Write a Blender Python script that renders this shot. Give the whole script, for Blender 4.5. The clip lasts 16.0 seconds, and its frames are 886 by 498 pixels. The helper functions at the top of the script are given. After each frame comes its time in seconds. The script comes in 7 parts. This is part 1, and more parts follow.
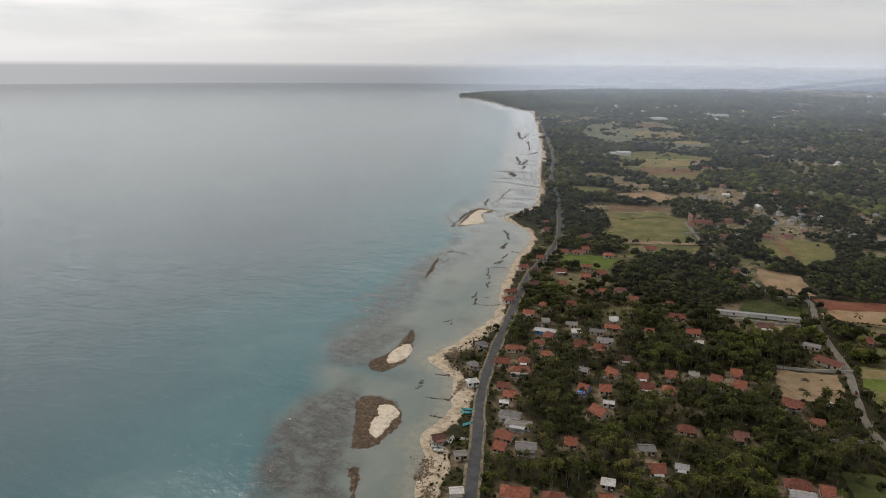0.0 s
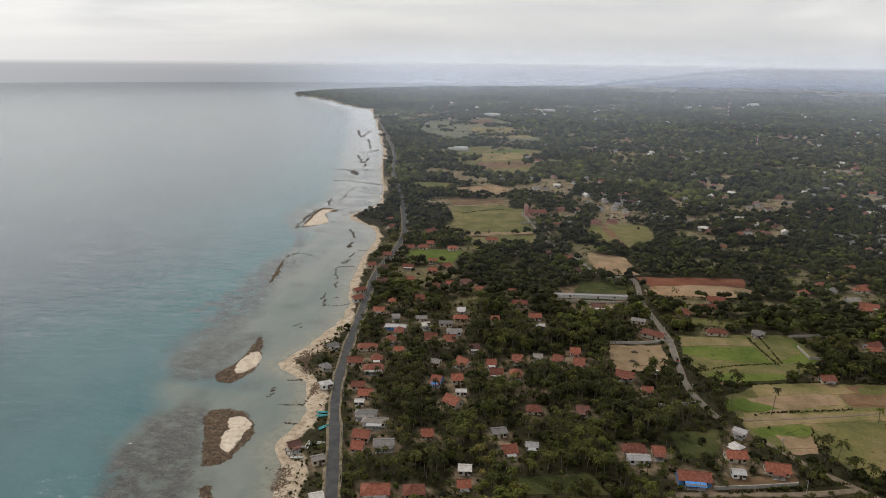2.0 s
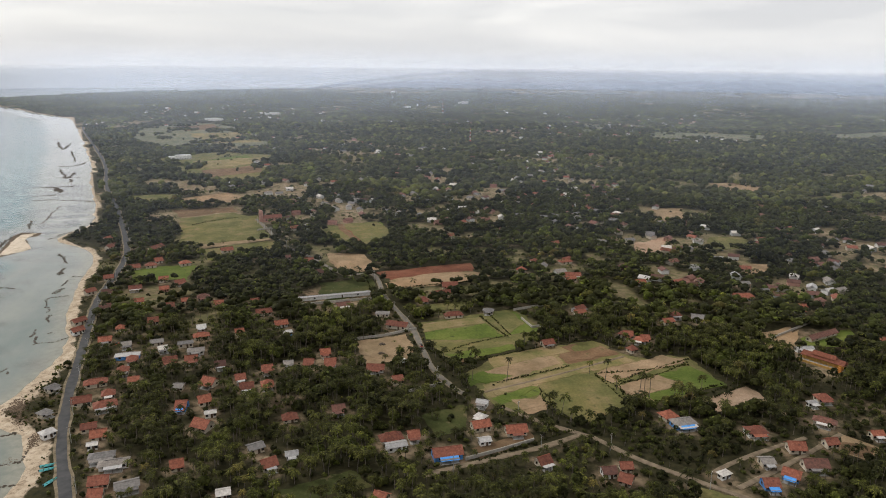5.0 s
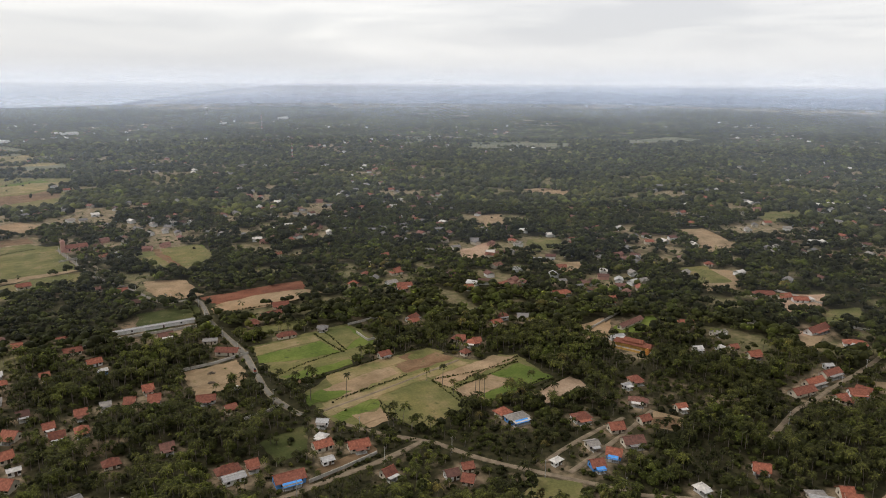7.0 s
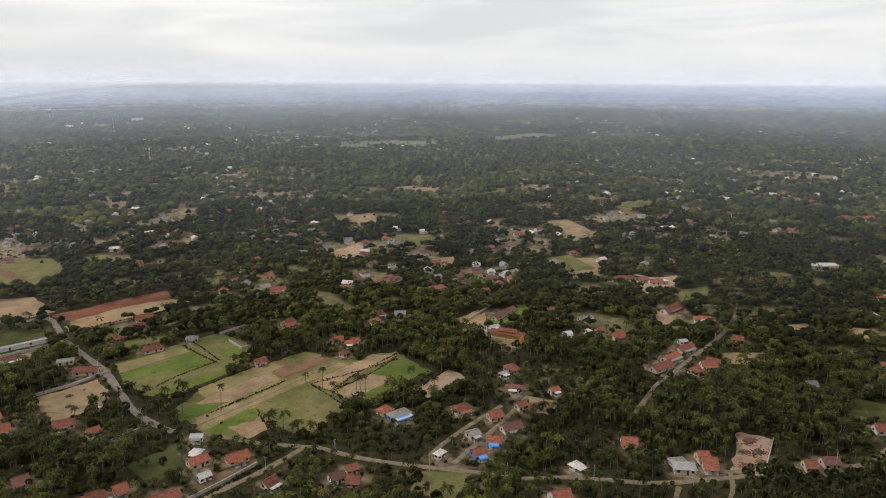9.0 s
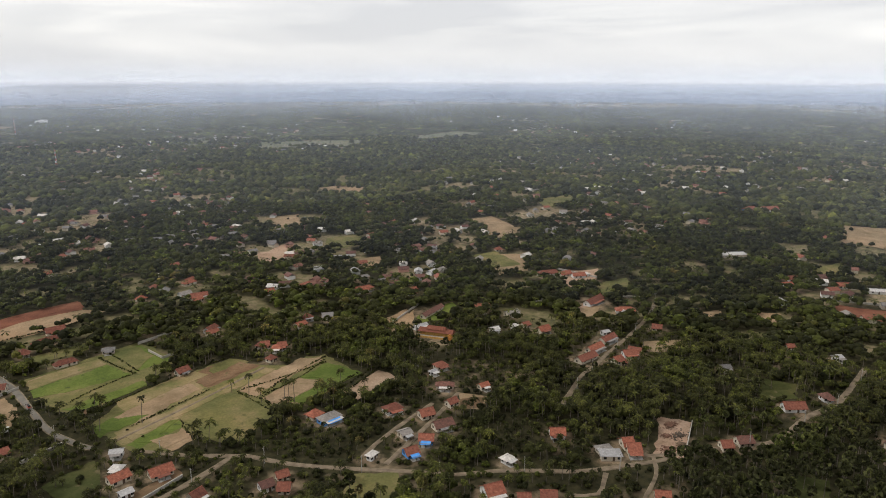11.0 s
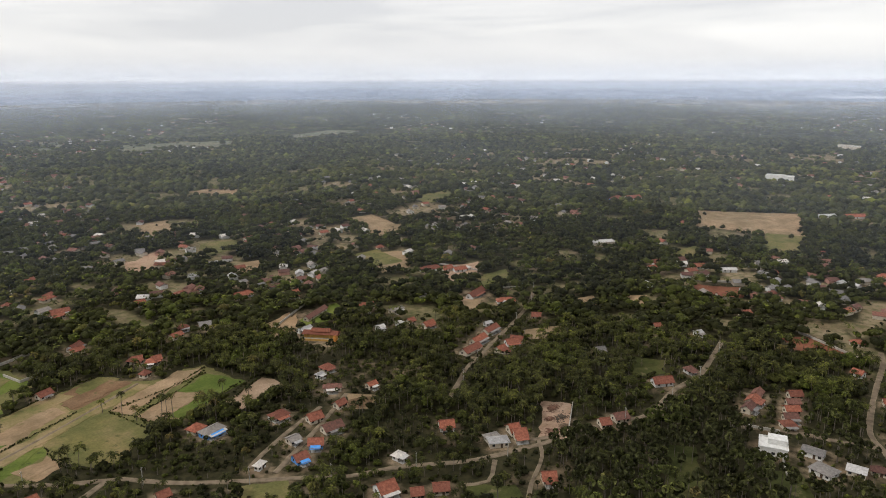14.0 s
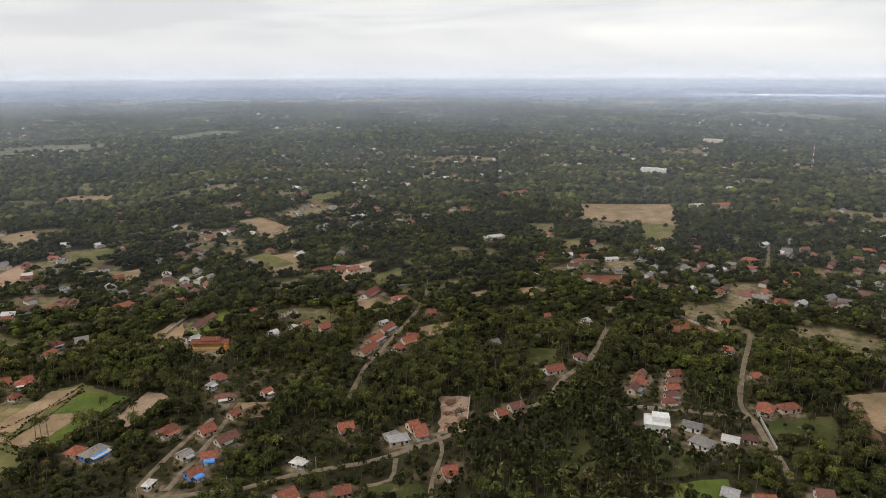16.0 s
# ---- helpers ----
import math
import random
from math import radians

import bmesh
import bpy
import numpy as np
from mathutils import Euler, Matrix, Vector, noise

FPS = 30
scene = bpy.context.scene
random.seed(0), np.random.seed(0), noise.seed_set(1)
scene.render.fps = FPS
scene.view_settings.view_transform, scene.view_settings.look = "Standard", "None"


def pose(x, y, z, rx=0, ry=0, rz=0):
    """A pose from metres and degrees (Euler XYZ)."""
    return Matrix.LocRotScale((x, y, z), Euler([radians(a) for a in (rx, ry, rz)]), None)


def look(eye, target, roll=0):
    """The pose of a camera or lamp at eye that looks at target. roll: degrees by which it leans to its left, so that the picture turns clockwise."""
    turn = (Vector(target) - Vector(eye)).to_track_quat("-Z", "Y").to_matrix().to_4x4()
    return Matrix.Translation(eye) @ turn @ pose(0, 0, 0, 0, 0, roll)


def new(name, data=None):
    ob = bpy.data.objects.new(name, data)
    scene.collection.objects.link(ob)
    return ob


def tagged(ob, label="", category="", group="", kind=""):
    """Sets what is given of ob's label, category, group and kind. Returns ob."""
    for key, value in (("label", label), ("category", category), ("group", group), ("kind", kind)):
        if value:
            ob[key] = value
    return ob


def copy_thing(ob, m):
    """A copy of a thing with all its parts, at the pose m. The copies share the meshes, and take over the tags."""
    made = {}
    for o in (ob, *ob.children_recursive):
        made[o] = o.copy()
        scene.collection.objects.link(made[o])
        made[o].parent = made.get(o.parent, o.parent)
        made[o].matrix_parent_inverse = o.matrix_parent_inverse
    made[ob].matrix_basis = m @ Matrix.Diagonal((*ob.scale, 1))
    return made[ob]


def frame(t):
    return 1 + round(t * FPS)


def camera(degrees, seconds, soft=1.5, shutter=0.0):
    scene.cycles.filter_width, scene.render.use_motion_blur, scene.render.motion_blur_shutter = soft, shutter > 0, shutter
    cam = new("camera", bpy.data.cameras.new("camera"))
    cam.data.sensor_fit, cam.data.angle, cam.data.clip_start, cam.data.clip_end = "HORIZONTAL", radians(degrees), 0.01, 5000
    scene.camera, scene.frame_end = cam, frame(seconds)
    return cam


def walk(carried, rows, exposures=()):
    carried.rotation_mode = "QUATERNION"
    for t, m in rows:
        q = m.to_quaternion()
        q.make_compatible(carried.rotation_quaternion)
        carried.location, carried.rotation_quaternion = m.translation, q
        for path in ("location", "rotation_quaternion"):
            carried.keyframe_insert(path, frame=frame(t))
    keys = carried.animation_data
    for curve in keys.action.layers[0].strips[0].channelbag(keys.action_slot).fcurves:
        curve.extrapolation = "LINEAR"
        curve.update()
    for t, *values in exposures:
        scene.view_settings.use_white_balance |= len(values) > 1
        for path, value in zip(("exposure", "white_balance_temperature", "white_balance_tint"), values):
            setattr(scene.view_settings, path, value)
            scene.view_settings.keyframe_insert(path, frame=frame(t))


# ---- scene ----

# ================= camera =================
EYE = (0.0, 0.0, 170.0)
cam = camera(64.9, 16.0, soft=1.0)
ROWS = (
    (0.0, 25.00, -15.32, 0.50), (0.5, 22.26, -15.36, 0.66), (1.0, 19.06, -15.38, 0.68), (1.5, 15.74, -15.37, 0.66),
    (2.0, 11.97, -15.36, 0.65), (2.5, 8.35, -15.37, 0.61), (3.0, 4.56, -15.39, 0.55), (3.5, 0.93, -15.42, 0.51),
    (4.0, -2.79, -15.44, 0.50), (4.2, -4.25, -15.42, 0.50), (6.3, -19.15, -13.83, 0.40), (6.5, -20.61, -13.77, 0.35),
    (7.0, -24.29, -13.76, 0.30), (7.5, -27.78, -13.80, 0.25), (8.0, -30.93, -13.83, 0.24), (8.5, -33.28, -13.83, 0.22),
    (9.0, -34.89, -13.84, 0.19), (9.2, -35.47, -13.85, 0.19), (11.5, -42.78, -13.92, 0.03), (12.0, -44.45, -13.94, 0.01),
    (12.5, -46.09, -13.98, -0.05), (13.0, -47.80, -14.03, -0.10), (13.5, -49.42, -14.06, -0.16), (14.0, -51.11, -14.10, -0.19),
    (14.5, -52.93, -14.12, -0.23), (15.0, -55.18, -14.17, -0.25), (15.5, -57.63, -14.20, -0.23), (16.0, -60.17, -14.23, -0.15))
walk(cam, [(t, pose(*EYE, 90 + p, 0, yaw) @ pose(0, 0, 0, 0, 0, r)) for t, yaw, p, r in ROWS],
     exposures=((0.0, -0.33), (2.0, -0.22), (4.0, -0.05), (6.5, 0.02), (9.0, 0.02), (12.5, 0.03), (16.0, 0.0)))

# ================= light =================
SUN_UP, SUN_TURN = radians(48), radians(310)
world = bpy.data.worlds.new("overcast_sky")
scene.world = world
world.use_nodes = True
wn, wl = world.node_tree.nodes, world.node_tree.links
wn.clear()


def wnode(kind, **values):
    n = wn.new(kind)
    for k, v in values.items():
        n.inputs[k].default_value = v
    return n


w_out = wnode("ShaderNodeOutputWorld")
sky = wnode("ShaderNodeTexSky")
sky.sky_type, sky.sun_disc, sky.sun_elevation, sky.sun_rotation = "NISHITA", False, SUN_UP, SUN_TURN
clear_bg = wnode("ShaderNodeBackground", Strength=0.10)
wl.new(sky.outputs[0], clear_bg.inputs[0])
w_co = wnode("ShaderNodeTexCoord")
w_map = wnode("ShaderNodeMapping", Scale=(1.3, 1.3, 11.0))
wl.new(w_co.outputs["Generated"], w_map.inputs["Vector"])
w_noise = wnode("ShaderNodeTexNoise", Scale=1.7, Detail=6.0, Roughness=0.55, Distortion=0.5)
wl.new(w_map.outputs[0], w_noise.inputs["Vector"])
w_ramp = wnode("ShaderNodeValToRGB")
w_ramp.color_ramp.elements[0].position, w_ramp.color_ramp.elements[0].color = 0.36, (0.65, 0.65, 0.665, 1)
w_ramp.color_ramp.elements[1].position, w_ramp.color_ramp.elements[1].color = 0.62, (0.885, 0.87, 0.85, 1)
wl.new(w_noise.outputs["Fac"], w_ramp.inputs[0])
w_sep = wnode("ShaderNodeSeparateXYZ")
wl.new(w_co.outputs["Generated"], w_sep.inputs[0])
w_low = wnode("ShaderNodeMapRange")
w_low.inputs["From Min"].default_value, w_low.inputs["From Max"].default_value = -0.01, 0.055
wl.new(w_sep.outputs["Z"], w_low.inputs["Value"])
w_mix = wnode("ShaderNodeMix")
w_mix.data_type = "RGBA"
w_mix.inputs["A"].default_value = (0.685, 0.685, 0.70, 1)
wl.new(w_low.outputs[0], w_mix.inputs["Factor"])
wl.new(w_ramp.outputs[0], w_mix.inputs["B"])
cloud_bg = wnode("ShaderNodeBackground", Strength=1.0)
# the cloud is a little thinner and brighter over the land
w_dot = wnode("ShaderNodeVectorMath")
w_dot.operation = "DOT_PRODUCT"
w_dot.inputs[1].default_value = (0.94, 0.20, 0.25)
wl.new(w_co.outputs["Generated"], w_dot.inputs[0])
w_sunny = wnode("ShaderNodeMapRange")
for key, value in (("From Min", -0.4), ("From Max", 0.9), ("To Min", 1.04), ("To Max", 1.22)):
    w_sunny.inputs[key].default_value = value
wl.new(w_dot.outputs["Value"], w_sunny.inputs["Value"])
# and brightest over the open sea, towards the hidden sun
w_sea = wnode("ShaderNodeVectorMath")
w_sea.operation = "DOT_PRODUCT"
w_sea.inputs[1].default_value = (-0.94, 0.20, 0.27)
wl.new(w_co.outputs["Generated"], w_sea.inputs[0])
w_glare = wnode("ShaderNodeMapRange")
for key, value in (("From Min", 0.50), ("From Max", 0.95), ("To Min", 0.0), ("To Max", 0.55)):
    w_glare.inputs[key].default_value = value
wl.new(w_sea.outputs["Value"], w_glare.inputs["Value"])
w_sum = wnode("ShaderNodeMath")
wl.new(w_sunny.outputs[0], w_sum.inputs[0])
wl.new(w_glare.outputs[0], w_sum.inputs[1])
w_mul = wnode("ShaderNodeMix", Factor=1.0)
w_mul.data_type, w_mul.blend_type = "RGBA", "MULTIPLY"
wl.new(w_mix.outputs["Result"], w_mul.inputs["A"])
wl.new(w_sum.outputs[0], w_mul.inputs["B"])
wl.new(w_mul.outputs["Result"], cloud_bg.inputs[0])
w_two = wnode("ShaderNodeMixShader", Fac=0.9)
wl.new(clear_bg.outputs[0], w_two.inputs[1])
wl.new(cloud_bg.outputs[0], w_two.inputs[2])
wl.new(w_two.outputs[0], w_out.inputs[0])

sun = new("sun", bpy.data.lights.new("sun", "SUN"))
sun.data.energy, sun.data.angle, sun.data.color = 1.45, radians(10), (1.0, 0.96, 0.9)
# direction that agrees with the sky's sun: azimuth SUN_TURN, elevation SUN_UP
sun.matrix_world = look((0, 0, 0), (-math.sin(SUN_TURN) * math.cos(SUN_UP), -math.cos(SUN_TURN) * math.cos(SUN_UP), -math.sin(SUN_UP)))


# ================= materials =================
def rgb(c):
    return (c[0], c[1], c[2], 1.0)


class Mat:
    """A node material with a Principled surface and short calls to wire it."""

    def __init__(self, name, rough=0.8, spec=0.3, metal=0.0):
        self.m = bpy.data.materials.new(name)
        self.m.use_nodes = True
        self.n, self.l = self.m.node_tree.nodes, self.m.node_tree.links
        self.b = self.n["Principled BSDF"]
        self.b.inputs["Roughness"].default_value = rough
        self.b.inputs["Specular IOR Level"].default_value = spec
        self.b.inputs["Metallic"].default_value = metal
        self.geo = self.n.new("ShaderNodeNewGeometry")
        self.pos = self.geo.outputs["Position"]

    def noise(self, scale, detail=4.0, rough=0.55, stretch=None, distort=0.0):
        v = self.pos
        if stretch:
            mp = self.n.new("ShaderNodeMapping")
            mp.inputs["Scale"].default_value = stretch[:3]
            mp.inputs["Rotation"].default_value = (0, 0, radians(stretch[3]) if len(stretch) > 3 else 0)
            self.l.new(v, mp.inputs[0])
            v = mp.outputs[0]
        t = self.n.new("ShaderNodeTexNoise")
        t.inputs["Scale"].default_value, t.inputs["Detail"].default_value = scale, detail
        t.inputs["Roughness"].default_value, t.inputs["Distortion"].default_value = rough, distort
        self.l.new(v, t.inputs["Vector"])
        return t.outputs["Fac"]

    def ramp(self, fac, *stops):
        r = self.n.new("ShaderNodeValToRGB")
        e = r.color_ramp.elements
        while len(e) < len(stops):
            e.new(0.5)
        for k, (p, c) in zip(e, stops):
            k.position, k.color = p, rgb(c) if not isinstance(c, float) else (c, c, c, 1)
        self.l.new(fac, r.inputs[0])
        return r.outputs[0]

    def mix(self, fac, a, b, how="MIX"):
        x = self.n.new("ShaderNodeMix")
        x.data_type, x.blend_type = "RGBA", how
        for key, v in (("Factor", fac), ("A", a), ("B", b)):
            if isinstance(v, (int, float)):
                x.inputs[key].default_value = v
            elif isinstance(v, tuple):
                x.inputs[key].default_value = rgb(v)
            else:
                self.l.new(v, x.inputs[key])
        return x.outputs["Result"]

    def math(self, how, a, b=0.0):
        x = self.n.new("ShaderNodeMath")
        x.operation = how
        for k, v in ((0, a), (1, b)):
            if isinstance(v, (int, float)):
                x.inputs[k].default_value = v
            else:
                self.l.new(v, x.inputs[k])
        return x.outputs[0]

    def attr(self, name):
        a = self.n.new("ShaderNodeAttribute")
        a.attribute_name = name
        return a.outputs["Fac"]

    def object_random(self):
        return self.n.new("ShaderNodeObjectInfo").outputs["Random"]

    def base(self, c):
        if isinstance(c, tuple):
            self.b.inputs["Base Color"].default_value = rgb(c)
        else:
            self.l.new(c, self.b.inputs["Base Color"])
        return self

    def bump(self, height, strength=0.4, distance=0.1):
        p = self.n.new("ShaderNodeBump")
        p.inputs["Strength"].default_value, p.inputs["Distance"].default_value = strength, distance
        self.l.new(height, p.inputs["Height"])
        self.l.new(p.outputs[0], self.b.inputs["Normal"])
        return self


def foliage(name, dark, mid, light, dry):
    k = Mat(name, rough=0.7, spec=0.07)
    tint = k.math("FRACT", k.math("ADD", k.attr("tint"), k.math("MULTIPLY", k.attr("single"), k.object_random())))
    hue = k.ramp(tint, (0.0, dark), (0.45, mid), (0.86, light), (1.0, dry))
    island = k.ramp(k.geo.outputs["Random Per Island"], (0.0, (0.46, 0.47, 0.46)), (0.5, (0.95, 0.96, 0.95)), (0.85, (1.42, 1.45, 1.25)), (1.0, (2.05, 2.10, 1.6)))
    # inner lobes darker: the crown's inside shade is put into their colour
    island = k.mix(k.attr("core_shade"), island, (0.66, 0.67, 0.64))
    grain = k.ramp(k.noise(0.9, 5, 0.75), (0.32, (0.42, 0.43, 0.44)), (0.5, (1.0, 1.0, 1.0)), (0.68, (1.62, 1.62, 1.35)))
    patch = k.ramp(k.noise(0.028, 4, 0.6), (0.32, (0.74, 0.74, 0.78)), (0.5, (1.0, 1.0, 1.0)), (0.68, (1.22, 1.34, 1.0)))
    stand = k.ramp(k.noise(0.0062, 5, 0.6), (0.32, (0.78, 0.78, 0.80)), (0.5, (1.0, 1.0, 1.0)), (0.68, (1.22, 1.20, 1.0)))
    k.base(k.mix(1.0, k.mix(1.0, k.mix(1.0, k.mix(1.0, hue, island, "MULTIPLY"), grain, "MULTIPLY"), patch, "MULTIPLY"), stand, "MULTIPLY"))
    return k.m


M = {}
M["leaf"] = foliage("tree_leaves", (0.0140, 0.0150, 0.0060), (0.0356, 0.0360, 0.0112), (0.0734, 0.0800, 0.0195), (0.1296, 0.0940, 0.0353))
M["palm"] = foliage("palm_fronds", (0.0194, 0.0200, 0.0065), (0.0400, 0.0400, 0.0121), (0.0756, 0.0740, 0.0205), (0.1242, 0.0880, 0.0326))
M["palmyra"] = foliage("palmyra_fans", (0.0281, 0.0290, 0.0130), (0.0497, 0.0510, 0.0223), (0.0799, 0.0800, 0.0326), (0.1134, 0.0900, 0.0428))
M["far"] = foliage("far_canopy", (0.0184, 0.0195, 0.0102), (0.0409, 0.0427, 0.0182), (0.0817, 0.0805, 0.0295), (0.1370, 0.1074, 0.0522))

k = Mat("bark", 0.9, 0.15)
M["bark"] = k.base(k.ramp(k.noise(1.5, 5, stretch=(1, 1, 0.3)), (0.3, (0.07, 0.055, 0.045)), (0.7, (0.20, 0.17, 0.14)))).m

k = Mat("land_ground", 0.95, 0.1)
soil = k.ramp(k.noise(0.035, 5), (0.30, (0.15, 0.10, 0.063)), (0.52, (0.25, 0.185, 0.12)), (0.75, (0.33, 0.255, 0.17)))
grass = k.ramp(k.noise(0.30, 5), (0.3, (0.016, 0.016, 0.007)), (0.7, (0.048, 0.042, 0.019)))
cover = k.ramp(k.noise(0.020, 6, 0.65), (0.58, 0.0), (0.68, 0.8))
inland = k.mix(cover, grass, soil)
meadow = k.ramp(k.noise(0.12, 6, 0.65), (0.32, (0.050, 0.056, 0.020)), (0.5, (0.105, 0.100, 0.042)), (0.7, (0.20, 0.155, 0.085)))
inland = k.mix(k.math("MULTIPLY", k.attr("meadow"), k.ramp(k.noise(0.11, 5, 0.6), (0.34, 0.3), (0.5, 1.0))), inland, meadow)
sand = k.ramp(k.noise(0.22, 6, 0.6), (0.25, (0.27, 0.205, 0.14)), (0.5, (0.45, 0.36, 0.26)), (0.8, (0.56, 0.475, 0.365)))
inland = k.mix(k.math("MULTIPLY", k.attr("yard"), k.ramp(k.noise(0.16, 5, 0.65), (0.40, 0.1), (0.58, 1.0))), inland, soil)
wrack = k.ramp(k.noise(0.40, 6, 0.75), (0.50, 0.0), (0.62, 0.75))
sand = k.mix(wrack, sand, (0.16, 0.115, 0.07))
ragged = k.math("ADD", k.attr("sand"), k.math("MULTIPLY", k.math("SUBTRACT", k.noise(0.20, 6, 0.7), 0.5), 1.5))
k.base(k.mix(k.math("MULTIPLY", k.ramp(ragged, (0.38, 0.0), (0.62, 1.0)), k.ramp(k.attr("sand"), (0.02, 0.0), (0.2, 1.0))), inland, sand)).bump(k.noise(0.9, 5), 0.5, 0.4)
M["ground"] = k.m

k = Mat("sea_water", 0.06, 0.5)
k.b.inputs["IOR"].default_value = 1.43
wind = k.ramp(k.noise(0.004, 4), (0.3, (0.030, 0.066, 0.078)), (0.7, (0.044, 0.086, 0.098)))
shelf = k.ramp(k.noise(0.02, 4), (0.3, (0.026, 0.104, 0.116)), (0.7, (0.046, 0.132, 0.140)))
lagoon = k.ramp(k.noise(0.03, 6, 0.6, (1, 0.45, 1, 18)), (0.3, (0.098, 0.128, 0.108)), (0.55, (0.145, 0.165, 0.138)), (0.8, (0.20, 0.205, 0.166)))
reef = k.ramp(k.noise(0.30, 7, 0.75, (0.55, 1.0, 1, 20)), (0.3, (0.022, 0.021, 0.018)), (0.5, (0.060, 0.057, 0.048)), (0.7, (0.118, 0.110, 0.092)))
body = k.mix(k.attr("shelf"), wind, shelf)
body = k.mix(k.attr("lagoon"), body, lagoon)
body = k.mix(k.attr("flats"), body, k.ramp(k.noise(0.05, 6, 0.65, (0.5, 1.2, 1, 15)), (0.35, (0.20, 0.20, 0.18)), (0.6, (0.34, 0.33, 0.30))))
rough_edge = k.ramp(k.noise(0.11, 6, 0.7), (0.34, 0.35), (0.52, 1.0))
reef = k.mix(0.85, reef, k.ramp(k.noise(1.1, 5, 0.75), (0.36, (0.45, 0.45, 0.45)), (0.52, (1.0, 1.0, 1.0)), (0.66, (1.9, 1.85, 1.8))), "MULTIPLY")
body = k.mix(k.math("MULTIPLY", k.attr("reef"), rough_edge), body, reef)
body = k.mix(k.math("MULTIPLY", k.attr("shallow"), 0.75), body, k.ramp(k.noise(0.25, 5, 0.65), (0.3, (0.17, 0.165, 0.120)), (0.7, (0.29, 0.262, 0.195))))
foam = k.math("MULTIPLY", k.attr("foam"), k.ramp(k.noise(0.30, 6, 0.7, (0.45, 1, 1, 25)), (0.672, 0.0), (0.72, 0.8)))
k.base(k.mix(foam, body, (0.8, 0.82, 0.82)))
waves = k.math("ADD", k.noise(0.21, 6, 0.62, (0.68, 1.0, 1.0, 28)), k.math("MULTIPLY", k.noise(0.055, 4, 0.55, (0.5, 1, 1, 32)), 1.6))
calm = k.ramp(k.attr("lagoon"), (0.0, 1.0), (0.7, 0.22))
k.bump(k.math("MULTIPLY", waves, calm), 0.42, 0.9)
M["sea"] = k.m

k = Mat("asphalt", 0.85, 0.25)
M["asphalt"] = k.base(k.ramp(k.noise(0.25, 5), (0.3, (0.042, 0.042, 0.044)), (0.7, (0.078, 0.076, 0.074)))).bump(k.noise(6, 3), 0.2, 0.03).m
k = Mat("worn_asphalt", 0.9, 0.2)
M["worn_asphalt"] = k.base(k.ramp(k.noise(0.2, 5), (0.3, (0.120, 0.106, 0.088)), (0.7, (0.190, 0.170, 0.142)))).bump(k.noise(5, 3), 0.2, 0.03).m
k = Mat("dirt_road", 0.95, 0.1)
M["dirt"] = k.base(k.ramp(k.noise(0.3, 5), (0.25, (0.105, 0.080, 0.054)), (0.75, (0.24, 0.185, 0.13)))).bump(k.noise(3, 4), 0.3, 0.08).m
k = Mat("sandy_shoulder", 0.95, 0.1)
M["shoulder"] = k.base(k.ramp(k.noise(0.3, 5), (0.3, (0.10, 0.085, 0.05)), (0.7, (0.28, 0.22, 0.15)))).m


def field_mat(name, a, b, c, spot=None, rows=0.0):
    k = Mat("field_" + name, 0.95, 0.1)
    col = k.ramp(k.noise(0.055, 6, 0.62), (0.30, a), (0.5, b), (0.72, c))
    col = k.mix(0.85, col, k.ramp(k.noise(0.011, 5, 0.65), (0.32, (0.62, 0.66, 0.62)), (0.5, (0.9, 0.88, 0.86)), (0.68, (1.12, 1.0, 0.92))), "MULTIPLY")
    fine = k.ramp(k.noise(0.8, 5, 0.65), (0.3, (0.75, 0.76, 0.75)), (0.7, (1.2, 1.2, 1.2)))
    col = k.mix(0.8, col, fine, "MULTIPLY")
    if spot:
        col = k.mix(k.ramp(k.noise(0.16, 4, 0.6), (0.60, 0.0), (0.68, 0.8)), col, spot)
    return k.base(col).bump(k.noise(1.2, 4), 0.4, 0.2).m


M["f_green"] = field_mat("green", (0.070, 0.100, 0.020), (0.11, 0.142, 0.030), (0.165, 0.175, 0.050), (0.05, 0.06, 0.020))
M["f_dry_grass"] = field_mat("dry_grass", (0.085, 0.094, 0.032), (0.140, 0.132, 0.050), (0.225, 0.172, 0.090), (0.070, 0.076, 0.026))
M["f_mown"] = field_mat("mown", (0.11, 0.125, 0.038), (0.22, 0.175, 0.082), (0.32, 0.235, 0.14), (0.085, 0.10, 0.03))
M["f_tan"] = field_mat("tan", (0.19, 0.135, 0.078), (0.28, 0.197, 0.120), (0.37, 0.268, 0.17), (0.15, 0.12, 0.055))
M["f_pink_soil"] = field_mat("pink_soil", (0.28, 0.18, 0.12), (0.39, 0.265, 0.185), (0.46, 0.33, 0.24), (0.21, 0.145, 0.09))
M["f_red_soil"] = field_mat("red_soil", (0.12, 0.048, 0.030), (0.175, 0.070, 0.042), (0.25, 0.115, 0.07))
M["f_brown_soil"] = field_mat("brown_soil", (0.10, 0.064, 0.036), (0.16, 0.10, 0.058), (0.23, 0.155, 0.092), (0.10, 0.09, 0.036))
M["f_lawn"] = field_mat("lawn", (0.036, 0.045, 0.014), (0.060, 0.068, 0.022), (0.11, 0.098, 0.040), (0.15, 0.12, 0.065))
M["f_marsh"] = field_mat("marsh", (0.09, 0.10, 0.06), (0.145, 0.148, 0.095), (0.21, 0.20, 0.14))
M["f_rubble_lot"] = field_mat("rubble_lot", (0.25, 0.16, 0.105), (0.36, 0.25, 0.18), (0.43, 0.32, 0.25), (0.13, 0.08, 0.05))


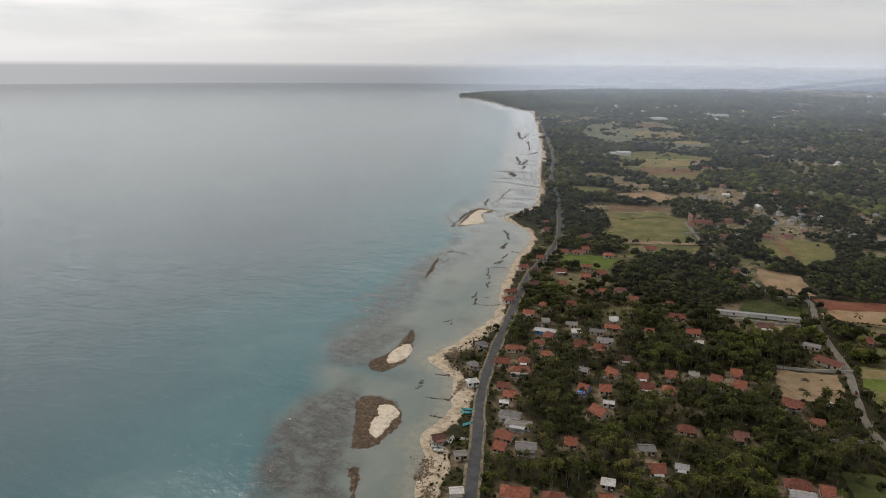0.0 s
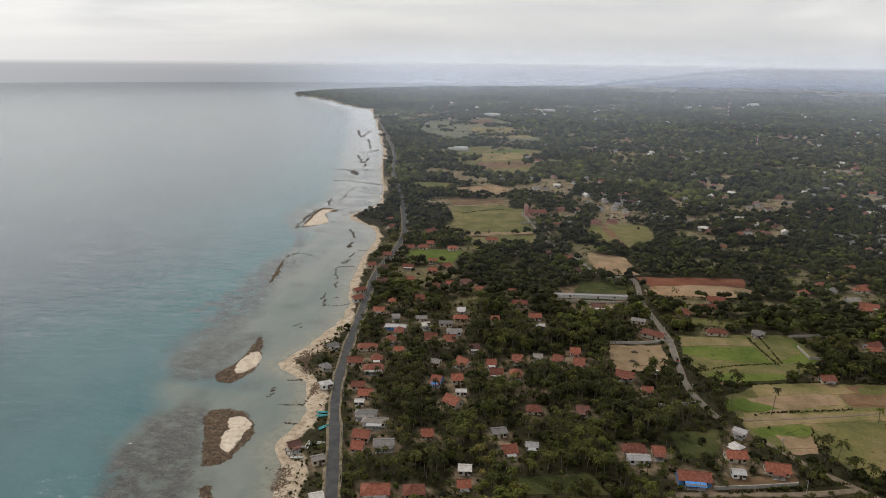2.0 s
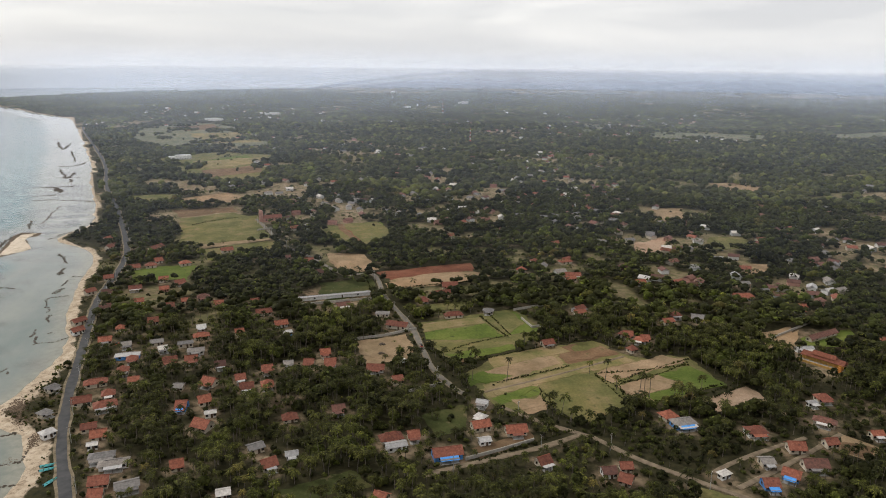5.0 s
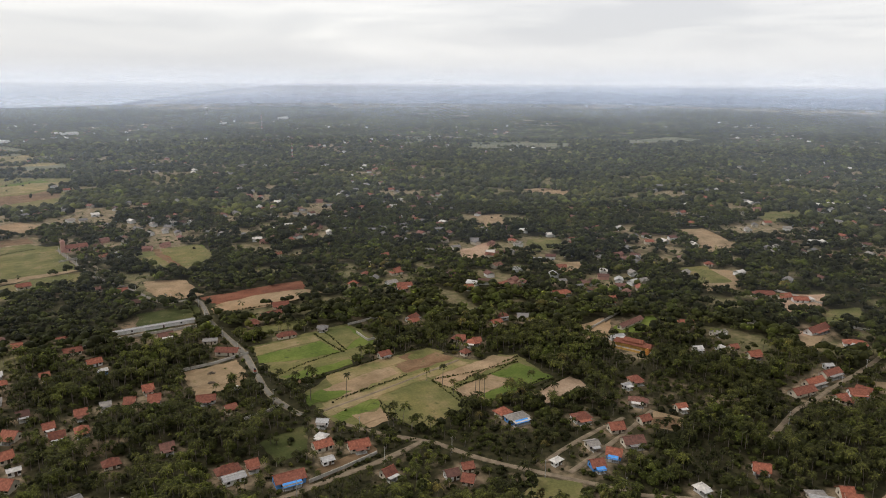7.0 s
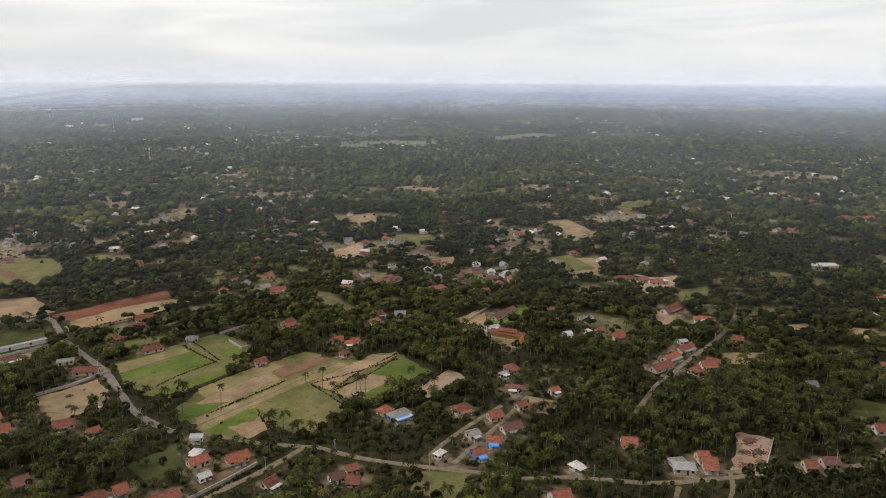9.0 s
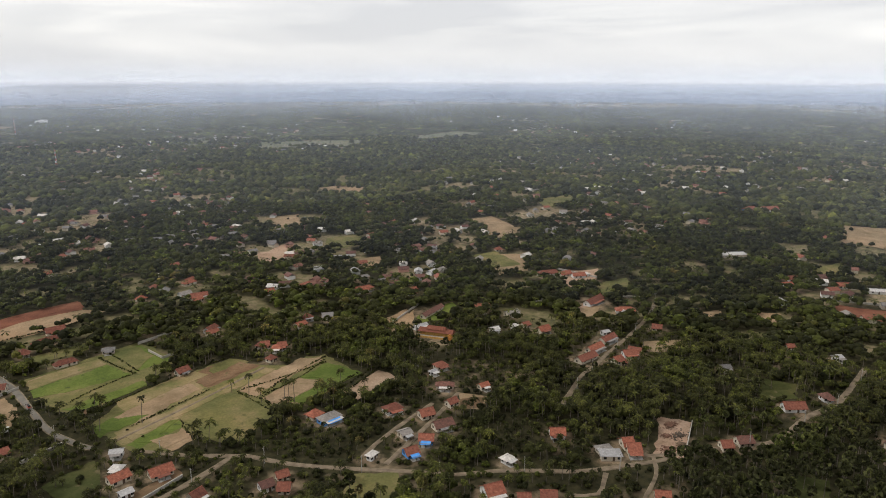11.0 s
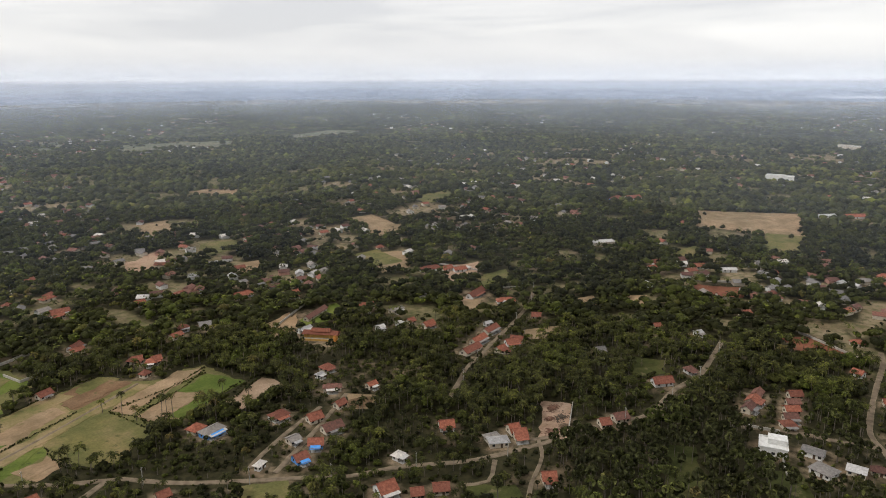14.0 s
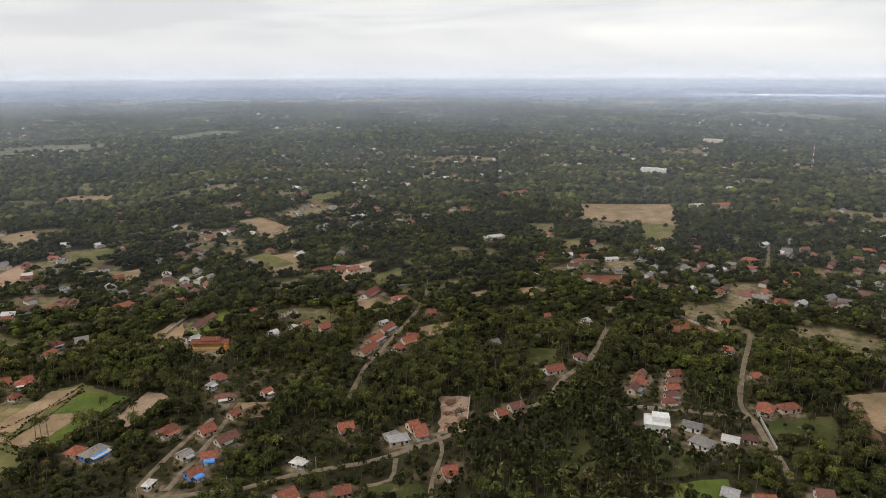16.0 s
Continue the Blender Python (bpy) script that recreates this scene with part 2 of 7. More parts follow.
def roof_mat(name, a, b, c, ribs, rough=0.8, metal=0.0):
    k = Mat(name, rough, 0.3, metal)
    col = k.ramp(k.noise(0.9, 6, 0.65), (0.28, a), (0.5, b), (0.75, c))
    own = k.ramp(k.object_random(), (0.0, (0.62, 0.60, 0.60)), (0.5, (0.95, 0.92, 0.9)), (1.0, (1.25, 1.15, 1.05)))
    return k.base(k.mix(1.0, col, own, "MULTIPLY")).bump(k.noise(7, 3, 0.5), 0.5, 0.08).m


M["tile"] = roof_mat("clay_roof_tile", (0.10, 0.042, 0.029), (0.225, 0.076, 0.047), (0.32, 0.145, 0.095), True)
M["dark_tile"] = roof_mat("weathered_roof_tile", (0.075, 0.042, 0.034), (0.14, 0.066, 0.050), (0.22, 0.11, 0.085), True)
M["grey_tile"] = roof_mat("grey_sheet_roof", (0.11, 0.105, 0.10), (0.18, 0.172, 0.165), (0.26, 0.245, 0.23), True)
M["metal"] = roof_mat("zinc_sheet_roof", (0.30, 0.295, 0.285), (0.44, 0.435, 0.425), (0.60, 0.60, 0.59), True, 0.5, 0.1)


def paint(name, a, b, rough=0.8):
    k = Mat(name, rough, 0.3)
    return k.base(k.ramp(k.noise(0.7, 6, 0.65), (0.3, a), (0.7, b))).m


M["cream"] = paint("cream_wall", (0.40, 0.34, 0.26), (0.58, 0.52, 0.42))
M["white"] = paint("white_wall", (0.48, 0.47, 0.44), (0.72, 0.71, 0.69))
M["blue"] = paint("blue_wall", (0.06, 0.19, 0.45), (0.10, 0.28, 0.60))
M["pink"] = paint("pink_wall", (0.36, 0.19, 0.15), (0.50, 0.29, 0.23))
M["wood"] = paint("dark_wood", (0.05, 0.032, 0.02), (0.11, 0.07, 0.045))
M["wallstone"] = paint("garden_wall_plaster", (0.26, 0.235, 0.20), (0.46, 0.43, 0.38))
M["rock"] = paint("wet_coral_rock", (0.035, 0.027, 0.020), (0.10, 0.075, 0.052))
M["brownrock"] = paint("brown_coral_rubble", (0.065, 0.043, 0.026), (0.18, 0.122, 0.075))
k = Mat("coral_rubble_bank", 0.9, 0.2)
M["rubblebank"] = k.base(k.mix(0.75, k.ramp(k.noise(0.55, 6, 0.7), (0.32, (0.040, 0.028, 0.018)), (0.5, (0.105, 0.072, 0.045)), (0.7, (0.21, 0.155, 0.10))), k.ramp(k.noise(2.6, 4, 0.7), (0.35, (0.55, 0.53, 0.5)), (0.65, (1.5, 1.45, 1.4))), "MULTIPLY")).bump(k.noise(2.0, 5), 0.9, 0.35).m
k = Mat("island_sand", 0.95, 0.15)
M["islandSand"] = k.base(k.mix(k.ramp(k.noise(0.45, 6, 0.78), (0.53, 0.0), (0.64, 0.7)), k.ramp(k.noise(0.16, 5, 0.6), (0.3, (0.47, 0.38, 0.28)), (0.7, (0.68, 0.59, 0.47))), (0.17, 0.12, 0.075))).bump(k.noise(1.5, 4), 0.4, 0.15).m
M["redheap"] = paint("reddish_earth_heap", (0.08, 0.04, 0.025), (0.19, 0.10, 0.065))
M["turquoise"] = paint("turquoise_hull", (0.08, 0.38, 0.40), (0.14, 0.50, 0.50), 0.45)
M["bluepaint"] = paint("blue_tarpaulin", (0.04, 0.20, 0.55), (0.08, 0.32, 0.75), 0.5)
M["orange"] = paint("orange_paint", (0.40, 0.15, 0.03), (0.58, 0.26, 0.06))
M["yellow"] = paint("yellow_wall", (0.36, 0.20, 0.05), (0.60, 0.37, 0.11))
M["orangetile"] = roof_mat("orange_roof_tile", (0.11, 0.042, 0.027), (0.23, 0.075, 0.043), (0.34, 0.14, 0.085), True)
M["redsteel"] = paint("red_painted_steel", (0.40, 0.07, 0.04), (0.50, 0.11, 0.07), 0.5)
M["concrete"] = paint("concrete", (0.28, 0.27, 0.25), (0.44, 0.43, 0.40))
M["tyre"] = paint("tyre_rubber", (0.02, 0.02, 0.02), (0.035, 0.035, 0.035))
k = Mat("window_glass", 0.08, 0.6)
M["glass"] = k.base((0.02, 0.024, 0.028)).m


# ================= mesh helpers =================
def raw_mesh(name, verts, faces, mat, smooth=False, attrs=None):
    """A mesh from arrays: faces all of one size."""
    verts, faces = np.asarray(verts, np.float32), np.asarray(faces, np.int32)
    me = bpy.data.meshes.new(name)
    n, c = faces.shape
    me.vertices.add(len(verts))
    me.vertices.foreach_set("co", verts.ravel())
    me.loops.add(n * c)
    me.loops.foreach_set("vertex_index", faces.ravel())
    me.polygons.add(n)
    me.polygons.foreach_set("loop_start", np.arange(0, n * c, c, dtype=np.int32))
    me.polygons.foreach_set("use_smooth", np.full(n, smooth))
    me.update(calc_edges=True)
    for key, values in (attrs or {}).items():
        at = me.attributes.new(key, "FLOAT", "POINT")
        at.data.foreach_set("value", np.asarray(values, np.float32))
    me.materials.append(mat)
    return me


def part(name, bm, mat, parent=None, label="", place=None):
    """Links a bmesh, or a mesh, as one mesh object under a thing or a part."""
    if isinstance(bm, bmesh.types.BMesh):
        me = bpy.data.meshes.new(name)
        bmesh.ops.recalc_face_normals(bm, faces=bm.faces)
        bm.to_mesh(me)
        bm.free()
        me.materials.append(mat)
    else:
        me = bm
    ob = new(name, me)
    if parent:
        ob.parent = parent
    if place is not None:
        ob.matrix_basis = place
    if label:
        ob["label"] = label
    return ob


def box(bm, x0, x1, y0, y1, z0, z1):
    v = [bm.verts.new(p) for p in ((x0, y0, z0), (x1, y0, z0), (x1, y1, z0), (x0, y1, z0), (x0, y0, z1), (x1, y0, z1), (x1, y1, z1), (x0, y1, z1))]
    for f in ((3, 2, 1, 0), (4, 5, 6, 7), (0, 1, 5, 4), (1, 2, 6, 5), (2, 3, 7, 6), (3, 0, 4, 7)):
        bm.faces.new([v[i] for i in f])
    return v


def boxes(*rows):
    bm = bmesh.new()
    for r in rows:
        box(bm, *r)
    return bm


def slab(bm, quad, thick):
    """A plate with the given upper corners, thick downwards."""
    top = [bm.verts.new(p) for p in quad]
    low = [bm.verts.new((p[0], p[1], p[2] - thick)) for p in quad]
    n = len(quad)
    bm.faces.new(top)
    bm.faces.new(low[::-1])
    for i in range(n):
        bm.faces.new((top[i], low[i], low[(i + 1) % n], top[(i + 1) % n]))


def tube(bm, a, b, r0, r1, n=8, cap=True):
    a, b = Vector(a), Vector(b)
    q = (b - a).to_track_quat("Z", "Y")
    rings = []
    for p, r in ((a, r0), (b, r1)):
        rings.append([bm.verts.new(p + q @ Vector((r * math.cos(2 * math.pi * i / n), r * math.sin(2 * math.pi * i / n), 0))) for i in range(n)])
    for i in range(n):
        bm.faces.new((rings[0][i], rings[0][(i + 1) % n], rings[1][(i + 1) % n], rings[1][i]))
    if cap:
        bm.faces.new(rings[0][::-1])
        bm.faces.new(rings[1])


def spline(pts, step):
    """Catmull-Rom through the points, one place about every step metres."""
    p = np.array([2 * np.array(pts[0]) - pts[1], *pts, 2 * np.array(pts[-1]) - pts[-2]], float)
    out = []
    for i in range(1, len(p) - 2):
        n = max(2, int(np.linalg.norm(p[i + 1] - p[i]) / step))
        t = np.linspace(0, 1, n, endpoint=False)[:, None]
        out.append(0.5 * (2 * p[i] + (p[i + 1] - p[i - 1]) * t + (2 * p[i - 1] - 5 * p[i] + 4 * p[i + 1] - p[i + 2]) * t**2
                          + (3 * p[i] - p[i - 1] - 3 * p[i + 1] + p[i + 2]) * t**3))
    return np.vstack([*out, p[-2:-1]])


def hash2(ix, iy, seed):
    h = np.sin(ix * 127.1 + iy * 311.7 + seed * 74.7) * 43758.5453
    return h - np.floor(h)


def vnoise(x, y, scale, seed=0, octaves=3):
    """Value noise in 0..1 for arrays."""
    total, amp, norm = 0.0, 1.0, 0.0
    for o in range(octaves):
        u, v = x / scale, y / scale
        iu, iv = np.floor(u), np.floor(v)
        fu, fv = u - iu, v - iv
        fu, fv = fu * fu * (3 - 2 * fu), fv * fv * (3 - 2 * fv)
        s = seed + 17 * o
        n = (hash2(iu, iv, s) * (1 - fu) + hash2(iu + 1, iv, s) * fu) * (1 - fv) + (hash2(iu, iv + 1, s) * (1 - fu) + hash2(iu + 1, iv + 1, s) * fu) * fv
        total, norm = total + amp * n, norm + amp
        amp, scale = amp * 0.5, scale * 0.5
    return total / norm


def smooth(a, b, x):
    t = np.clip((x - a) / (b - a), 0, 1)
    return t * t * (3 - 2 * t)


def line_distance(x, y, pts):
    """Distance from places to a polyline."""
    best = np.full(np.shape(x), 1e9)
    for (ax, ay), (bx, by) in zip(pts[:-1], pts[1:]):
        dx, dy = bx - ax, by - ay
        t = np.clip(((x - ax) * dx + (y - ay) * dy) / (dx * dx + dy * dy + 1e-9), 0, 1)
        best = np.minimum(best, np.hypot(x - ax - t * dx, y - ay - t * dy))
    return best


def inside(x, y, pts):
    res = np.zeros(np.shape(x), bool)
    for (ax, ay), (bx, by) in zip(pts, [*pts[1:], pts[0]]):
        if ay != by:
            res ^= ((ay > y) != (by > y)) & (x < (bx - ax) * (y - ay) / (by - ay) + ax)
    return res


# ================= land and sea =================
SEA_LEVEL = -1.3
COAST = ((-108.5, 202.5), (-112.5, 216.4), (-121.7, 246.3), (-132.6, 259.9), (-129.2, 282.3), (-134.8, 302.8), (-144.5, 325.1), (-169.1, 342.1), (-164.2, 366.2), (-158.3, 406.2), (-162, 443.7), (-175.6, 487.2), (-191.2, 554.7), (-199.8, 631.4), (-223.3, 680.3), (-258.3, 713.9), (-256.2, 751.4), (-245.7, 788.9), (-282.2, 920.3), (-329.5, 1067.6), (-410, 1337.5), (-537.6, 1712.7), (-669.4, 2087.3), (-751.6, 2285.9), (-869, 2445), (-1043.3, 2695.3), (-1187.1, 2894.4), (-1354.2, 3070))
CAPE = ((-1400, 3200), (-1360, 3560), (-1120, 3980), (-760, 4420), (-330, 4760), (60, 5050), (420, 6100))
shore = [tuple(p) for p in spline(((-60, -900), (-70, -300), (-86, 80), *COAST, *CAPE), 18)]
LAND = [*shore, (6500, 6100), (6500, -6500), (-60, -6500)]


def coast_distance(x, y):
    """Metres inland, negative at sea, with a ragged edge."""
    d = line_distance(x, y, shore)
    d = np.where(inside(x, y, LAND), d, -d)
    far = np.clip(np.hypot(x, y) / 900, 0.6, 3)
    return d + (vnoise(x, y, 14, 3) - 0.5) * 9 * far + (vnoise(x, y, 60, 9) - 0.5) * 5 * far


def polar_grid(bearings, radii):
    """A sheet round the eye; bearings in degrees to the left of +y."""
    b, r = np.meshgrid(np.radians(bearings), radii, indexing="ij")
    x, y = (-np.sin(b) * r).ravel(), (np.cos(b) * r).ravel()
    n, m = len(bearings), len(radii)
    i, j = np.meshgrid(np.arange(n - 1), np.arange(m - 1), indexing="ij")
    a = (i * m + j).ravel()
    return x, y, np.stack([a, a + 1, a + m + 1, a + m], 1)


bear_land = np.r_[np.arange(-180, -102, 6), np.arange(-102, 66, 0.36), np.arange(66, 181, 6)]
radii = np.r_[0, 60, 120, 170 * 1.019 ** np.arange(0, 184)]
radii = radii[radii < 5200]
gx, gy, gf = polar_grid(bear_land, radii)
gd = coast_distance(gx, gy)
gz = np.clip(gd * 0.075 + SEA_LEVEL, -4.0, 0.0)
strip = (4 + 16 * vnoise(gx, gy, 28, 5, 4)) * (1 - 0.35 * smooth(380, 480, gy) - 0.2 * smooth(600, 900, gy))
sandy = 1 - smooth(strip * 0.5, strip, gd)
ground = tagged(new("ground", raw_mesh("ground", np.stack([gx, gy, gz], 1), gf, M["ground"], True, {"sand": sandy, "yard": np.zeros(len(gx)), "meadow": np.zeros(len(gx))})),
                "flat coastal land of dry soil, grass and pale beach sand", "ground", kind="structure")

REEF_SOUTH = ((-175.6, 184.1), (-189.5, 218.7), (-207.3, 270.7), (-182, 288.6), (-152.4, 236.5), (-139.1, 201.6))
REEF_NORTH = ((-234.2, 330.7), (-228.5, 364.5), (-197.5, 385.2), (-193.8, 362.3), (-191.7, 316.8), (-214.3, 310.2))
bear_sea = np.r_[np.arange(-180, -12, 12), np.arange(-12, 70, 0.33), np.arange(70, 181, 5)]
sx, sy, sf = polar_grid(bear_sea, radii)
sd = -coast_distance(sx, sy)
south = smooth(560, 330, sy)
edge = 56 + 32 * vnoise(sx, sy, 90, 21) - 4 * south
shelf = 1 - smooth(edge, edge + 120 + 90 * vnoise(sx, sy, 260, 31), sd)
lagoon = 1 - smooth(edge * 0.75, edge * 1.1, sd)


def flat(*pts):
    """A reef flat with a soft ragged rim, as a share of cover."""
    away = line_distance(sx, sy, [*pts, pts[0]])
    away = np.where(inside(sx, sy, pts), away, -away) + (vnoise(sx, sy, 18, 41, 4) - 0.5) * 22
    return smooth(-5, 7, away)


reefs = flat(*REEF_SOUTH)
reefs = np.maximum(reefs, 0.85 * flat(*REEF_NORTH))
for wide, *ridge in ((26, (-227, 375), (-234, 409), (-242, 450), (-250, 494), (-253, 532)), (7, (-262, 409), (-248, 446), (-243, 492)), (6, (-257, 546), (-262, 590), (-285, 640)), (5, (-300, 660), (-320, 700), (-325, 760))):
    reefs = np.maximum(reefs, 0.75 * smooth(wide, wide * 0.2, line_distance(sx, sy, spline(ridge, 10).tolist()) + (vnoise(sx, sy, 9, 47, 3) - 0.5) * 12))
shallow = 1 - smooth(0, 9 + 12 * vnoise(sx, sy, 40, 17), sd)
channel = np.exp(-((sy - 316) / 9) ** 2)
lagoon = lagoon * np.clip(1 - 0.75 * channel * smooth(10, 40, sd), 0, 1)
streak = smooth(0.55, 0.66, vnoise(sx * 0.45, sy * 1.3, 22, 77, 4)) * (1 - smooth(40, 110, sd)) * smooth(520, 800, sy)
dapple = 0.45 * smooth(0.55, 0.75, vnoise(sx, sy, 24, 57, 4)) * (1 - smooth(edge * 0.9, edge * 1.3, sd))
reefs = np.clip(np.maximum(np.maximum(reefs, dapple), 0.8 * streak), 0, 1)
flats = (1 - smooth(35, 85 + 120 * smooth(1800, 2800, sy), sd)) * smooth(480, 900, sy) * (0.5 + 0.5 * vnoise(sx, sy, 60, 88))
foamy = np.clip(4 * reefs * (1 - reefs) + 0.5 * reefs, 0, 1) * smooth(48, 70, sd) * smooth(130, 95, sd) * smooth(600, 480, sy)
sea = tagged(new("water", raw_mesh("water", np.stack([sx, sy, np.full_like(sx, SEA_LEVEL)], 1), sf, M["sea"], True,
                                   {"shelf": shelf, "lagoon": lagoon, "flats": flats, "reef": reefs, "foam": foamy, "shallow": shallow})),
             "calm grey-green sea with a shallow reef lagoon", "sea", kind="structure")

# distance beyond the sheets: glowing land and sea to the horizon, haze painted in
k = Mat("horizon_painted_haze", 1.0, 0.0)
height = k.n.new("ShaderNodeSeparateXYZ")
k.l.new(k.pos, height.inputs[0])
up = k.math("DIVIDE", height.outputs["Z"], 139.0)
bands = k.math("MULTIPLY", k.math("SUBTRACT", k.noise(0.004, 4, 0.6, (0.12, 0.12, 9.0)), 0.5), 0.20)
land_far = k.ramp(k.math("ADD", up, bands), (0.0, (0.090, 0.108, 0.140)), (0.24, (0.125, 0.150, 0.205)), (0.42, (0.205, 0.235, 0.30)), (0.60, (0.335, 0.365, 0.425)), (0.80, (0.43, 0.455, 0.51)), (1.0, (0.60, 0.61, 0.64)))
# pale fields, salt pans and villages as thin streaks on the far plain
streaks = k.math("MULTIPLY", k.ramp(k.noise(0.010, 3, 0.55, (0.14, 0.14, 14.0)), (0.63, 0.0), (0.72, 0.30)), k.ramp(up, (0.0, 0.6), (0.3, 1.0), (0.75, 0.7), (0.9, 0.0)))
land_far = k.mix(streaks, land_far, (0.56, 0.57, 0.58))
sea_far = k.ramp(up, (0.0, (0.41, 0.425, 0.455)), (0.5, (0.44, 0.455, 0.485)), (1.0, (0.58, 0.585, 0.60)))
# glare on the sunward sea, painted as a brighter glow colour
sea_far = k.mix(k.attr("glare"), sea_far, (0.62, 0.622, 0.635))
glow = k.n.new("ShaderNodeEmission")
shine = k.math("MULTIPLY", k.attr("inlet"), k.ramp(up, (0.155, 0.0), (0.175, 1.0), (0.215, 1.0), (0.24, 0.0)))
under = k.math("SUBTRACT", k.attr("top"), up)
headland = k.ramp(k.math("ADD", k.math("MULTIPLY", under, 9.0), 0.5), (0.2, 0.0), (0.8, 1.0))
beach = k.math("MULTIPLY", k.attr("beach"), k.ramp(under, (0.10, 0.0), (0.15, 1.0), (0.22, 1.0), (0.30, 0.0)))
# greyish haze tint put into the land's colour over some bearings
land_far = k.mix(k.math("MULTIPLY", k.attr("haze_tint"), k.ramp(up, (0.15, 0.2), (0.6, 0.75))), land_far, (0.315, 0.305, 0.315))
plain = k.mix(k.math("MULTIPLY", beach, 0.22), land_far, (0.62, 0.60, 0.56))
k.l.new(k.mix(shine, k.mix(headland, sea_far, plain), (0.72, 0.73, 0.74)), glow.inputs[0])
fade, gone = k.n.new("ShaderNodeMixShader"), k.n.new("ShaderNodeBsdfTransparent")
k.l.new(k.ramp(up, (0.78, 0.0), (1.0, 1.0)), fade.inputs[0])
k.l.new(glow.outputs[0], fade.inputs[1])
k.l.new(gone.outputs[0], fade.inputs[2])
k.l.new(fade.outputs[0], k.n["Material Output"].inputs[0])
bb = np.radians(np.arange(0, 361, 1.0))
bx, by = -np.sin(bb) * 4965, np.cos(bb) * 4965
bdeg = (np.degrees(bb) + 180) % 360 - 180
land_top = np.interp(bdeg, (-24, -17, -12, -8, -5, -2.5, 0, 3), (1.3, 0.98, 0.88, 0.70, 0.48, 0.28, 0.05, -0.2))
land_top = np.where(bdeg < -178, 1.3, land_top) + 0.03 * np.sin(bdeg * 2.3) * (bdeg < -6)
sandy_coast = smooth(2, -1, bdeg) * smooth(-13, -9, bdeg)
haze_tint = smooth(6, -2, bdeg) * smooth(-34, -14, bdeg)
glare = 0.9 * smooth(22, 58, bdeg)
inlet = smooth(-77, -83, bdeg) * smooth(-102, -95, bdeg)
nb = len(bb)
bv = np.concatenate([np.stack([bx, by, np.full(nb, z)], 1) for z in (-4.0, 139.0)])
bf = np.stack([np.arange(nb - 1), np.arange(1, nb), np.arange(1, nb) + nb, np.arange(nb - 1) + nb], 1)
tagged(new("backdrop", raw_mesh("backdrop", bv, bf, k.m, False, {"top": np.r_[land_top, land_top], "beach": np.r_[sandy_coast, sandy_coast], "haze_tint": np.r_[haze_tint, haze_tint], "glare": np.r_[glare, glare], "inlet": np.r_[inlet, inlet]})),
       "glowing backdrop with haze painted on far land and sea", "distance", kind="structure")


# added see-through shells round the plain, pale blue to paint in haze
def haze_bank(radius, amount):
    k = Mat("haze", 1.0, 0.0)
    zz = k.n.new("ShaderNodeSeparateXYZ")
    k.l.new(k.pos, zz.inputs[0])
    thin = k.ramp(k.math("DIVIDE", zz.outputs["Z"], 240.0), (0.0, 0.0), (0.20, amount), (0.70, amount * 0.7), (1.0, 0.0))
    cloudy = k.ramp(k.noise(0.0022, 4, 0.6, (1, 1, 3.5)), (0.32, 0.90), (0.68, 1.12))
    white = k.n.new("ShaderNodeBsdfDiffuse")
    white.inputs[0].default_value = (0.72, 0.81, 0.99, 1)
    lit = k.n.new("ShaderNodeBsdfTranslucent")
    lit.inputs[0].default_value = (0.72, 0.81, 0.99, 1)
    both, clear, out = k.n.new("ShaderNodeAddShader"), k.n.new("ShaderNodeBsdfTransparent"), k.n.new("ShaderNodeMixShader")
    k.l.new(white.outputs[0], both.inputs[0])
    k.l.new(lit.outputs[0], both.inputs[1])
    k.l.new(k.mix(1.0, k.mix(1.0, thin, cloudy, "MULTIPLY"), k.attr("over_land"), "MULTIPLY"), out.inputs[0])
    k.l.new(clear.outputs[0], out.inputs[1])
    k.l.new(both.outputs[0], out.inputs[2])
    k.l.new(out.outputs[0], k.n["Material Output"].inputs[0])
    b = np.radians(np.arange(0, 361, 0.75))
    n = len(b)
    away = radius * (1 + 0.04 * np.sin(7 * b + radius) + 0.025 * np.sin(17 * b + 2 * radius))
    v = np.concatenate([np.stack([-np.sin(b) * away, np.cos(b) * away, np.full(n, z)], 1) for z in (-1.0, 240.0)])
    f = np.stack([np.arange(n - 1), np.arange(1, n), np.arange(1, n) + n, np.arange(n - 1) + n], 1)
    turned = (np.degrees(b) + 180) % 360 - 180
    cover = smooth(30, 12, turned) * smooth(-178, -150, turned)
    tagged(new("haze_bank", raw_mesh("haze_bank", v, f, k.m, False, {"over_land": np.r_[cover, cover]})), "see-through pale blue shell standing in for haze", "haze", kind="stuff")


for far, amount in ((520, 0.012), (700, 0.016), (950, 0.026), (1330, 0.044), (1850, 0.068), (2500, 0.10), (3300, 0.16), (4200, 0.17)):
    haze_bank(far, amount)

# ================= roads, fields, walls =================
FIELDS, ROADS, SITES = [], [], []


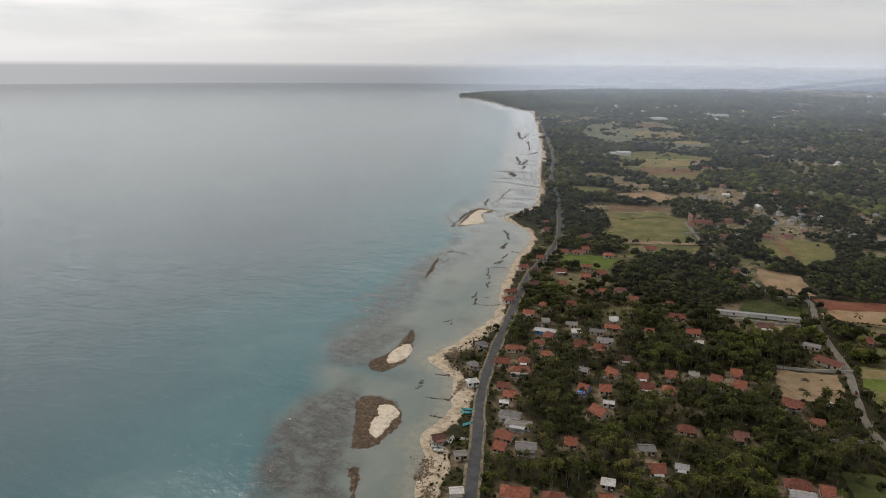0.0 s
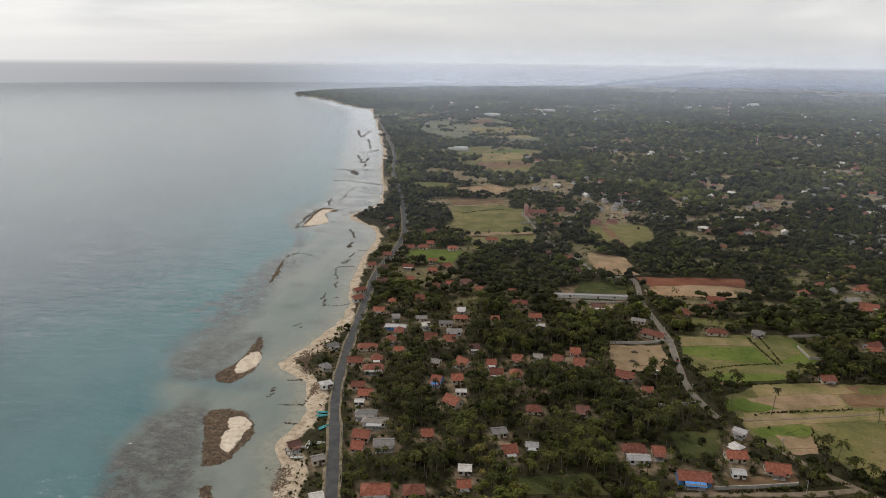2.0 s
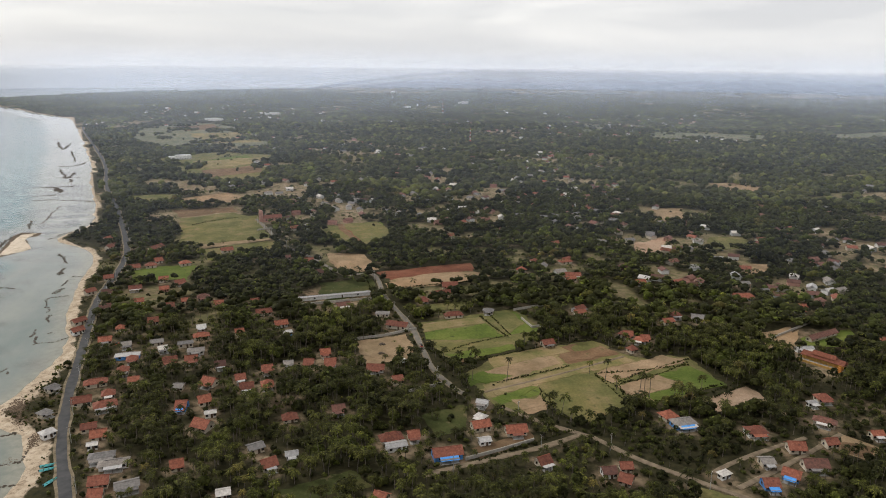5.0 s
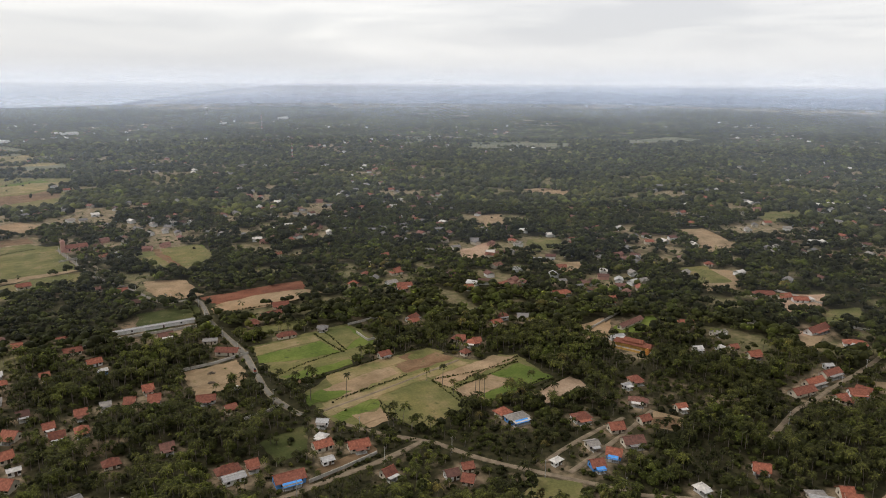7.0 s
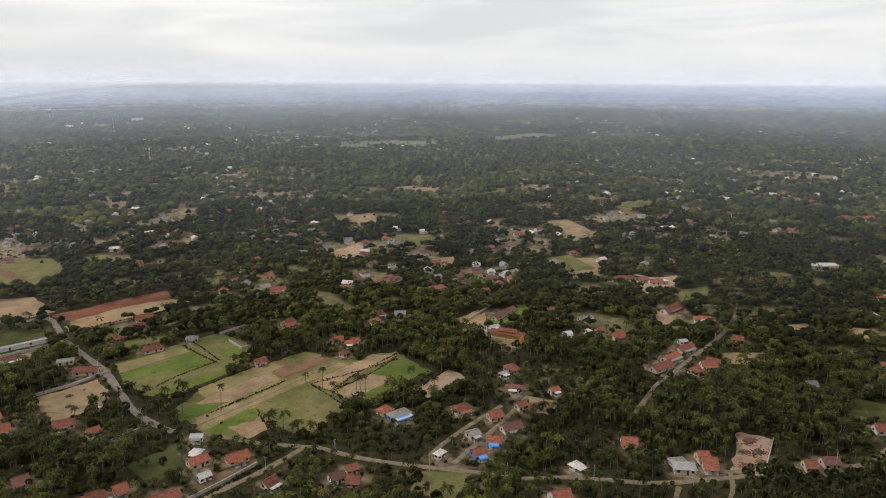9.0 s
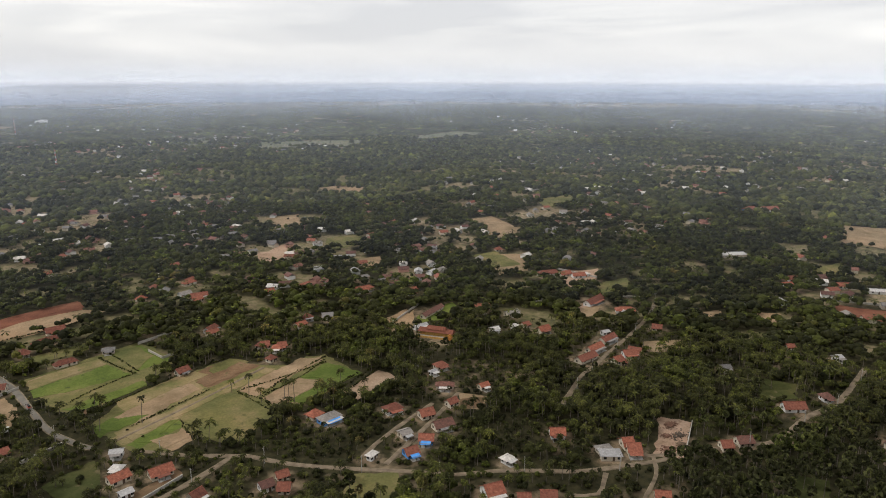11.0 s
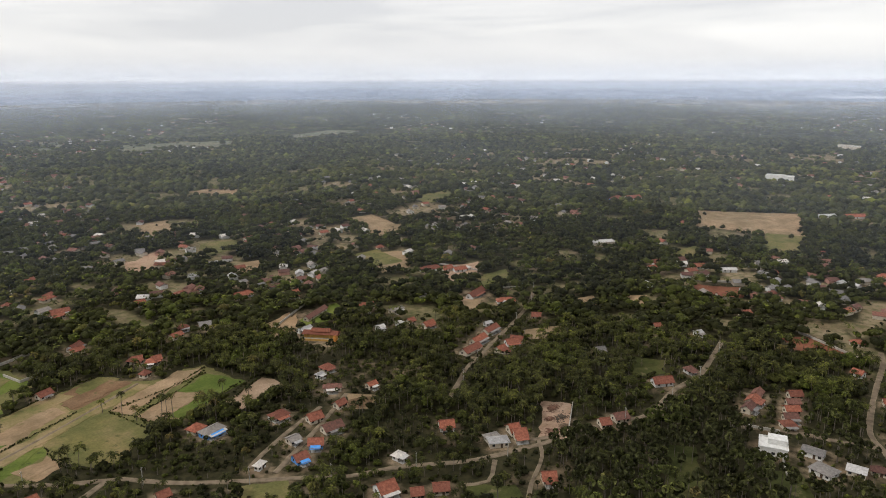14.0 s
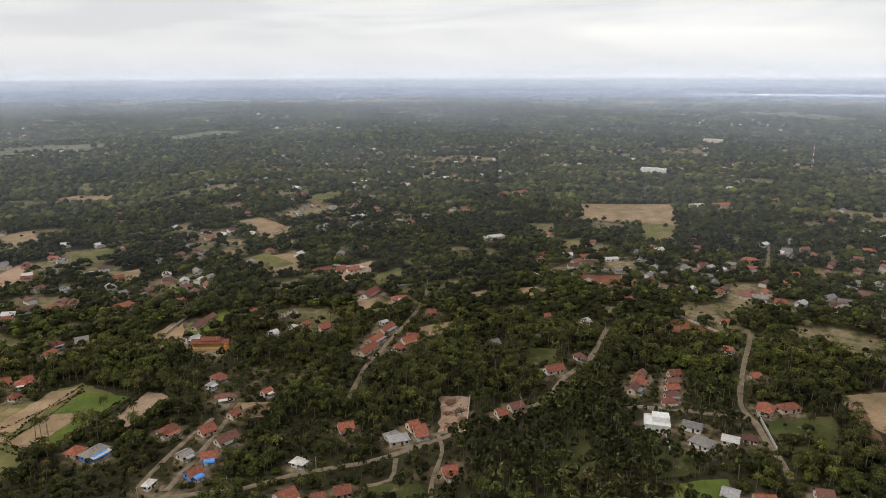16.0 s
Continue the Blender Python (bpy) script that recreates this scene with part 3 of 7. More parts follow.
def ribbon(line, wide, z, thick=0.3):
    t = np.gradient(line, axis=0)
    t /= np.linalg.norm(t, axis=1)[:, None] + 1e-9
    side = np.stack([-t[:, 1], t[:, 0]], 1)
    wob = (vnoise(line[:, 0], line[:, 1], 7, 4) - 0.5)[:, None] * wide * 0.32
    n = len(line)
    rows = []
    for off, h in ((-0.5 * wide, z - thick), (-0.5 * wide, z), (0.5 * wide, z), (0.5 * wide, z - thick)):
        p = line + side * (off + wob * (1 if off > 0 else -1))
        rows.append(np.column_stack([p, np.full(n, h)]))
    v = np.concatenate(rows)
    a = np.arange(n - 1)
    f = np.concatenate([np.stack([q * n + a, (q + 1) * n + a, (q + 1) * n + a + 1, q * n + a + 1], 1) for q in range(3)])
    return v, f[:, ::-1]


def road(name, kind, wide, *pts):
    line = spline(pts, 5)
    ROADS.append((line[::2].tolist() + [line[-1].tolist()], wide))
    shade = {"asphalt": "worn_asphalt", "dirt": "dirt"}[kind]
    if name == "coast_road":
        shade = "asphalt"
    level = (0.40 if kind == "asphalt" else 0.30) + 0.004 * len(ROADS)
    label = {"asphalt": "narrow asphalt road with sandy shoulders", "dirt": "pale unpaved dirt track between trees"}[kind]
    v, f = ribbon(line, wide, level)
    ob = tagged(new("road", raw_mesh("road", v, f, M[shade])), label, "road", kind="structure")
    v, f = ribbon(line, wide + ((2.4 if name == "coast_road" else 1.2) if kind == "asphalt" else 0.8), level - 0.1)
    part("shoulder", raw_mesh("shoulder", v, f, M["shoulder"]), None, ob, "bare sandy road shoulder")


def field(kind, *pts):
    FIELDS.append((kind, pts))
    out = []
    for a, b in zip(pts, [*pts[1:], pts[0]]):
        n = max(2, int(math.dist(a, b) / (4 if math.hypot(*a) < 430 else 6)))
        for q in range(n):
            x, y = a[0] + (b[0] - a[0]) * q / n, a[1] + (b[1] - a[1]) * q / n
            away = math.hypot(x, y)
            w = (1.1 if q else 0.0) + (0.3 if kind == "lawn" else 0.0)
            bay = 0.0 if away < 430 else min(26.0, 0.016 * away)
            u, v = (float(vnoise(np.array([x]), np.array([y]), 14 + 0.012 * away, o, 2)[0]) - 0.5 for o in (51, 52))
            out.append((x + random.uniform(-w, w) + bay * u, y + random.uniform(-w, w) + bay * v, 0.08 + 0.0015 * len(FIELDS)))
    bm = bmesh.new()
    slab(bm, out, 0.25)
    words = {"green": "green grass field", "dry_grass": "dry yellow-green pasture", "mown": "mown field in green and straw strips", "tan": "bare tan field",
             "pink_soil": "bare pinkish sand plot", "red_soil": "ploughed red earth", "brown_soil": "ploughed brown earth", "lawn": "dark green grass clearing",
             "marsh": "pale wet meadow far off", "rubble_lot": "cleared sandy plot with heaps of debris"}[kind]
    tagged(part("field", bm, M["f_" + kind]), words + " among trees", "field", kind="structure")


def garden_wall(*pts):
    bm = bmesh.new()
    for a, b in zip(pts[:-1], pts[1:]):
        a, b = Vector((*a, 0)), Vector((*b, 0))
        d = (b - a).normalized()
        s = Vector((-d.y, d.x, 0)) * 0.14
        for lo, hi, w in ((-0.05, 1.6, 1.0), (1.6, 1.72, 1.5)):
            c = [a - s * w, b - s * w, b + s * w, a + s * w]
            slab(bm, [(p.x, p.y, hi) for p in c], hi - lo)
    tagged(part("garden_wall", bm, M["wallstone"]), "long pale plastered boundary wall", "wall", group="boundary walls")
    SITES.append((*np.mean(pts, axis=0), 1.5))


road("coast_road", "asphalt", 4.7, (-89.1, 217.5), (-94.8, 233.4), (-106.3, 266.9), (-121.5, 309.2), (-134.4, 358.9), (-148.5, 431.1), (-164.7, 516.9), (-170.6, 599.9), (-184.2, 677.6), (-237.5, 852), (-295.5, 1022.3), (-357.8, 1242.4), (-470.7, 1566.6), (-596.2, 1923.2), (-661.9, 2168.2))
road("inland_road", "asphalt", 2.9, (-74, 781.3), (-38, 662.8), (-14.7, 617.8), (13.8, 558.5), (38.5, 553.2), (43.3, 493.3), (54, 436.2), (56.7, 396.7), (58.8, 362.4), (66.4, 337.1), (70, 331))
road("junction_lane", "dirt", 2.3, (86, 314), (101.9, 294.9), (119.5, 279))
road("field_lane", "dirt", 2.5, (38, 259.1), (50.3, 262.4), (71.2, 267.2), (97.2, 273.7), (115.7, 280.8))
road("village_lane", "dirt", 2.2, (121.3, 278), (134.1, 256.9), (151.8, 236.6), (171.4, 216.4), (182.9, 203.1), (199.8, 192.5), (213.7, 180.7), (228.8, 167.2), (256.1, 152.6), (268.8, 147.1))
road("plantation_road", "dirt", 2.2, (260, 156.7), (277.8, 144.5), (301, 133.7), (320.3, 122.8), (355.9, 123.3), (384.2, 119.3), (415.9, 122.3), (446.8, 126.2))
road("hamlet_lane", "dirt", 2, (269.5, 213.9), (290.4, 222.8), (309.2, 231.3), (328.8, 235.6), (354, 243.1), (395.4, 253.5), (431.4, 265.2), (460.2, 278.6))
road("east_road", "dirt", 2.3, (488.3, 42.3), (467, 38.4), (431.2, 36.7), (396.2, 34.4), (366.9, 30.6), (352, 22.4), (338, 16.6), (322.8, 9.6), (304.8, 2.6))
road("cross_track", "dirt", 2.5, (336.2, 82), (346.7, 58.4), (349.6, 42.1), (355.1, 24.1))
road("far_road", "dirt", 1.8, (796.4, 57.9), (718.6, 51), (630.8, 43.9))
road("blue_house_lane", "dirt", 1.7, (161.2, 241.1), (173.2, 246.8), (196.6, 254.8), (221, 261.5))
road("roof_lane", "dirt", 1.8, (165.9, 229.2), (181.2, 235.4), (208.7, 247.1), (240, 262))
road("yard_path", "dirt", 1.4, (209.3, 159.8), (219.4, 152.3), (235, 159.7))
road("footpath", "dirt", 0.9, (76.9, 329.8), (104.9, 338.4), (135.2, 348.8), (175.3, 364.3))
road("grove_path", "dirt", 1.1, (262.9, 153.7), (250.4, 144.3), (228.4, 136.4), (213.9, 129.2))
road("churchyard_lane", "dirt", 2.1, (-75.2, 873), (-61, 782), (-23.6, 648.2))
field("dry_grass", (61.3, 440.6), (104.7, 450.9), (131.6, 456.3), (142.6, 413.3), (123.6, 395.7), (74.8, 368.2), (66.6, 382))
field("dry_grass", (74.8, 353.6), (98.7, 376.8), (162.7, 390.4), (175.6, 368.8), (150.7, 341.3), (111.7, 331), (110.3, 316.6), (95.4, 302.8), (82.5, 318))
field("dry_grass", (112.6, 332.3), (175.6, 368.8), (188.1, 357.6), (214, 358.5), (213.6, 320), (169.4, 305.2), (152.7, 306.8), (121.8, 290.2), (109.7, 316.6))
field("red_soil", (47.9, 553.6), (123.9, 576.7), (121.9, 552.1), (49.7, 535.2))
field("tan", (42.4, 528.9), (121.2, 549), (120.3, 526.5), (51.2, 510.9))
field("tan", (0.9, 601.4), (30.6, 620), (45.5, 566.5), (13.8, 560.1))
field("dry_grass", (62.7, 436.5), (103.8, 446.5), (112.7, 407.6), (65.4, 390.2))
field("green", (108.9, 446.7), (129.7, 451.9), (139, 413.2), (114.9, 407.7))
field("dry_grass", (68.1, 383.7), (111.7, 403.1), (123.6, 398.3), (74.6, 370.5))
field("mown", (98.3, 375.2), (136.7, 382.9), (136, 355.7), (90.4, 340.5))
field("brown_soil", (137.6, 383.7), (161.4, 388.7), (173.3, 367.2), (137.9, 358.6))
field("green", (75.8, 350.8), (93, 360), (89.7, 345.2), (75.6, 338.7))
field("mown", (77.8, 334.3), (174.3, 365.8), (179.5, 358), (81.6, 324.5))
field("green", (83.1, 323.3), (111.9, 331.6), (109, 323.6), (86.2, 315.8))
field("dry_grass", (112.6, 332.3), (147.3, 341.8), (152.3, 308.4), (122.1, 291.2), (110.1, 317.7))
field("tan", (149.2, 343.9), (172.9, 358.4), (186.7, 354.7), (154.1, 331.2))
field("dry_grass", (187.7, 355.4), (202.9, 362.4), (210.9, 354.8), (184.7, 343.8))
field("tan", (156.6, 325.2), (178.1, 335.8), (181, 317.8), (165.5, 307.2), (156.2, 312.4))
field("green", (179.5, 335.8), (206.1, 343.2), (212, 321.1), (177.6, 309.8))
field("pink_soil", (189.3, 304.4), (224.8, 316), (227.6, 298.8), (192.3, 291.1))
field("tan", (96.1, 313.8), (109.4, 323), (110.4, 307.6), (96.2, 303.9))
field("brown_soil", (62.9, 276.9), (93.3, 287.4), (93.3, 279.7), (64.5, 267.6))
field("lawn", (44.2, 311), (67.9, 318.7), (63.8, 293.4), (47.8, 287.9))
field("tan", (16.7, 411.3), (49.7, 419.2), (52, 383.1), (22.7, 374))
field("lawn", (-25.6, 255.6), (7.3, 268), (16.5, 254.8), (-17.9, 247.5))
field("brown_soil", (-173, 841.6), (-105.2, 852.7), (-97.1, 825.2), (-162.4, 801.5))
field("dry_grass", (-162.5, 795.1), (-97.7, 818.4), (-74, 781.3), (-138.6, 742.7))
field("tan", (-138.9, 720.9), (-77.5, 751.6), (-50.8, 685.3), (-119.2, 658.8))
field("dry_grass", (-116.2, 654.5), (-49.9, 680.6), (-44.7, 653.6), (-85.6, 622.4), (-109.5, 633.4))
field("green", (-159.4, 597.6), (-112.7, 603.5), (-106.5, 563), (-150.3, 557.7))
field("green", (28.1, 735.1), (60.8, 747.8), (69.8, 672.7), (44.1, 645.1))
field("dry_grass", (-2.4, 733.5), (23.3, 734.8), (39.6, 653.4), (12.4, 660.8))
field("red_soil", (22, 734.8), (28.3, 740.5), (47.6, 641), (39.9, 638.6))
field("lawn", (-1.2, 530), (35.6, 543.7), (38.9, 509), (2.4, 489))
field("tan", (567.9, 942.4), (630.2, 948.9), (628, 893.3), (586.1, 858.9), (561.6, 885.7))
field("tan", (268.3, 364), (282.9, 379.1), (310, 388), (287.7, 362.5))
field("green", (313.7, 375.9), (344.8, 381.1), (327.4, 357.4), (302.7, 358.4))
field("tan", (391.3, 767.2), (432.4, 774.4), (402.9, 709.8), (367.2, 710.8))
field("pink_soil", (299.8, 624.8), (344, 639), (310.3, 582.7), (286.1, 585.9))
field("tan", (572.5, 610.9), (608.8, 609.3), (582.2, 532.6), (540.2, 525.6))
field("dry_grass", (463.2, 335.6), (491.1, 335), (471.1, 313.1), (443.3, 317.3))
field("marsh", (735.3, 1940.9), (800.8, 1938.2), (707.4, 1685.3), (655.3, 1705.2))
field("marsh", (844.8, 1739.4), (1104.6, 1603.9), (1016.5, 1469.9), (762.5, 1537.7))
field("marsh", (1258.6, 1601.8), (1519.9, 1670.3), (1532.3, 1518), (1197.6, 1481))
field("marsh", (3296.7, 534.3), (3417.5, 219.1), (2973.4, -103.4), (2891.5, 108.6))
field("rubble_lot", (299.6, 173.6), (305.9, 159.5), (272.7, 143.6), (262.7, 153.4))
field("lawn", (381.4, 172.1), (393.4, 143.3), (374.8, 135), (359.3, 146.1))
field("red_soil", (562.9, 186.1), (579.3, 150.2), (548, 143.9), (541.4, 175.8))
field("tan", (875.7, 293.9), (919.2, 192.7), (827.7, 167), (788.1, 256.7))
field("green", (793.8, 188.8), (809.7, 160.6), (715.7, 139.3), (710.2, 168.8))
field("red_soil", (475.2, 94.2), (489.4, 83.3), (469, 49), (456.8, 84.8))
field("lawn", (354.9, 17.3), (378.4, -12), (344.9, -17.4), (326, 5.9))
field("tan", (405.4, -13), (429.7, -44.6), (363.3, -43.5), (379.9, -19.5))
field("brown_soil", (391.1, -19.5), (396.2, -24.6), (346.6, -36.1), (343.6, -30.8))
field("lawn", (302.3, 61.5), (310.1, 49.7), (290.8, 37.7), (277.1, 52.9))
field("green", (277.2, 45.8), (291.4, 26.1), (274.6, 22.9), (262.9, 43.2))
field("lawn", (210.7, 157.3), (224.5, 141.7), (213.3, 128.8), (200.7, 150.7))
field("lawn", (295.4, 105.7), (303, 92.3), (263.5, 75), (256.2, 87.7))
field("tan", (499, 217.4), (507.3, 203.6), (485.8, 184.4), (482, 205.1))
field("tan", (465.8, 242.4), (483, 236.8), (465.9, 224.3), (454.1, 232.4))
field("dry_grass", (479, 339.2), (498.1, 330.3), (474.7, 310.9), (456.7, 319.6))
field("pink_soil", (413, 316.9), (425, 313), (396.1, 289.1), (387.1, 294.6))
field("dry_grass", (388.4, 234.6), (403.5, 215.5), (394.9, 209.8), (383.4, 223.8))
field("tan", (476.5, 469), (494.5, 451.4), (453.1, 405), (426.6, 412.7))
field("tan", (392.8, 776.6), (434.3, 775.5), (412.8, 729.1), (373.2, 732.4))
field("tan", (544.1, 540.1), (580, 538.9), (553.2, 507), (526.6, 517.5))
field("dry_grass", (669.7, 243.3), (698.2, 230.3), (659.1, 211.4), (636.6, 225.3))
field("dry_grass", (740.7, 654.1), (817.1, 647.8), (768.1, 593.9), (707.7, 604.9))
field("dry_grass", (150.5, 232.2), (166.5, 220.9), (153, 203.6), (136.5, 219.9))
field("tan", (239.8, 263.8), (249.3, 247.2), (235.2, 238.9), (228.5, 248.9))
field("marsh", (-442, 1727), (-446, 1911), (-407, 2021), (-295, 2066), (-203, 1889), (-107, 1562), (-110, 1475), (-199, 1504), (-293, 1502), (-371, 1554))
field("mown", (-308, 1761), (-193, 1795), (-122, 1562), (-230, 1558))
field("brown_soil", (-393, 1948), (-285, 2027), (-253, 1887), (-328, 1835))
field("dry_grass", (-315, 1357), (-267, 1308), (-226, 1377), (-185, 1396), (-90, 1345), (-87, 1153), (-96, 1038), (-141, 1048), (-203, 1115), (-266, 1261))
field("green", (-228, 1262), (-135, 1344), (-115, 1234), (-193, 1165))
field("dry_grass", (-247, 902), (-245, 943), (-209, 952), (-174, 948), (-183, 910), (-214, 890))
field("tan", (-182, 914), (-128, 952), (-95, 926), (-98, 886), (-160, 871))
field("mown", (-222.2, 1269.9), (-112, 1310.8), (-99.6, 1234.1), (-195.8, 1170.9))
field("brown_soil", (-193.7, 1157.9), (-97.3, 1205.6), (-92.1, 1139.7), (-171.3, 1085.9))
field("tan", (94.4, 357.8), (131.4, 376.4), (134.2, 360), (92.2, 341.9))
field("tan", (63.5, 436.6), (101.9, 444.3), (103.7, 435.1), (63.4, 424.5))
field("brown_soil", (65.4, 374), (79.4, 379.2), (85.1, 374.7), (75.8, 368.2))
field("dry_grass", (-157.6, 776.7), (-75.7, 800), (-53, 692.4), (-131.6, 671.8))
field("tan", (0.3, 624.3), (37.1, 615.3), (42, 576.3), (11.1, 561.6))
field("red_soil", (41.7, 559.6), (78.3, 566.7), (124.7, 573.7), (124.2, 558.4), (81, 547.9), (46.4, 541.1))
field("tan", (48.3, 534.7), (80.8, 546.9), (122.4, 550.9), (132.5, 535.2), (111.5, 524.6), (75.9, 518.6), (56.4, 515.2))
field("dry_grass", (20.9, 744.9), (56.4, 751.6), (67.7, 709), (42.3, 638.9))
field("dry_grass", (-1, 736.8), (12.3, 740.9), (29.1, 667.9), (13.8, 669.6))
field("brown_soil", (13.5, 745.7), (20.3, 745.3), (40.8, 639.8), (34.7, 639.2))
field("lawn", (-4.9, 536.8), (33.3, 543.4), (35.9, 517.5), (-3.4, 509.5))
field("dry_grass", (58.5, 469.2), (105.7, 476.8), (103.9, 464.2), (60.1, 456.1))
field("mown", (62.5, 435.5), (103, 444.8), (106.2, 433.1), (61.1, 420.6))
field("green", (61.8, 419.5), (106.2, 431.4), (111.7, 406.8), (87.5, 403.1), (61.1, 408.4))
field("dry_grass", (108.1, 444.3), (126.3, 451.1), (134.4, 424.8), (114.7, 408.6))
field("dry_grass", (60.5, 404.9), (109.7, 404.3), (116.2, 393.2), (82.6, 383), (66.2, 389.4))
field("green", (69.3, 383.3), (113.6, 392.6), (113.4, 384.5), (95.1, 378.8), (73.9, 374.7))
field("tan", (18.7, 408.3), (50, 414.9), (51.6, 391.9), (28, 382.8), (19.1, 390.8))
field("mown", (93.6, 373.4), (120, 382), (141.5, 385.6), (145.6, 376), (114.9, 367.2), (94.1, 359.2))
field("dry_grass", (150.2, 384.2), (165.1, 390.7), (172.2, 378.8), (146, 370.9))
field("brown_soil", (135.6, 370.2), (167.8, 381.3), (174.3, 368.6), (137.1, 361.2))
field("tan", (87.1, 356.4), (109.3, 364.2), (131.4, 365.9), (131.4, 359.4), (103.3, 352.7), (91.8, 351.5))
field("green", (75, 352.5), (92.1, 352.4), (101.7, 347.9), (84.4, 340.5))
field("mown", (82.2, 339.8), (111.9, 344.7), (172.3, 358.9), (177.6, 355.9), (113.5, 336.4), (86.5, 326.1))
field("green", (86.6, 325.1), (108.2, 334.1), (112, 332.4), (92.3, 318.3))
field("dry_grass", (112.3, 334.9), (147.2, 343.8), (152.7, 306.8), (126.1, 291.3), (117.8, 301.9))
field("tan", (93, 320.4), (109.4, 319.2), (109.8, 311.5), (95.1, 308.2))
field("tan", (152.2, 346.6), (184.8, 356.7), (210.3, 356.5), (206.1, 349.3), (158, 334.9))
field("tan", (163.5, 348.3), (199, 362.7), (208.2, 351.8), (173.7, 345.4), (159.1, 340.1))
field("tan", (154.6, 326.8), (183.3, 337.2), (191.4, 324.6), (161.2, 312.3))
field("green", (163.6, 313.2), (192.1, 323.4), (192.5, 329.7), (184.8, 336.2), (207.6, 345.6), (215.5, 319.2), (168.3, 306.5))
field("pink_soil", (185.3, 300.4), (221.3, 308.9), (222.6, 296.1), (193, 296.5))
field("tan", (280.6, 386.4), (306.6, 394.7), (285.9, 360.6), (266.4, 359.5))
field("green", (300.5, 374.8), (342.1, 377.2), (325.5, 358.3), (295.4, 361.5))
field("tan", (406.1, 309.3), (424.3, 304.5), (389.6, 282.4), (384.7, 290.4))
field("pink_soil", (471.6, 387.1), (510.9, 367.1), (473.9, 342.9), (444.4, 347.9))
field("dry_grass", (464.8, 339.6), (502.5, 332.4), (471.3, 308.4), (448.5, 321.6))
field("tan", (382.4, 239.5), (408.1, 221.5), (386.9, 214.1), (371.1, 226.6))
field("tan", (466.7, 246.1), (483.1, 238.3), (459, 226.8), (451.3, 234.5))
field("dry_grass", (458.6, 481.4), (488.7, 474.8), (464.2, 423.2), (432.4, 432.8))
field("tan", (567.1, 572.2), (591.1, 539.2), (542.5, 511.4), (527.1, 530.8))
field("brown_soil", (235.3, 255.6), (247.8, 247.7), (236.1, 241.2), (229.3, 247.2))
field("dry_grass", (385.6, 634.3), (424.6, 630.1), (398.7, 583.9), (362.8, 588.7))
field("tan", (359.9, 540.2), (387.7, 533.1), (360.6, 501.6), (341.8, 509.4))
field("tan", (879.6, 295.3), (939.9, 188.5), (804.2, 158.1), (784.2, 205.7), (795.7, 263.5))
field("dry_grass", (798.4, 193.2), (807.3, 158.8), (725.7, 141.4), (718.3, 169.7))
garden_wall((15.7, 414.1), (35.7, 417.7), (57.7, 426.3))
garden_wall((41.3, 336.9), (60.8, 343.5))
garden_wall((130.5, 451.9), (154.8, 458.3))
garden_wall((131.4, 435.1), (133.9, 417.6), (144.7, 419.9))
garden_wall((280.2, 375.4), (331.5, 400.9))
garden_wall((493.3, 90.7), (478.1, 66.8), (463.7, 46.2))
garden_wall((400.5, 343.6), (404.6, 326.5))
garden_wall((341.9, 361.2), (342.2, 343.7))
garden_wall((455, 304.1), (462.2, 292.9))
garden_wall((305.8, 158.8), (271.8, 143.1))
garden_wall((337.6, 79.4), (341.4, 65.2))
garden_wall((-44, 481), (-4, 487), (35, 491.5))
garden_wall((-68.8, 724.6), (-45.3, 736.6))
garden_wall((479.4, 392.5), (483, 350.4))
garden_wall((570.5, 191.1), (590.2, 151.4))
garden_wall((58, 267.8), (75, 272.7), (92.8, 278.8))
garden_wall((393.3, 341), (401.2, 327.5))
garden_wall((341.1, 65.7), (314.7, 57.5), (302.5, 53))
garden_wall((361, 22.1), (327, 10))


# ================= houses =================
def window_mesh(w, h):
    return boxes((-w / 2, w / 2, -0.04, 0.05, 0, 0.09), (-w / 2, w / 2, -0.04, 0.05, h - 0.09, h), (-w / 2, -w / 2 + 0.09, -0.04, 0.05, 0.09, h - 0.09),
                 (w / 2 - 0.09, w / 2, -0.04, 0.05, 0.09, h - 0.09))


def opening(name, thing, x, y, z, turn, w, h):
    """A window with its frame and pane, or a door leaf in its frame, set on a wall."""
    place = pose(x, y, z, 0, 0, turn)
    fr = part(name, window_mesh(w, h), M["wood"], thing, place=place)
    if name == "window":
        part("pane", boxes((-w / 2 + 0.09, w / 2 - 0.09, -0.02, 0.02, 0.09, h - 0.09)), M["glass"], fr)
    else:
        part("leaf", boxes((-w / 2 + 0.09, w / 2 - 0.09, -0.02, 0.02, 0.02, h - 0.09)), M["wood"], fr)


ROOF_WORDS = {"tile": "red clay tile roof", "dark_tile": "dark weathered tile roof", "grey_tile": "grey sheet roof", "metal": "bright zinc sheet roof"}
WALL_WORDS = {"cream": "cream", "white": "white", "blue": "bright blue", "pink": "pink"}


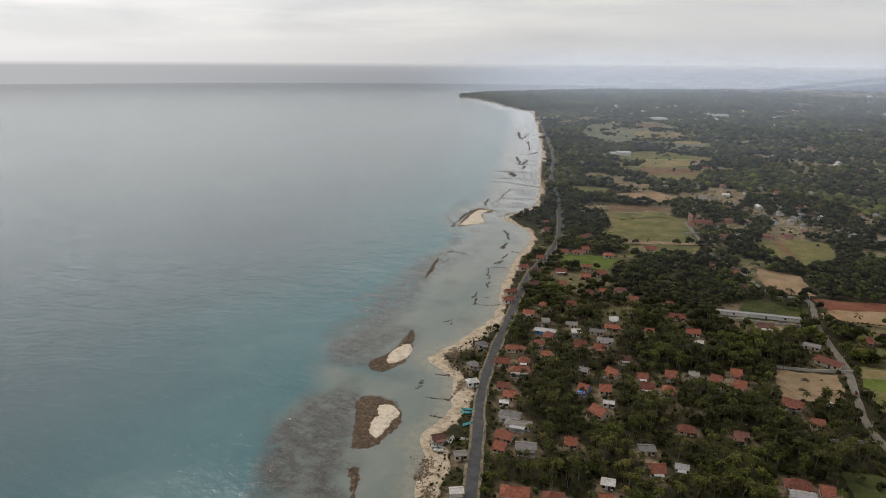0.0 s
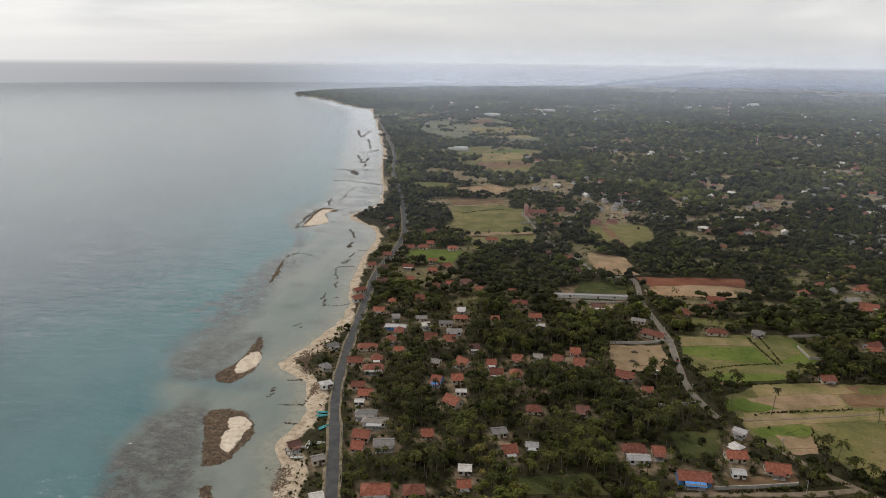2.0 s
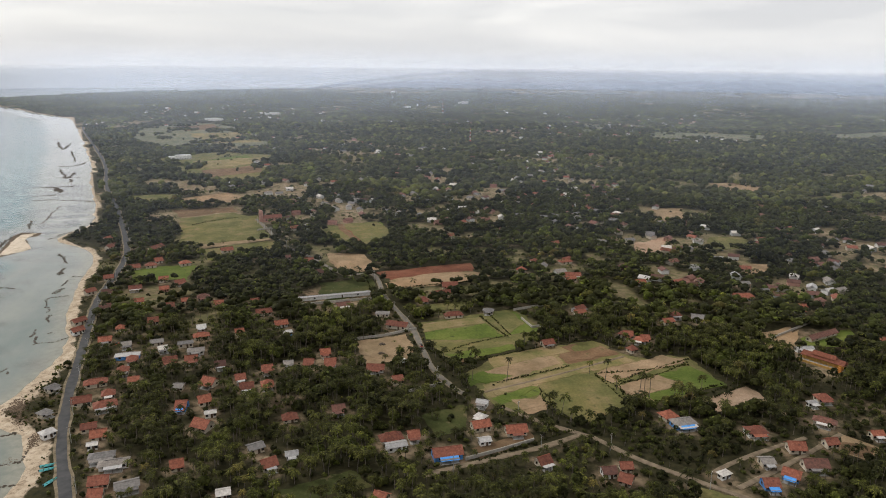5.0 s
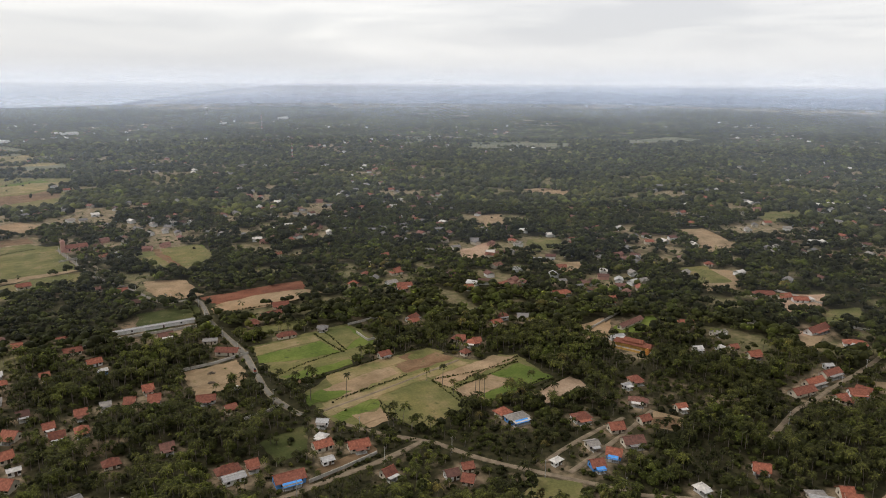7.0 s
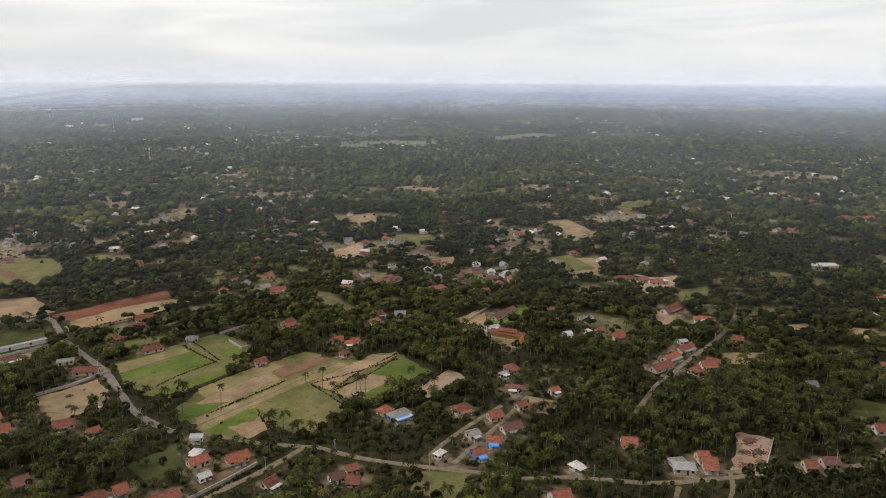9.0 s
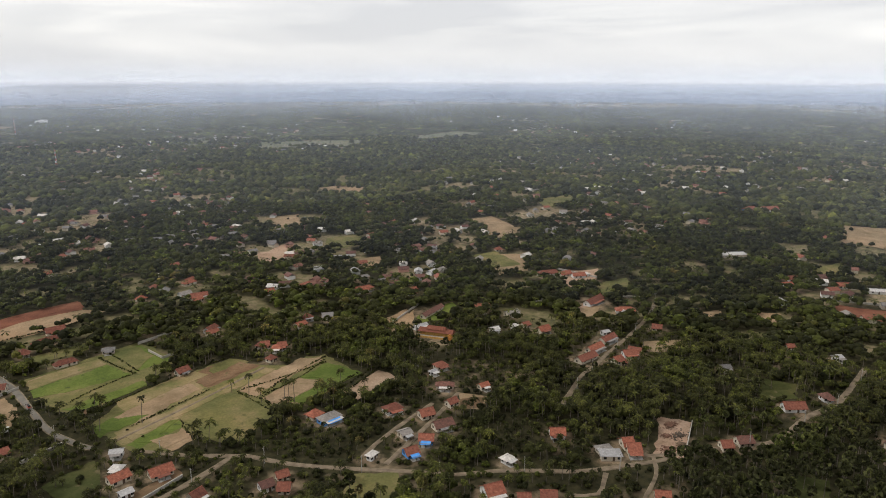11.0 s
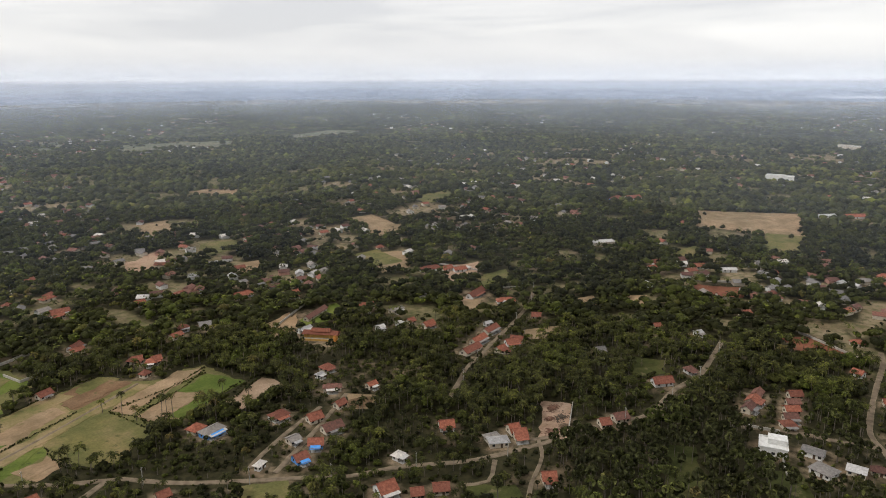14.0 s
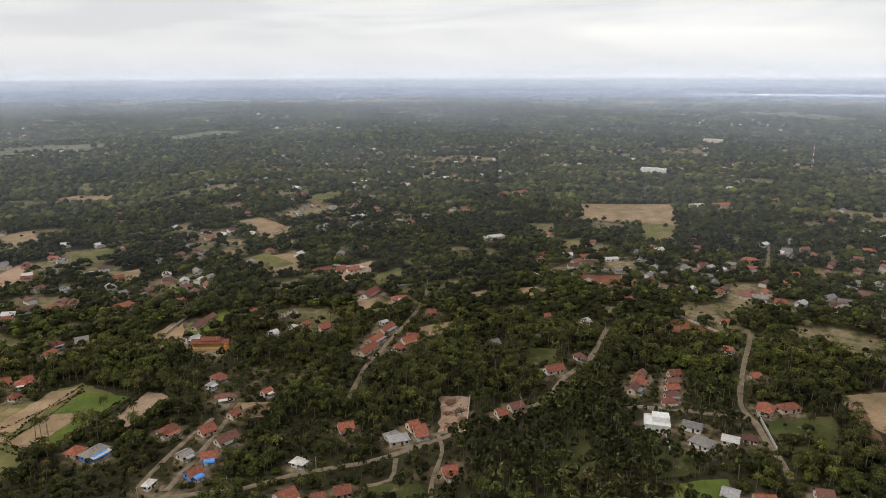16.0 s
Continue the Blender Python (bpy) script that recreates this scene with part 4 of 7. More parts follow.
def house(x, y, turn, long, deep, roof="tile", wall="cream"):
    """A one-storey house: its ridge runs along the given turn."""
    i = len(SITES)
    rnd = random.Random(i * 7 + 3)
    far = math.hypot(x, y)
    long, deep = 0.93 * long, 0.84 * deep
    top, rise, eave = rnd.uniform(2.4, 2.8), deep * rnd.uniform(0.24, 0.32), rnd.uniform(0.5, 0.8)
    if roof in ("metal", "grey_tile"):
        rise *= 0.6
    SITES.append((x, y, 0.5 * math.hypot(long, deep)))
    thing = tagged(new("house"), f"single-storey house with {ROOF_WORDS[roof]} and {WALL_WORDS[wall]} walls", "house", group="village houses")
    thing.matrix_basis = pose(x, y, 0, 0, 0, turn)
    hx, hy = long / 2 - eave, deep / 2 - eave
    hip = rnd.random() < 0.35 and long > deep
    # walls with gables, 0.2 m thick
    bm = bmesh.new()
    for a, b, c, d in ((-hx, hx, -hy, -hy + 0.2), (-hx, hx, hy - 0.2, hy), (-hx, -hx + 0.2, -hy + 0.2, hy - 0.2), (hx - 0.2, hx, -hy + 0.2, hy - 0.2)):
        box(bm, a, b, c, d, -0.3, top)
    if not hip:
        up = rise * hy / (deep / 2)
        for s in (-hx, hx - 0.2):
            v = [bm.verts.new(p) for p in ((s, -hy, top), (s, hy, top), (s, 0, top + up), (s + 0.2, -hy, top), (s + 0.2, hy, top), (s + 0.2, 0, top + up))]
            bm.faces.new((v[0], v[2], v[1])), bm.faces.new((v[3], v[4], v[5]))
            for p, q in ((0, 1), (1, 2), (2, 0)):
                bm.faces.new((v[p], v[q], v[q + 3], v[p + 3]))
    part("wall", bm, M[wall], thing)
    # roof: two slopes, or four, with thickness
    low, ridge = top - rise * eave / (deep / 2) + 0.12, top + rise + 0.12
    X, Y, R = long / 2, deep / 2, (long - deep) / 2 + 0.4 if hip else long / 2
    bm = bmesh.new()
    slab(bm, ((-X, -Y, low), (X, -Y, low), (R, 0, ridge), (-R, 0, ridge)), 0.14)
    slab(bm, ((X, Y, low), (-X, Y, low), (-R, 0, ridge), (R, 0, ridge)), 0.14)
    if hip:
        slab(bm, ((X, -Y, low), (X, Y, low), (R, 0, ridge)), 0.14)
        slab(bm, ((-X, Y, low), (-X, -Y, low), (-R, 0, ridge)), 0.14)
    part("roof", bm, M[roof], thing, ROOF_WORDS[roof])
    bm = bmesh.new()
    tube(bm, (-R, 0, ridge), (R, 0, ridge), 0.17, 0.17, 6)
    part("ridge_cap", bm, M[roof], thing)
    opening("door", thing, 0.1 * long, -hy, 0.0, 0, 1.1, 2.1)
    if far > 560:
        opening("window", thing, -0.22 * long, -hy, 0.9, 0, 1.4, 1.2)
        return thing
    for u in (-0.28, 0.32):
        opening("window", thing, u * long, -hy, 0.9, 0, 1.3, 1.2)
        opening("window", thing, u * long, hy, 0.9, 180, 1.3, 1.2)
    for s in (-1, 1):
        opening("window", thing, s * hx, 0.12 * deep, 0.9, 90 * s, 1.2, 1.2)
    if rnd.random() < 0.55:
        # lean-to verandah on posts along the front
        w = long * rnd.uniform(0.5, 0.9)
        bm = bmesh.new()
        slab(bm, ((-w / 2, -Y - 2.2, 2.25), (w / 2, -Y - 2.2, 2.25), (w / 2, -Y + 0.35, low - 0.02), (-w / 2, -Y + 0.35, low - 0.02)), 0.1)
        part("verandah_roof", bm, M[rnd.choice(("metal", roof, roof, "grey_tile"))], thing)
        for u in (-0.46, 0, 0.46):
            part("post", boxes((u * w - 0.07, u * w + 0.07, -Y - 2.05, -Y - 1.91, -0.2, 2.2)), M["wood"], thing)
        part("verandah_floor", boxes((-w / 2, w / 2, -Y - 2.2, -hy - 0.02, -0.2, 0.14)), M["concrete"], thing)
    if wall == "blue" and roof != "metal":
        bm = bmesh.new()
        slab(bm, ((-0.3 * long, -Y - 2.6, 2.0), (0.3 * long, -Y - 2.6, 2.0), (0.3 * long, -Y - 0.1, 2.7), (-0.3 * long, -Y - 0.1, 2.7)), 0.05)
        part("tarpaulin", bm, M["bluepaint"], thing, "bright blue tarpaulin awning")
        for u in (-0.28, 0.28):
            part("post", boxes((u * long - 0.05, u * long + 0.05, -Y - 2.55, -Y - 2.45, -0.2, 1.98)), M["wood"], thing)
    return thing


house(-136.0, 431.9, 9, 8.7, 8.0, "tile", "cream")
house(-113.8, 384.4, 9, 7.3, 8.0, "tile", "cream")
house(-113.7, 355.4, 14, 7.6, 8.0, "tile", "cream")
house(-111.8, 342.9, 18, 12.3, 9.0, "tile", "cream")
house(-106.5, 313.1, 10, 8.2, 9.0, "tile", "cream")
house(-93.5, 263.4, 1, 6.5, 9.0, "tile", "cream")
house(-114.3, 461.9, 11, 7.7, 8.0, "tile", "cream")
house(-132.2, 451.8, 13, 6.5, 7.0, "tile", "cream")
house(-113.2, 547.8, 34, 9.4, 8.0, "tile", "cream")
house(-76.6, 493.6, 12, 7.6, 7.0, "tile", "cream")
house(-51.2, 494.6, 13, 7.3, 7.0, "tile", "cream")
house(-56.1, 435.0, 13, 6.5, 7.0, "tile", "cream")
house(-34.5, 374.1, 8, 7.2, 9.0, "tile", "cream")
house(-11.2, 378.6, -12, 6.8, 9.0, "tile", "cream")
house(-63.8, 362.1, -32, 9.3, 9.0, "tile", "cream")
house(-63.6, 340.5, 18, 7.3, 9.0, "tile", "cream")
house(-60.4, 314.4, -30, 10.2, 10.0, "tile", "cream")
house(-19.8, 316.1, 10, 8.5, 8.0, "tile", "cream")
house(-27.4, 275.6, 23, 7.9, 9.0, "tile", "cream")
house(-66.1, 281.1, 12, 6.5, 8.0, "tile", "cream")
house(-42.4, 245.6, 17, 6.5, 8.0, "tile", "cream")
house(-61.0, 236.9, 17, 9.8, 9.0, "tile", "cream")
house(-12.2, 238.0, 15, 8.0, 9.0, "tile", "cream")
house(27.1, 289.2, 9, 12.1, 8.0, "tile", "cream")
house(37.5, 290.1, 6, 6.6, 8.0, "tile", "cream")
house(36.5, 349.5, 8, 7.0, 8.0, "tile", "cream")
house(45.8, 431.3, -28, 16.1, 9.0, "tile", "cream")
house(70.7, 294.0, 8, 10.1, 9.0, "tile", "cream")
house(86.3, 287.1, -0, 11.5, 9.0, "tile", "cream")
house(90.8, 259.0, 18, 7.4, 8.0, "tile", "cream")
house(165.1, 289.2, 12, 8.8, 9.0, "tile", "cream")
house(134.5, 387.3, 13, 9.2, 8.0, "tile", "cream")
house(70.1, 479.1, 12, 7.4, 8.0, "tile", "cream")
house(85.7, 492.5, 14, 19.3, 8.0, "tile", "cream")
house(85.9, 445.0, 6, 14.5, 7.0, "tile", "cream")
house(190.3, 392.3, -21, 6.8, 8.0, "tile", "cream")
house(198.2, 384.6, -14, 6.5, 8.0, "tile", "cream")
house(227.2, 411.5, 8, 9.5, 8.0, "tile", "cream")
house(210.2, 568.2, 34, 12.7, 8.0, "tile", "cream")
house(194.8, 513.3, 10, 10.4, 8.0, "tile", "cream")
house(-154.3, 660.8, 61, 16.3, 9.0, "tile", "cream")
house(-158.8, 595.7, 21, 12.3, 9.0, "tile", "cream")
house(-145.9, 601.1, 13, 10.4, 9.0, "tile", "cream")
house(-118.7, 603.4, 25, 10.3, 9.0, "tile", "cream")
house(-104.8, 370.7, 9, 6.5, 8.0, "tile", "cream")
house(18.6, 244.3, -34, 6.6, 8.0, "tile", "cream")
house(-170.8, 568.8, 15, 8.4, 8.0, "tile", "cream")
house(-112.8, 400.4, 9, 7.5, 8.0, "tile", "cream")
house(-142.7, 614.0, 32, 8.0, 8.0, "tile", "cream")
house(-88.6, 641.7, 23, 12.3, 8.0, "tile", "cream")
house(218.6, 623.5, 24, 11.2, 9.0, "tile", "cream")
house(162.6, 543.5, 24, 8.5, 8.0, "tile", "cream")
house(182.7, 369.8, 18, 6.5, 7.0, "tile", "cream")
house(-48.4, 364.5, 15, 6.5, 8.0, "tile", "cream")
house(-100.9, 502.0, 15, 6.5, 7.0, "tile", "cream")
house(-30.5, 445.2, 15, 9.7, 8.0, "tile", "white")
house(0.8, 377.0, -5, 7.6, 9.0, "tile", "white")
house(26.2, 366.5, -14, 11.4, 8.0, "tile", "white")
house(-73.8, 336.6, -5, 6.5, 10.0, "tile", "blue")
house(50.4, 272.2, 4, 15.0, 10.0, "tile", "blue")
house(3.8, 320.8, 6, 7.5, 8.0, "dark_tile", "cream")
house(-116.7, 405.8, 6, 15.3, 7.0, "metal", "blue")
house(-81.4, 447.1, 12, 6.8, 9.0, "metal", "cream")
house(-98.6, 413.6, 22, 6.5, 8.0, "metal", "white")
house(-78.4, 407.2, 7, 10.9, 8.0, "grey_tile", "white")
house(-93.0, 286.4, 8, 13.9, 7.0, "grey_tile", "white")
house(-34.0, 290.1, 24, 8.2, 8.0, "grey_tile", "cream")
house(-17.7, 281.9, 6, 6.5, 6.0, "metal", "white")
house(-43.8, 256.6, 9, 6.5, 7.0, "metal", "white")
house(28.6, 281.9, 9, 11.0, 7.0, "metal", "white")
house(37.7, 454.7, -10, 10.6, 8.0, "grey_tile", "cream")
house(72.8, 302.4, -46, 6.5, 6.0, "metal", "cream")
house(69.5, 280.2, 6, 6.5, 6.0, "metal", "white")
house(168.7, 281.1, 4, 13.0, 9.0, "grey_tile", "blue")
house(252.7, 414.7, -25, 12.4, 11.0, "grey_tile", "cream")
house(111.6, 449.3, -20, 8.7, 7.0, "grey_tile", "cream")
house(176.3, 444.2, 31, 11.2, 8.0, "tile", "white")
house(-79.4, 359.2, -11, 6.5, 8.0, "grey_tile", "cream")
house(-25.6, 429.0, 13, 6.5, 6.0, "metal", "blue")
house(-58.6, 326.1, 11, 6.5, 5.0, "metal", "white")
house(192.7, 232.6, -45, 8.3, 9.0, "tile", "blue")
house(179.3, 228.2, -10, 7.8, 9.0, "tile", "blue")
house(207.4, 237.9, -11, 11.9, 9.0, "dark_tile", "cream")
house(188.1, 243.7, -6, 7.1, 8.0, "grey_tile", "cream")
house(199.0, 268.1, -6, 10.7, 9.0, "tile", "white")
house(208.5, 252.1, -13, 9.0, 9.0, "tile", "cream")
house(164.1, 237.3, 16, 6.5, 5.0, "metal", "white")
house(244.0, 195.2, -37, 8.2, 9.0, "tile", "white")
house(208.6, 194.8, 2, 6.5, 6.0, "metal", "white")
house(248.9, 170.9, -26, 8.8, 8.0, "grey_tile", "cream")
house(261.2, 167.0, -31, 6.5, 10.0, "tile", "cream")
house(330.1, 244.2, 0, 17.9, 9.0, "tile", "cream")
house(346.9, 250.5, 3, 15.8, 8.0, "tile", "cream")
house(366.9, 254.9, 3, 16.2, 8.0, "tile", "cream")
house(375.6, 263.0, -16, 6.5, 6.0, "metal", "white")
house(356.4, 230.4, -32, 10.7, 9.0, "tile", "white")
house(341.8, 229.4, -8, 8.3, 8.0, "tile", "cream")
house(254.6, 294.0, -8, 8.9, 8.0, "tile", "cream")
house(245.2, 289.7, 2, 6.5, 4.0, "metal", "white")
house(288.7, 354.7, -3, 12.2, 6.0, "metal", "white")
house(314.6, 372.8, 19, 30.0, 7.0, "dark_tile", "cream")
house(351.4, 354.0, -13, 7.0, 8.0, "tile", "cream")
house(356.9, 332.3, -4, 13.0, 8.0, "grey_tile", "cream")
house(322.8, 316.0, -15, 7.0, 7.0, "metal", "white")
house(338.1, 312.1, -5, 6.5, 6.0, "metal", "white")
house(347.9, 294.1, -4, 11.0, 8.0, "tile", "cream")
house(345.1, 307.9, -7, 7.1, 7.0, "tile", "cream")
house(425.1, 310.2, 10, 24.9, 9.0, "tile", "white")
house(424.9, 281.0, -45, 16.3, 9.0, "tile", "white")
house(116.0, 246.9, -2, 7.2, 8.0, "dark_tile", "white")
house(121.3, 240.2, -41, 6.5, 8.0, "tile", "cream")
house(125.0, 249.6, -7, 6.5, 7.0, "tile", "cream")
house(188.6, 393.4, -53, 8.5, 8.0, "tile", "cream")
house(194.1, 383.2, -39, 7.6, 8.0, "tile", "cream")
house(311.6, 452.3, -3, 13.1, 9.0, "tile", "white")
house(328.8, 481.5, -2, 9.6, 8.0, "grey_tile", "cream")
house(336.0, 423.7, -15, 9.5, 8.0, "tile", "cream")
house(208.2, 562.5, 12, 13.2, 8.0, "tile", "cream")
house(203.2, 603.7, 17, 13.1, 8.0, "metal", "cream")
house(200.1, 521.9, -10, 14.4, 8.0, "tile", "cream")
house(247.3, 496.2, -2, 9.2, 7.0, "tile", "cream")
house(227.0, 253.1, 1, 7.4, 7.0, "tile", "cream")
house(238.2, 271.2, -44, 11.7, 7.0, "dark_tile", "cream")
house(254.2, 256.6, -7, 7.0, 6.0, "tile", "cream")
house(94.9, 509.6, 0, 13.7, 9.0, "tile", "cream")
house(174.2, 437.0, -1, 9.4, 8.0, "tile", "cream")
house(467.3, 373.0, -10, 13.2, 9.0, "tile", "cream")
house(479.4, 362.1, -16, 12.1, 9.0, "metal", "white")
house(238.7, 421.9, -6, 8.9, 8.0, "tile", "cream")
house(181.8, 567.7, 4, 8.0, 8.0, "tile", "cream")
house(185.8, 181.2, -18, 9.5, 11.0, "tile", "white")
house(191.6, 168.9, -40, 6.5, 8.0, "tile", "cream")
house(200.8, 163.5, -44, 8.0, 9.0, "tile", "cream")
house(235.6, 132.1, -48, 7.4, 9.0, "tile", "cream")
house(247.3, 166.4, -42, 11.1, 9.0, "metal", "cream")
house(259.1, 162.1, -40, 7.6, 11.0, "tile", "cream")
house(244.1, 194.9, -45, 8.6, 9.0, "tile", "white")
house(294.9, 135.4, -39, 6.5, 9.0, "tile", "cream")
house(304.9, 131.7, -34, 9.0, 9.0, "dark_tile", "cream")
house(358.8, 131.5, -39, 13.2, 9.0, "tile", "white")
house(384.4, 124.8, -38, 7.3, 8.0, "dark_tile", "white")
house(361.8, 230.2, -69, 9.3, 9.0, "tile", "white")
house(342.3, 225.8, -60, 6.8, 7.0, "tile", "cream")
house(409.4, 244.5, -61, 7.7, 9.0, "tile", "cream")
house(419.9, 273.7, -85, 12.1, 8.0, "metal", "cream")
house(306.0, 452.6, -13, 12.0, 8.0, "tile", "white")
house(333.9, 419.8, -36, 10.0, 8.0, "tile", "cream")
house(349.1, 356.9, -37, 10.7, 8.0, "tile", "cream")
house(458.3, 384.1, -24, 22.0, 9.0, "tile", "white")
house(472.6, 362.3, -28, 13.4, 9.0, "tile", "white")
house(893.5, 411.1, -21, 21.5, 14.0, "tile", "blue")
house(909.6, 395.2, -26, 27.3, 14.0, "tile", "white")
house(645.0, 309.7, -34, 27.3, 12.0, "metal", "cream")
house(447.4, 142.3, -24, 6.5, 7.0, "metal", "white")
house(380.6, 180.1, -36, 6.5, 7.0, "grey_tile", "cream")
house(443.2, 169.3, -33, 6.5, 7.0, "tile", "cream")
house(581.4, 230.9, -26, 10.6, 9.0, "tile", "white")
house(353.6, 519.0, -22, 10.6, 8.0, "tile", "cream")
house(488.3, 474.6, -29, 8.9, 8.0, "tile", "cream")
house(348.9, 552.5, -17, 9.3, 8.0, "metal", "white")
house(507.6, 129.4, -31, 9.2, 8.0, "tile", "cream")
house(355.9, 84.2, -2, 10.0, 7.0, "dark_tile", "cream")
house(366.1, 84.8, -1, 9.5, 8.0, "tile", "cream")
house(376.2, 85.3, 1, 9.7, 7.0, "dark_tile", "cream")
house(349.6, 63.6, -51, 8.2, 8.0, "tile", "cream")
house(358.1, 64.8, -51, 8.4, 7.0, "dark_tile", "cream")
house(367.0, 66.2, -51, 8.6, 8.0, "tile", "cream")
house(376.5, 67.8, -55, 8.2, 7.0, "dark_tile", "cream")
house(386.7, 69.2, -50, 8.4, 8.0, "tile", "cream")
house(329.0, 48.0, -92, 10.7, 9.0, "grey_tile", "white")
house(315.1, 41.0, -108, 11.3, 11.0, "grey_tile", "white")
house(323.8, 29.8, -88, 8.9, 9.0, "metal", "cream")
house(367.0, 18.9, -92, 9.6, 10.0, "tile", "cream")
house(372.8, 8.8, -49, 13.0, 8.0, "tile", "cream")
house(277.4, 23.4, -90, 8.0, 10.0, "metal", "cream")
house(280.0, 10.9, -65, 9.5, 9.0, "tile", "cream")
house(295.0, -9.9, -71, 8.0, 10.0, "dark_tile", "white")
house(407.6, 28.4, -68, 6.5, 7.0, "tile", "cream")
house(614.5, 197.7, -48, 19.7, 9.0, "tile", "white")
house(618.5, 176.0, -53, 16.2, 9.0, "metal", "white")
house(631.4, 141.1, -49, 9.6, 9.0, "tile", "cream")
house(935.2, 159.2, -42, 25.9, 12.0, "metal", "white")
house(950.7, 131.9, -48, 30.0, 12.0, "tile", "white")
house(674.7, 62.6, -89, 16.7, 10.0, "tile", "cream")
house(646.8, 57.5, -96, 12.6, 9.0, "tile", "cream")
house(556.1, 27.0, -93, 10.0, 10.0, "tile", "cream")
house(764.5, -32.1, -82, 11.8, 10.0, "tile", "cream")
house(754.6, 40.7, -97, 7.9, 8.0, "tile", "cream")
house(601.9, 234.9, -45, 8.6, 9.0, "tile", "white")
house(729.8, 124.0, -40, 14.1, 9.0, "tile", "cream")
house(439.1, 47.2, -108, 7.4, 8.0, "tile", "white")
house(-139.1, 339.2, 54, 6.5, 7.0, "grey_tile", "cream")
house(-130.2, 318.0, 42, 7.4, 7.0, "metal", "white")
house(-144.9, 367.4, 54, 7.7, 7.0, "grey_tile", "cream")
house(-122.2, 258.2, 45, 6.5, 6.0, "dark_tile", "cream")
house(-107.3, 249.7, 36, 6.5, 6.0, "grey_tile", "cream")
house(-162.9, 469.6, 48, 10.5, 7.0, "tile", "cream")
house(-158.1, 451.4, 42, 8.8, 7.0, "tile", "white")
house(-174.6, 533.8, 48, 9.1, 7.0, "tile", "cream")
house(-97.8, 224.4, 31, 6.5, 6.0, "metal", "white")
house(-207.4, 700.2, 60, 9.7, 8.0, "tile", "cream")
house(-196.1, 670.1, 63, 12.3, 8.0, "tile", "cream")
house(-121.6, 423.4, 14, 6.5, 8.0, "grey_tile", "cream")
house(-143.4, 537.5, 13, 10.6, 8.0, "tile", "cream")
house(-160.9, 529.3, 14, 9.2, 8.0, "dark_tile", "cream")
house(-79.0, 431.5, 12, 11.0, 8.0, "tile", "cream")
house(-90.6, 393.9, 12, 9.0, 8.0, "tile", "cream")
house(-78.8, 394.0, 10, 8.1, 8.0, "tile", "cream")
house(-124.2, 370.6, 13, 13.1, 8.0, "tile", "cream")
house(-43.7, 352.4, 8, 8.3, 8.0, "tile", "cream")
house(-33.2, 354.9, 9, 7.5, 8.0, "tile", "cream")
house(-83.3, 268.7, 16, 10.6, 8.0, "grey_tile", "cream")
house(-16.4, 596.3, 12, 13.7, 8.0, "tile", "cream")
house(-6.2, 560.0, 16, 8.7, 8.0, "dark_tile", "cream")
house(-43.3, 469.5, 10, 12.1, 8.0, "tile", "cream")
house(-104.2, 424.4, 14, 8.7, 8.0, "grey_tile", "cream")
house(-61.5, 384.4, 11, 7.0, 8.0, "dark_tile", "cream")
house(-23.1, 380.3, 2, 6.5, 8.0, "grey_tile", "cream")
house(11.4, 475.8, 14, 11.2, 8.0, "dark_tile", "cream")

house(-124.7, 349.0, 14, 10.5, 8.0, "tile", "cream")
house(-113.1, 321.0, 12, 8.0, 7.5, "tile", "cream")
house(-95.0, 273.0, 4, 9.0, 9.5, "tile", "cream")
house(-76.3, 234.0, 16, 13.0, 10.0, "tile", "cream")
house(-99.6, 293.0, 9, 12.0, 6.5, "grey_tile", "white")
house(-106.5, 303.5, 10, 5.5, 5.0, "metal", "white")
house(-86.4, 419.5, 10, 10.0, 7.0, "grey_tile", "cream")
house(-127.0, 558.0, 12, 8.5, 8.0, "tile", "cream")
house(-121.6, 533.0, 12, 8.0, 8.0, "tile", "pink")
house(-153.7, 496.0, 20, 9.0, 8.0, "dark_tile", "cream")
house(-134.1, 506.0, 14, 9.0, 7.0, "tile", "white")
house(-111.0, 492.0, 12, 10.0, 8.0, "tile", "cream")
house(-89.2, 508.0, 12, 10.0, 8.0, "dark_tile", "cream")
house(-29.5, 611.0, 14, 12.0, 7.0, "dark_tile", "cream")
house(-2.1, 392.0, 6, 7.0, 8.0, "tile", "cream")
house(76.9, 316.5, -28, 7.0, 6.0, "metal", "white")
house(329.5, 22.0, -80, 8.0, 6.0, "dark_tile", "cream")
house(492.0, 56.0, -60, 9.0, 8.0, "tile", "cream")
house(6.0, 498.5, 8, 58.0, 4.2, "metal", "white")


